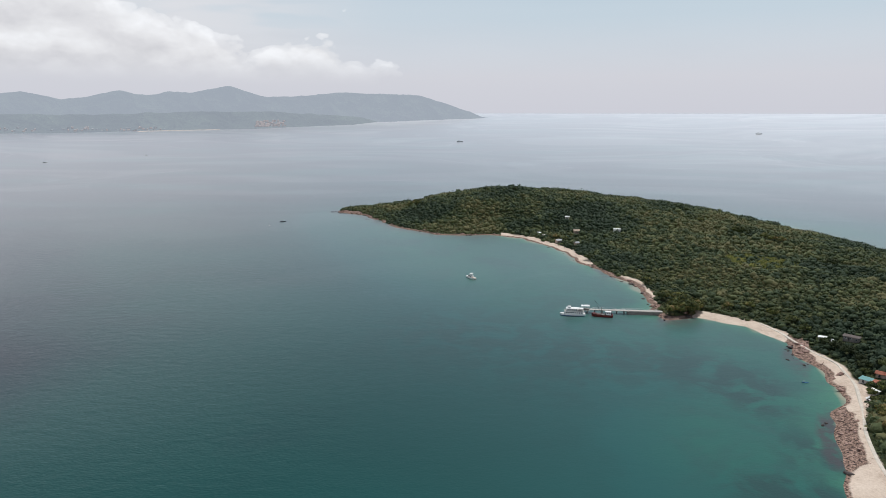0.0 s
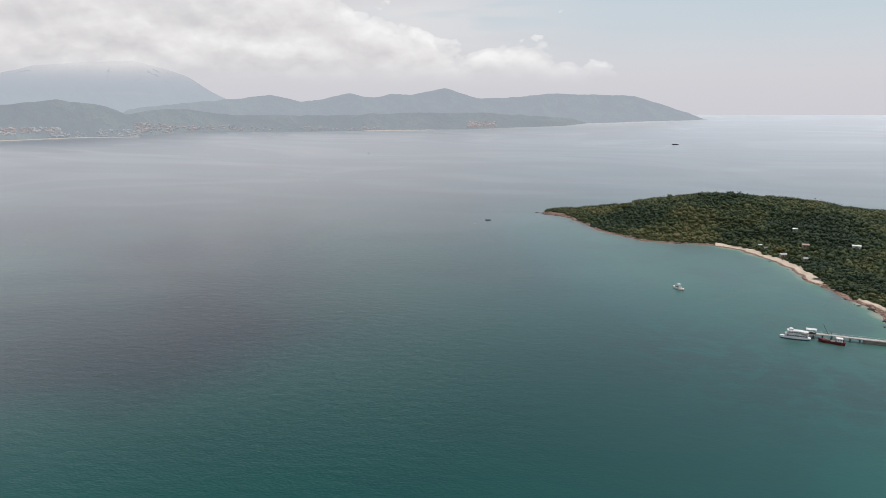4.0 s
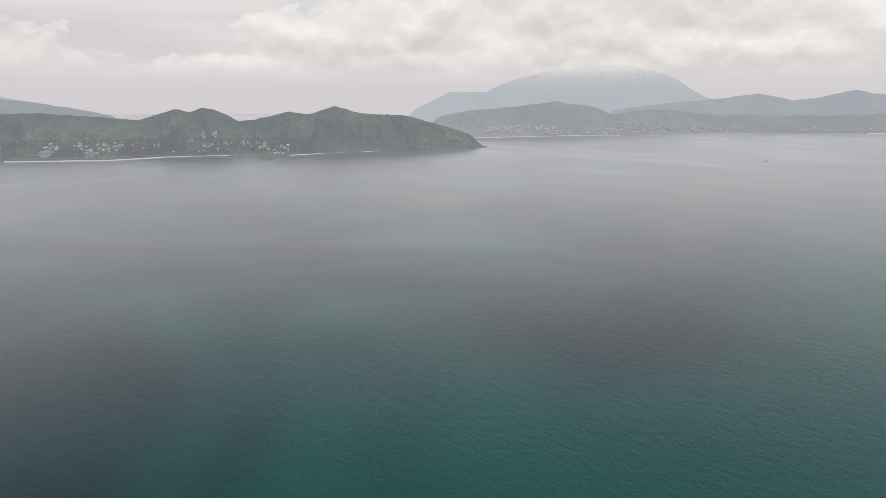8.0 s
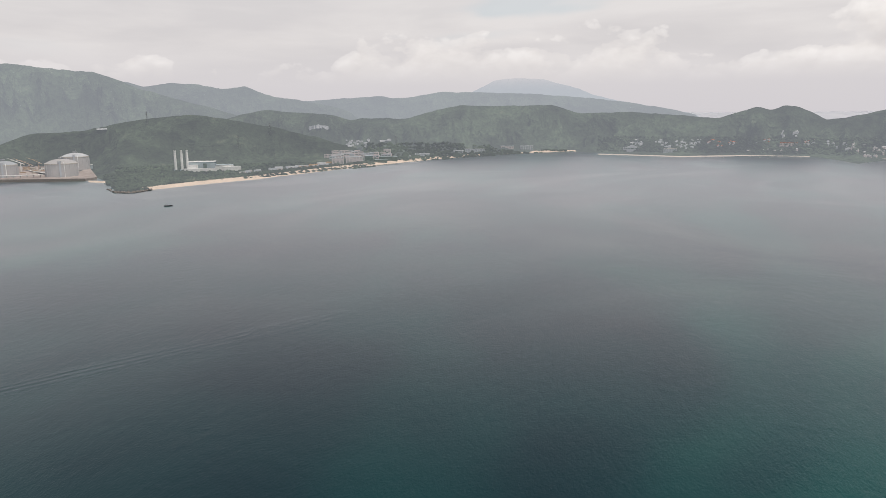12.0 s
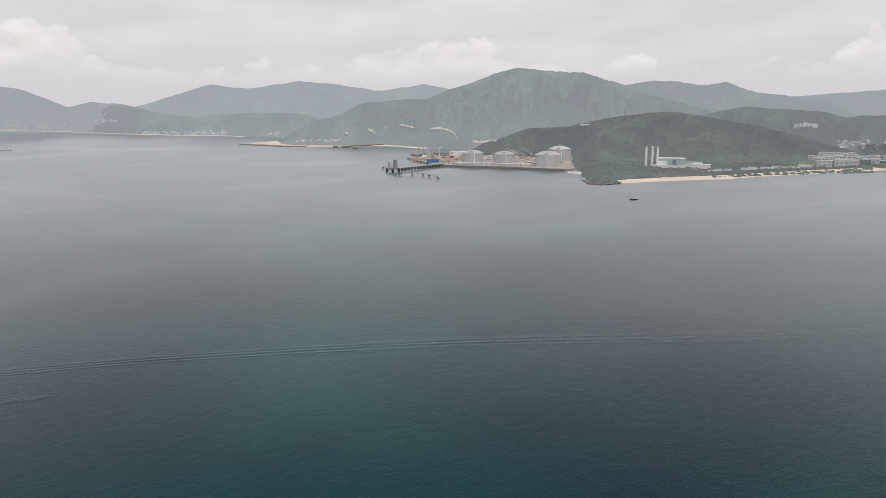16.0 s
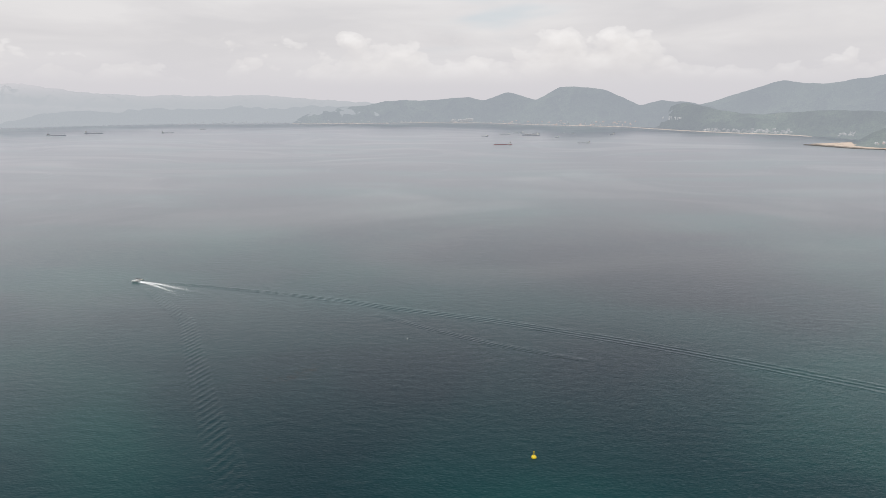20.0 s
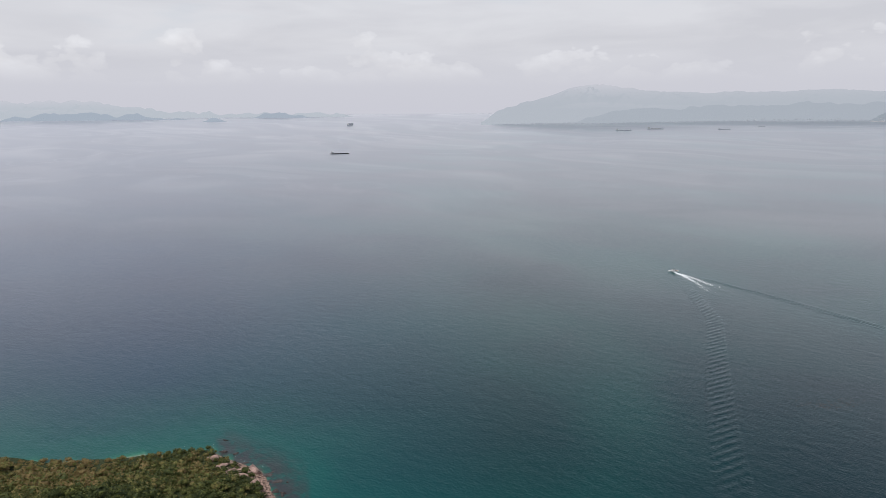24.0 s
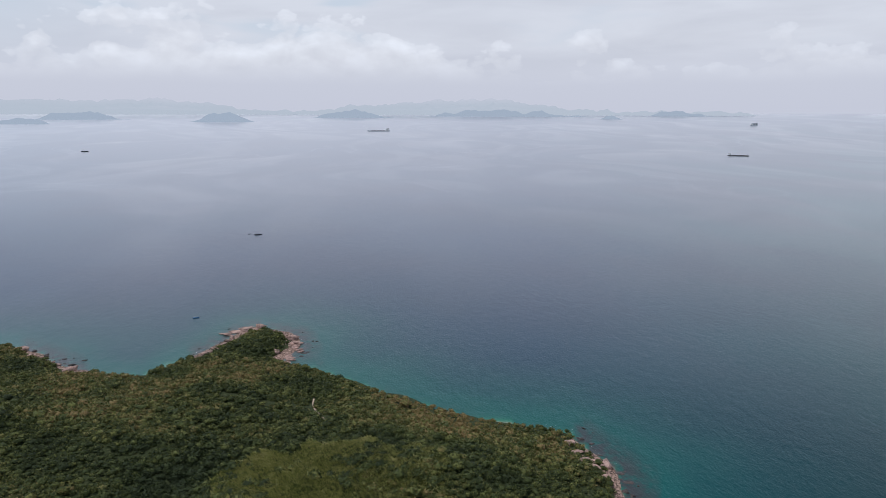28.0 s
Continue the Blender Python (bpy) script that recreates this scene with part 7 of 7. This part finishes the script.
# ---------------------------------------------------------------- resorts behind the long beach
for az, d, w, h, mat, label, fl in (
        (110.05, 2010, 44, 25, M_FARPINK, "tan apartment block behind the beach", 5), (108.7, 2060, 62, 24, M_FARPINK, "broad tan hotel block behind the beach", 5), (107.5, 2080, 28, 27, M_GREENGLASS, "dark green glazed tower behind the beach", 5),
        (106.0, 2120, 84, 20, M_GREENGLASS, "long green glazed hotel", 4), (106.5, 2060, 46, 13, M_GREENGLASS, "low dark green pavilion on the beach", 3), (103.0, 2330, 60, 14, M_FARWHITE, "pale-roofed resort building behind the beach", 3),
        (104.4, 2290, 40, 10, M_FARWHITE, "low white resort building", 2), (100.3, 2470, 80, 18, M_FARGREY, "long grey resort wing", 4), (98.6, 2520, 90, 21, M_FARGREY, "long grey resort hotel", 4), (97.2, 2570, 50, 17, M_FARGREY, "grey resort hotel annex", 4),
        (95.9, 2640, 62, 28, M_FARPINK, "unfinished tan hotel block", 5), (94.3, 2680, 60, 26, M_FARGREY, "grey hotel block at the end of the beach", 5), (101.6, 2420, 30, 9, M_FARWHITE, "low white beach club", 2), (111.4, 1990, 30, 9, M_FARPINK, "low tan building on bare ground", 2)):
    block(az, d + 45, 4, w * 0.8, 18, h * 0.72, mat, label, rnd.uniform(-8, 8), M_FARWHITE if mat != M_GREENGLASS else M_PALE, fl, "building", "resort buildings")
for i in range(64):
    t = rnd.random()
    az = 108.5 - t * 14 if i < 40 else rnd.uniform(111, 118)
    d = along([(118, 1760), (111.8, 1960), (107.2, 2140), (102.6, 2380), (98.3, 2600), (94.2, 2760)], az) + rnd.uniform(0, 60)
    block(az, float(d), 3, rnd.uniform(7, 24), rnd.uniform(7, 13), rnd.uniform(3, 7), rnd.choice((M_FARWHITE, M_FARPINK, M_FARPINK, M_FARGREY)), "low beachside building among trees", rnd.uniform(-15, 15), rnd.choice((M_FARWHITE, M_FARWHITE, M_FARGREY)), 0, "building", "low buildings behind the beach")


for i in range(40):
    az, el = rnd.uniform(105.6, 111.2), rnd.uniform(-3.75, -3.15)
    m = pin(az, el, rnd.uniform(-20, 20))
    if m:
        block(0, 0, 0, rnd.uniform(12, 30), rnd.uniform(9, 14), rnd.uniform(6, 14), rnd.choice((M_FARPINK, M_FARPINK, M_FARGREY)), "pinkish apartment house behind the resorts", roofmat=rnd.choice((M_FARPINK, M_FARGREY, M_FARWHITE)), floors=2, group="houses behind the resorts", m=m)


def hill_house(az, el, w, h, wall, roof, label, group):
    m = pin(az, el, rnd.uniform(-30, 30))
    if m is None:
        return
    e = thing("villa", m, label, "house", group)
    d = w * 0.7
    part("wall", box(w, d, h + 4, 0, 0, -4), wall, e)
    part("chimney", box(0.9, 0.9, 1.6, w * 0.22, d * 0.1, h * 1.3), wall, e)
    bm = bmesh.new()
    bmesh.ops.create_cone(bm, cap_ends=True, segments=4, radius1=w * 0.78, radius2=w * 0.3, depth=h * 0.26, matrix=Matrix.Translation((0, 0, h * 1.13)) @ Matrix.Diagonal((1, d / w, 1, 1)) @ pose(0, 0, 0, 0, 0, 45))
    part("roof", bm, roof, e)
    for i in range(2):
        for j in (-1, 0, 1):
            part("window", box(w * 0.16, 0.3, h * 0.2, j * w * 0.3, -d / 2 - 0.05, h * (0.15 + 0.42 * i)), M_FARGREY, e)


for a0, a1, e0, e1, n, w, wall, roof, label in (
        (80.7, 83.3, -2.9, -2.2, 20, 14, M_FARWHITE, M_FARGREY, "grey-roofed white villa on the wooded slope"), (83.4, 84.1, -2.8, -2.2, 6, 13, M_FARWHITE, M_FARGREY, "white villa on the wooded slope"),
        (84.8, 85.7, -2.6, -2.2, 5, 14, M_FARWHITE, M_FARWHITE, "white villa above the shore"), (78.1, 80.1, -2.7, -2.2, 10, 13, M_FARWHITE, M_ROOFRED, "red-roofed villa on the wooded slope"),
        (75.8, 76.8, -2.33, -2.1, 4, 13, M_FARWHITE, M_ROOFRED, "red-roofed house above the shore"), (72.8, 73.5, -2.38, -2.15, 4, 13, M_FARWHITE, M_ROOFRED, "red-roofed house on the headland"),
        (74.0, 75.0, -1.9, -1.45, 5, 11, M_FARWHITE, M_FARWHITE, "white house high on the slope"), (70.3, 72.0, -2.8, -2.2, 7, 13, M_FARGREY, M_FARGREY, "grey house among the trees of the headland"),
        (68.3, 70.4, -3.2, -2.3, 14, 13, M_FARPINK, M_FARWHITE, "pale house among the trees of the headland"), (85.1, 86.1, -2.55, -2.3, 5, 13, M_FARWHITE, M_FARWHITE, "white house above the curved hotel"),
        (73.8, 77.5, -3.0, -2.8, 5, 12, M_FARPINK, M_FARWHITE, "low pale house near the shore")):
    for i in range(int(n * 1.5)):
        hill_house(rnd.uniform(a0, a1), rnd.uniform(e0, e1), w * rnd.uniform(0.5, 0.9), rnd.uniform(4.5, 6.5), wall, roof, label, "villas on the headland")
m = pin(74.5, -2.42)
block(0, 0, 0, 56, 14, 8, M_FARPINK, "long red-roofed hotel on the headland", m=m, roofmat=M_ROOFRED, floors=3, category="hotel")
m = pin(82.9, -3.1)
block(0, 0, 0, 46, 14, 14, M_FARGREY, "terraced pale hotel at the shore", m=m, floors=4, category="hotel")
m = pin(85.8, -3.0)
e = thing("curved_hotel", m, "grey curved hotel with striped facade at the shore", "hotel")
for i in range(7):
    a = radians(-60 + i * 20)
    part("wing", box(16, 14, 24 - abs(i - 3) * 3, 30 * math.sin(a), 26 - 30 * math.cos(a), -4), M_FARGREY, e)
    part("window", box(12, 0.5, 2.5, 30 * math.sin(a), 26 - 30 * math.cos(a) - 7.2, 8), M_GREENGLASS, e)


# ---------------------------------------------------------------- towns far along the shores
def town(name, a0, a1, e0, e1, n, size, mats, label, seed, tall=1.0):
    """Many small far buildings on the land, joined by colour."""
    r = random.Random(seed)
    for k, mat in enumerate(mats):
        me = bpy.data.meshes.new(name)
        V, F = [], []
        for i in range(n // len(mats)):
            hit, sc = on_hill(r.uniform(a0, a1), r.uniform(e0, e1))
            if hit is None:
                continue
            w, d, h = size * r.uniform(0.6, 1.7) * sc, size * 0.7 * sc, size * r.uniform(0.4, 0.9) * tall * sc
            m = Matrix.Translation(hit - Vector((0, 0, h * 0.3))) @ pose(0, 0, 0, 0, 0, (a0 + a1) / 2 + r.uniform(-25, 25))
            c = len(V)
            for z in (0, h * 1.3):
                V += [m @ Vector((x * w / 2, y * d / 2, z)) for x, y in ((-1, -1), (1, -1), (1, 1), (-1, 1))]
            V += [m @ Vector((-w / 2, 0, h * 1.55)), m @ Vector((w / 2, 0, h * 1.55))]
            F += [(c, c + 1, c + 5, c + 4), (c + 1, c + 2, c + 6, c + 9, c + 5), (c + 2, c + 3, c + 7, c + 6), (c + 3, c, c + 4, c + 8, c + 7), (c + 4, c + 5, c + 9, c + 8), (c + 6, c + 7, c + 8, c + 9)]
        me.from_pydata(V, [], F)
        me.materials.append(mat)
        tagged(new(name, me), label, "town", kind="stuff")


town("terrace_town", 49.2, 52.1, -1.55, -1.1, 90, 15, (M_FARPINK, M_FARWHITE), "pinkish terraces of houses on the far slope", 1)
town("terrace_town", 46.4, 48.9, -1.4, -1.1, 60, 14, (M_FARPINK, M_FARWHITE), "pale terraces of houses on the far slope", 2)
town("shore_town", 44.8, 47.2, -1.9, -1.4, 44, 14, (M_FARGREY, M_FARWHITE), "low grey town by the far shore", 3)
town("shore_town", 41.0, 44.0, -1.8, -1.25, 70, 13, (M_FARWHITE, M_FARGREY), "white town on a far wooded point", 4)
town("hill_town", 38.9, 41.4, -1.45, -0.8, 70, 17, (M_FARPINK, M_FARGREY), "pinkish town above the far shore", 5)
town("hill_town", 34.0, 38.9, -1.3, -1.0, 60, 16, (M_FARPINK, M_FARGREY), "hazy pale town along the far shore", 6)
town("shore_town", 22.0, 34.0, -1.35, -1.1, 70, 14, (M_FARGREY, M_FARPINK), "scattered pale houses along the far shore", 7)
town("hill_town", 12.9, 15.2, -1.1, -0.65, 70, 19, (M_FARPINK, M_FARPINK), "pinkish terraced resort on the far slope", 8)
town("white_blocks", 164.6, 166.1, -0.55, -0.3, 14, 15, (M_FARWHITE,), "white apartment blocks on the far hillside", 9)
town("shore_town", 160.9, 162.9, -1.47, -1.25, 26, 14, (M_FARWHITE, M_FARGREY), "white apartment blocks at the far beach", 10)
town("shore_town", 156.8, 160.9, -1.55, -1.3, 50, 13, (M_FARWHITE, M_FARGREY), "low pale town at the far beach", 11)
town("port_sheds", 181.4, 182.9, -0.66, -0.5, 12, 80, (M_FARWHITE,), "long white port sheds at the far shore", 12, 0.4)
town("shore_town", 168, 180, -0.98, -0.6, 90, 17, (M_FARPINK, M_FARGREY), "hazy pale town along the far shore", 13, 0.7)
town("shore_town", 185, 204, -0.72, -0.55, 110, 13, (M_FARWHITE, M_FARGREY), "faint pale town along the hazy shore", 14, 0.8)
town("shore_town", 152.7, 153.7, -1.7, -1.45, 14, 9, (M_FARWHITE,), "pale buildings behind the reclaimed land", 15)
town("site_sheds", 147.8, 151.5, -2.25, -2.05, 30, 7, (M_FARWHITE, M_FARPINK), "low sheds on the reclaimed land", 16)
town("quarry_works", 107.3, 109.3, -2.7, -2.1, 22, 9, (M_FARWHITE, M_FARGREY), "white sheds in the valley behind the resorts", 17, 0.6)
town("white_sheds", 105.6, 106.5, -2.3, -2.1, 5, 9, (M_FARWHITE,), "white shed on the wooded slope", 18, 0.6)


def scar(points, width, mat, label, name="road"):
    """A road cut or bare patch laid on the far hillside."""
    verts, faces = [], []
    for i in range(len(points) - 1):
        for s in range(8):
            f = s / 8
            az = points[i][0] + (points[i + 1][0] - points[i][0]) * f
            el = points[i][1] + (points[i + 1][1] - points[i][1]) * f
            hit, k = on_hill(az, el)
            if hit is None:
                continue
            back = toward(az, 0)
            w = width * k * (0.7 + 0.6 * abs(noise.noise(Vector((az * 5, el * 7, 1)))))
            verts += [hit + Vector((0, 0, -w * 0.5)) - back * 22, hit + Vector((0, 0, w * 0.5)) - back * 18, hit + Vector((0, 0, w * 0.4)) + back * 12, hit + Vector((0, 0, -w)) + back * 12]
    n = len(verts) // 4
    for i in range(n - 1):
        a, b = i * 4, i * 4 + 4
        faces += [(a + j, a + (j + 1) % 4, b + (j + 1) % 4, b + j) for j in range(4)]
    if faces:
        tagged(mesh_ob(name, verts, faces, mat), label, "road", kind="structure")


scar([(140.4, -1.22), (139.6, -1.17), (139.0, -1.3), (138.5, -1.5), (138.25, -1.8), (138.0, -2.15)], 9, M_FARSAND, "pale road cut on the wooded hillside", "road_cut")
scar([(142.9, -0.87), (142.4, -0.97), (141.9, -1.08), (141.6, -1.14)], 10, M_FARSAND, "pale bare slip on the hillside", "bare_slip")
scar([(145.5, -1.22), (145.2, -1.35), (144.9, -1.58)], 13, M_FARSAND, "pale bare slip above the bay", "bare_slip")
scar([(147.5, -1.45), (147.1, -1.58)], 8, M_FARSAND, "small pale slip above the bay", "bare_slip")
scar([(136.8, -2.3), (135.8, -2.33), (134.7, -2.2)], 8, M_FARSAND, "pale road at the foot of the great hill", "road_foot")
scar([(112.3, -1.1), (111.5, -0.95), (110.6, -1.1)], 16, M_FARGREY, "pale grey quarry terraces in the hills", "quarry")
scar([(128.0, -0.98), (127.2, -0.95)], 5, M_FARWHITE, "white roof of a tunnel works on the hill", "tunnel_works")
scar([(113.2, -4.35), (111.8, -4.15), (110.4, -3.95)], 16, M_EARTH, "bare orange earth behind the beach", "bare_earth")
scar([(144.1, -0.95), (143.9, -1.25)], 14, M_FARPINK, "pinkish landslip on the hillside", "landslip")


# ---------------------------------------------------------------- woods on the nearer far slopes
def far_woods(name, a0, a1, e0, e1, n, size, km, label, seed, limit=2640):
    """Tree crowns over a far slope, joined."""
    r = np.random.RandomState(seed)
    kinds = [lump(1, 700 + i, 0.8, 0.4) for i in range(6)]
    P, Z, S = [], [], []
    for _ in range(n):
        hit, k = on_hill(r.uniform(a0, a1), r.uniform(e0, e1))
        if hit is None or hit.z < 1.0 or true_distance(hit.xy.length) > limit:
            continue
        s = size * k * (0.6 + 0.9 * r.rand())
        P.append((hit.x, hit.y))
        Z.append(hit.z + s * 0.2)
        S.append(s)
    V, F = scatter(kinds, np.array(P), np.array(Z), np.array(S), r)
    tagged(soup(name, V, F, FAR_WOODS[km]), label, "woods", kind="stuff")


# crowns that emit the same put-in haze as the hills
FAR_WOODS = {2.0: hill_material("hazed_near_woods", 2.0, 1.0, (0.050, 0.070, 0.040)), 3.0: hill_material("headland_woods", 3.0, 1.0, (0.055, 0.075, 0.044))}
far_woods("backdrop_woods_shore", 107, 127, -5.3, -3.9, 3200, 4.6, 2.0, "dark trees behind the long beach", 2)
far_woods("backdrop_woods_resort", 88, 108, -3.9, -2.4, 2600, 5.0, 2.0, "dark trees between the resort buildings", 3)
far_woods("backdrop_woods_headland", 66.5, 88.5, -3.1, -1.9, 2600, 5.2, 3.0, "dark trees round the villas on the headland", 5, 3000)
far_woods("backdrop_woods_point", 121.5, 127.8, -5.7, -4.4, 700, 4.4, 2.0, "green scrub on the knoll at the end of the beach", 4)


def shore_row(name, n, label, seed):
    """Trees in a ragged row along the back of the long beach."""
    r = np.random.RandomState(seed)
    kinds = [lump(1, 900 + i, 0.85, 0.4) for i in range(6)]
    az = r.uniform(91, 124.5, n)
    back = [(125.4, 1514), (121.3, 1608), (116.6, 1712), (111.8, 1892), (107.2, 2078), (102.6, 2306), (98.3, 2532), (94.2, 2706)]
    d = np.array([along(back, a) for a in az]) + 16 + 90 * r.rand(n) ** 1.3
    size = 2.2 + 3.0 * r.rand(n) ** 2
    at = np.array([far(a, dd, 3.0 + s * 0.5) for a, dd, s in zip(az, d, size)])
    size = size * np.array([drawn(dd) / dd for dd in d])
    keep = lattice(at, 55, 14) > 0.3
    V, F = scatter(kinds, at[keep, :2], at[keep, 2], size[keep], r)
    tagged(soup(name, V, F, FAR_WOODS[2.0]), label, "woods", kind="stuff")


def terminal_trees():
    """A ragged line of trees behind the terminal ground and on its bank."""
    r = np.random.RandomState(23)
    kinds = [lump(1, 950 + i, 0.85, 0.4) for i in range(6)]
    az = r.uniform(129.0, 141.6, 620)
    d = np.array([along([(128.8, 2235), (134, 2400), (139.5, 2470), (141.8, 2330)], a) for a in az]) + r.uniform(-34, 26, 620)
    size = 2.6 + 3.6 * r.rand(620) ** 2
    at = np.array([far(a, dd, 5.0 + s * 0.5) for a, dd, s in zip(az, d, size)])
    size = size * np.array([drawn(dd) / dd for dd in d])
    V, F = scatter(kinds, at[:, :2], at[:, 2], size, r)
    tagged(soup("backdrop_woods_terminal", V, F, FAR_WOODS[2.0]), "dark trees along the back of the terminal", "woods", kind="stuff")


terminal_trees()
shore_row("backdrop_woods_beach", 2200, "dark casuarina trees along the back of the beach", 15)


def build_point_rocks():
    """Dark boulders at the foot of the knoll."""
    r = np.random.RandomState(6)
    kinds = [lump(1, 800 + i, 0.7, 0.6, -0.5) for i in range(5)]
    az = r.uniform(124.6, 127.7, 120)
    d = np.array([along([(127.7, 1560), (127.2, 1484), (126.0, 1466), (124.6, 1508)], a) for a in az]) + r.uniform(-8, 10, 120)
    P = np.stack([-np.sin(np.radians(az)) * d, np.cos(np.radians(az)) * d], 1)
    V, F = scatter(kinds, P, np.full(120, 1.0), 1.2 + 2.6 * r.rand(120) ** 2, r)
    tagged(soup("rocks_point", V, F, M_DARKCONC), "dark weathered rocks at the foot of the knoll", "rocks", kind="stuff")


build_point_rocks()
boats = random.Random(8)
for az, d in ((80.2, 2440), (79.0, 2470), (76.4, 2500), (75.8, 2480), (73.6, 2540), (71.2, 2380), (67.2, 2500), (47.5, 4400), (45.6, 4600)):
    small_boat(spot(az, d, 0, boats.uniform(0, 360), 1.3), "small pale boat moored off the far shore", M_WHITE)
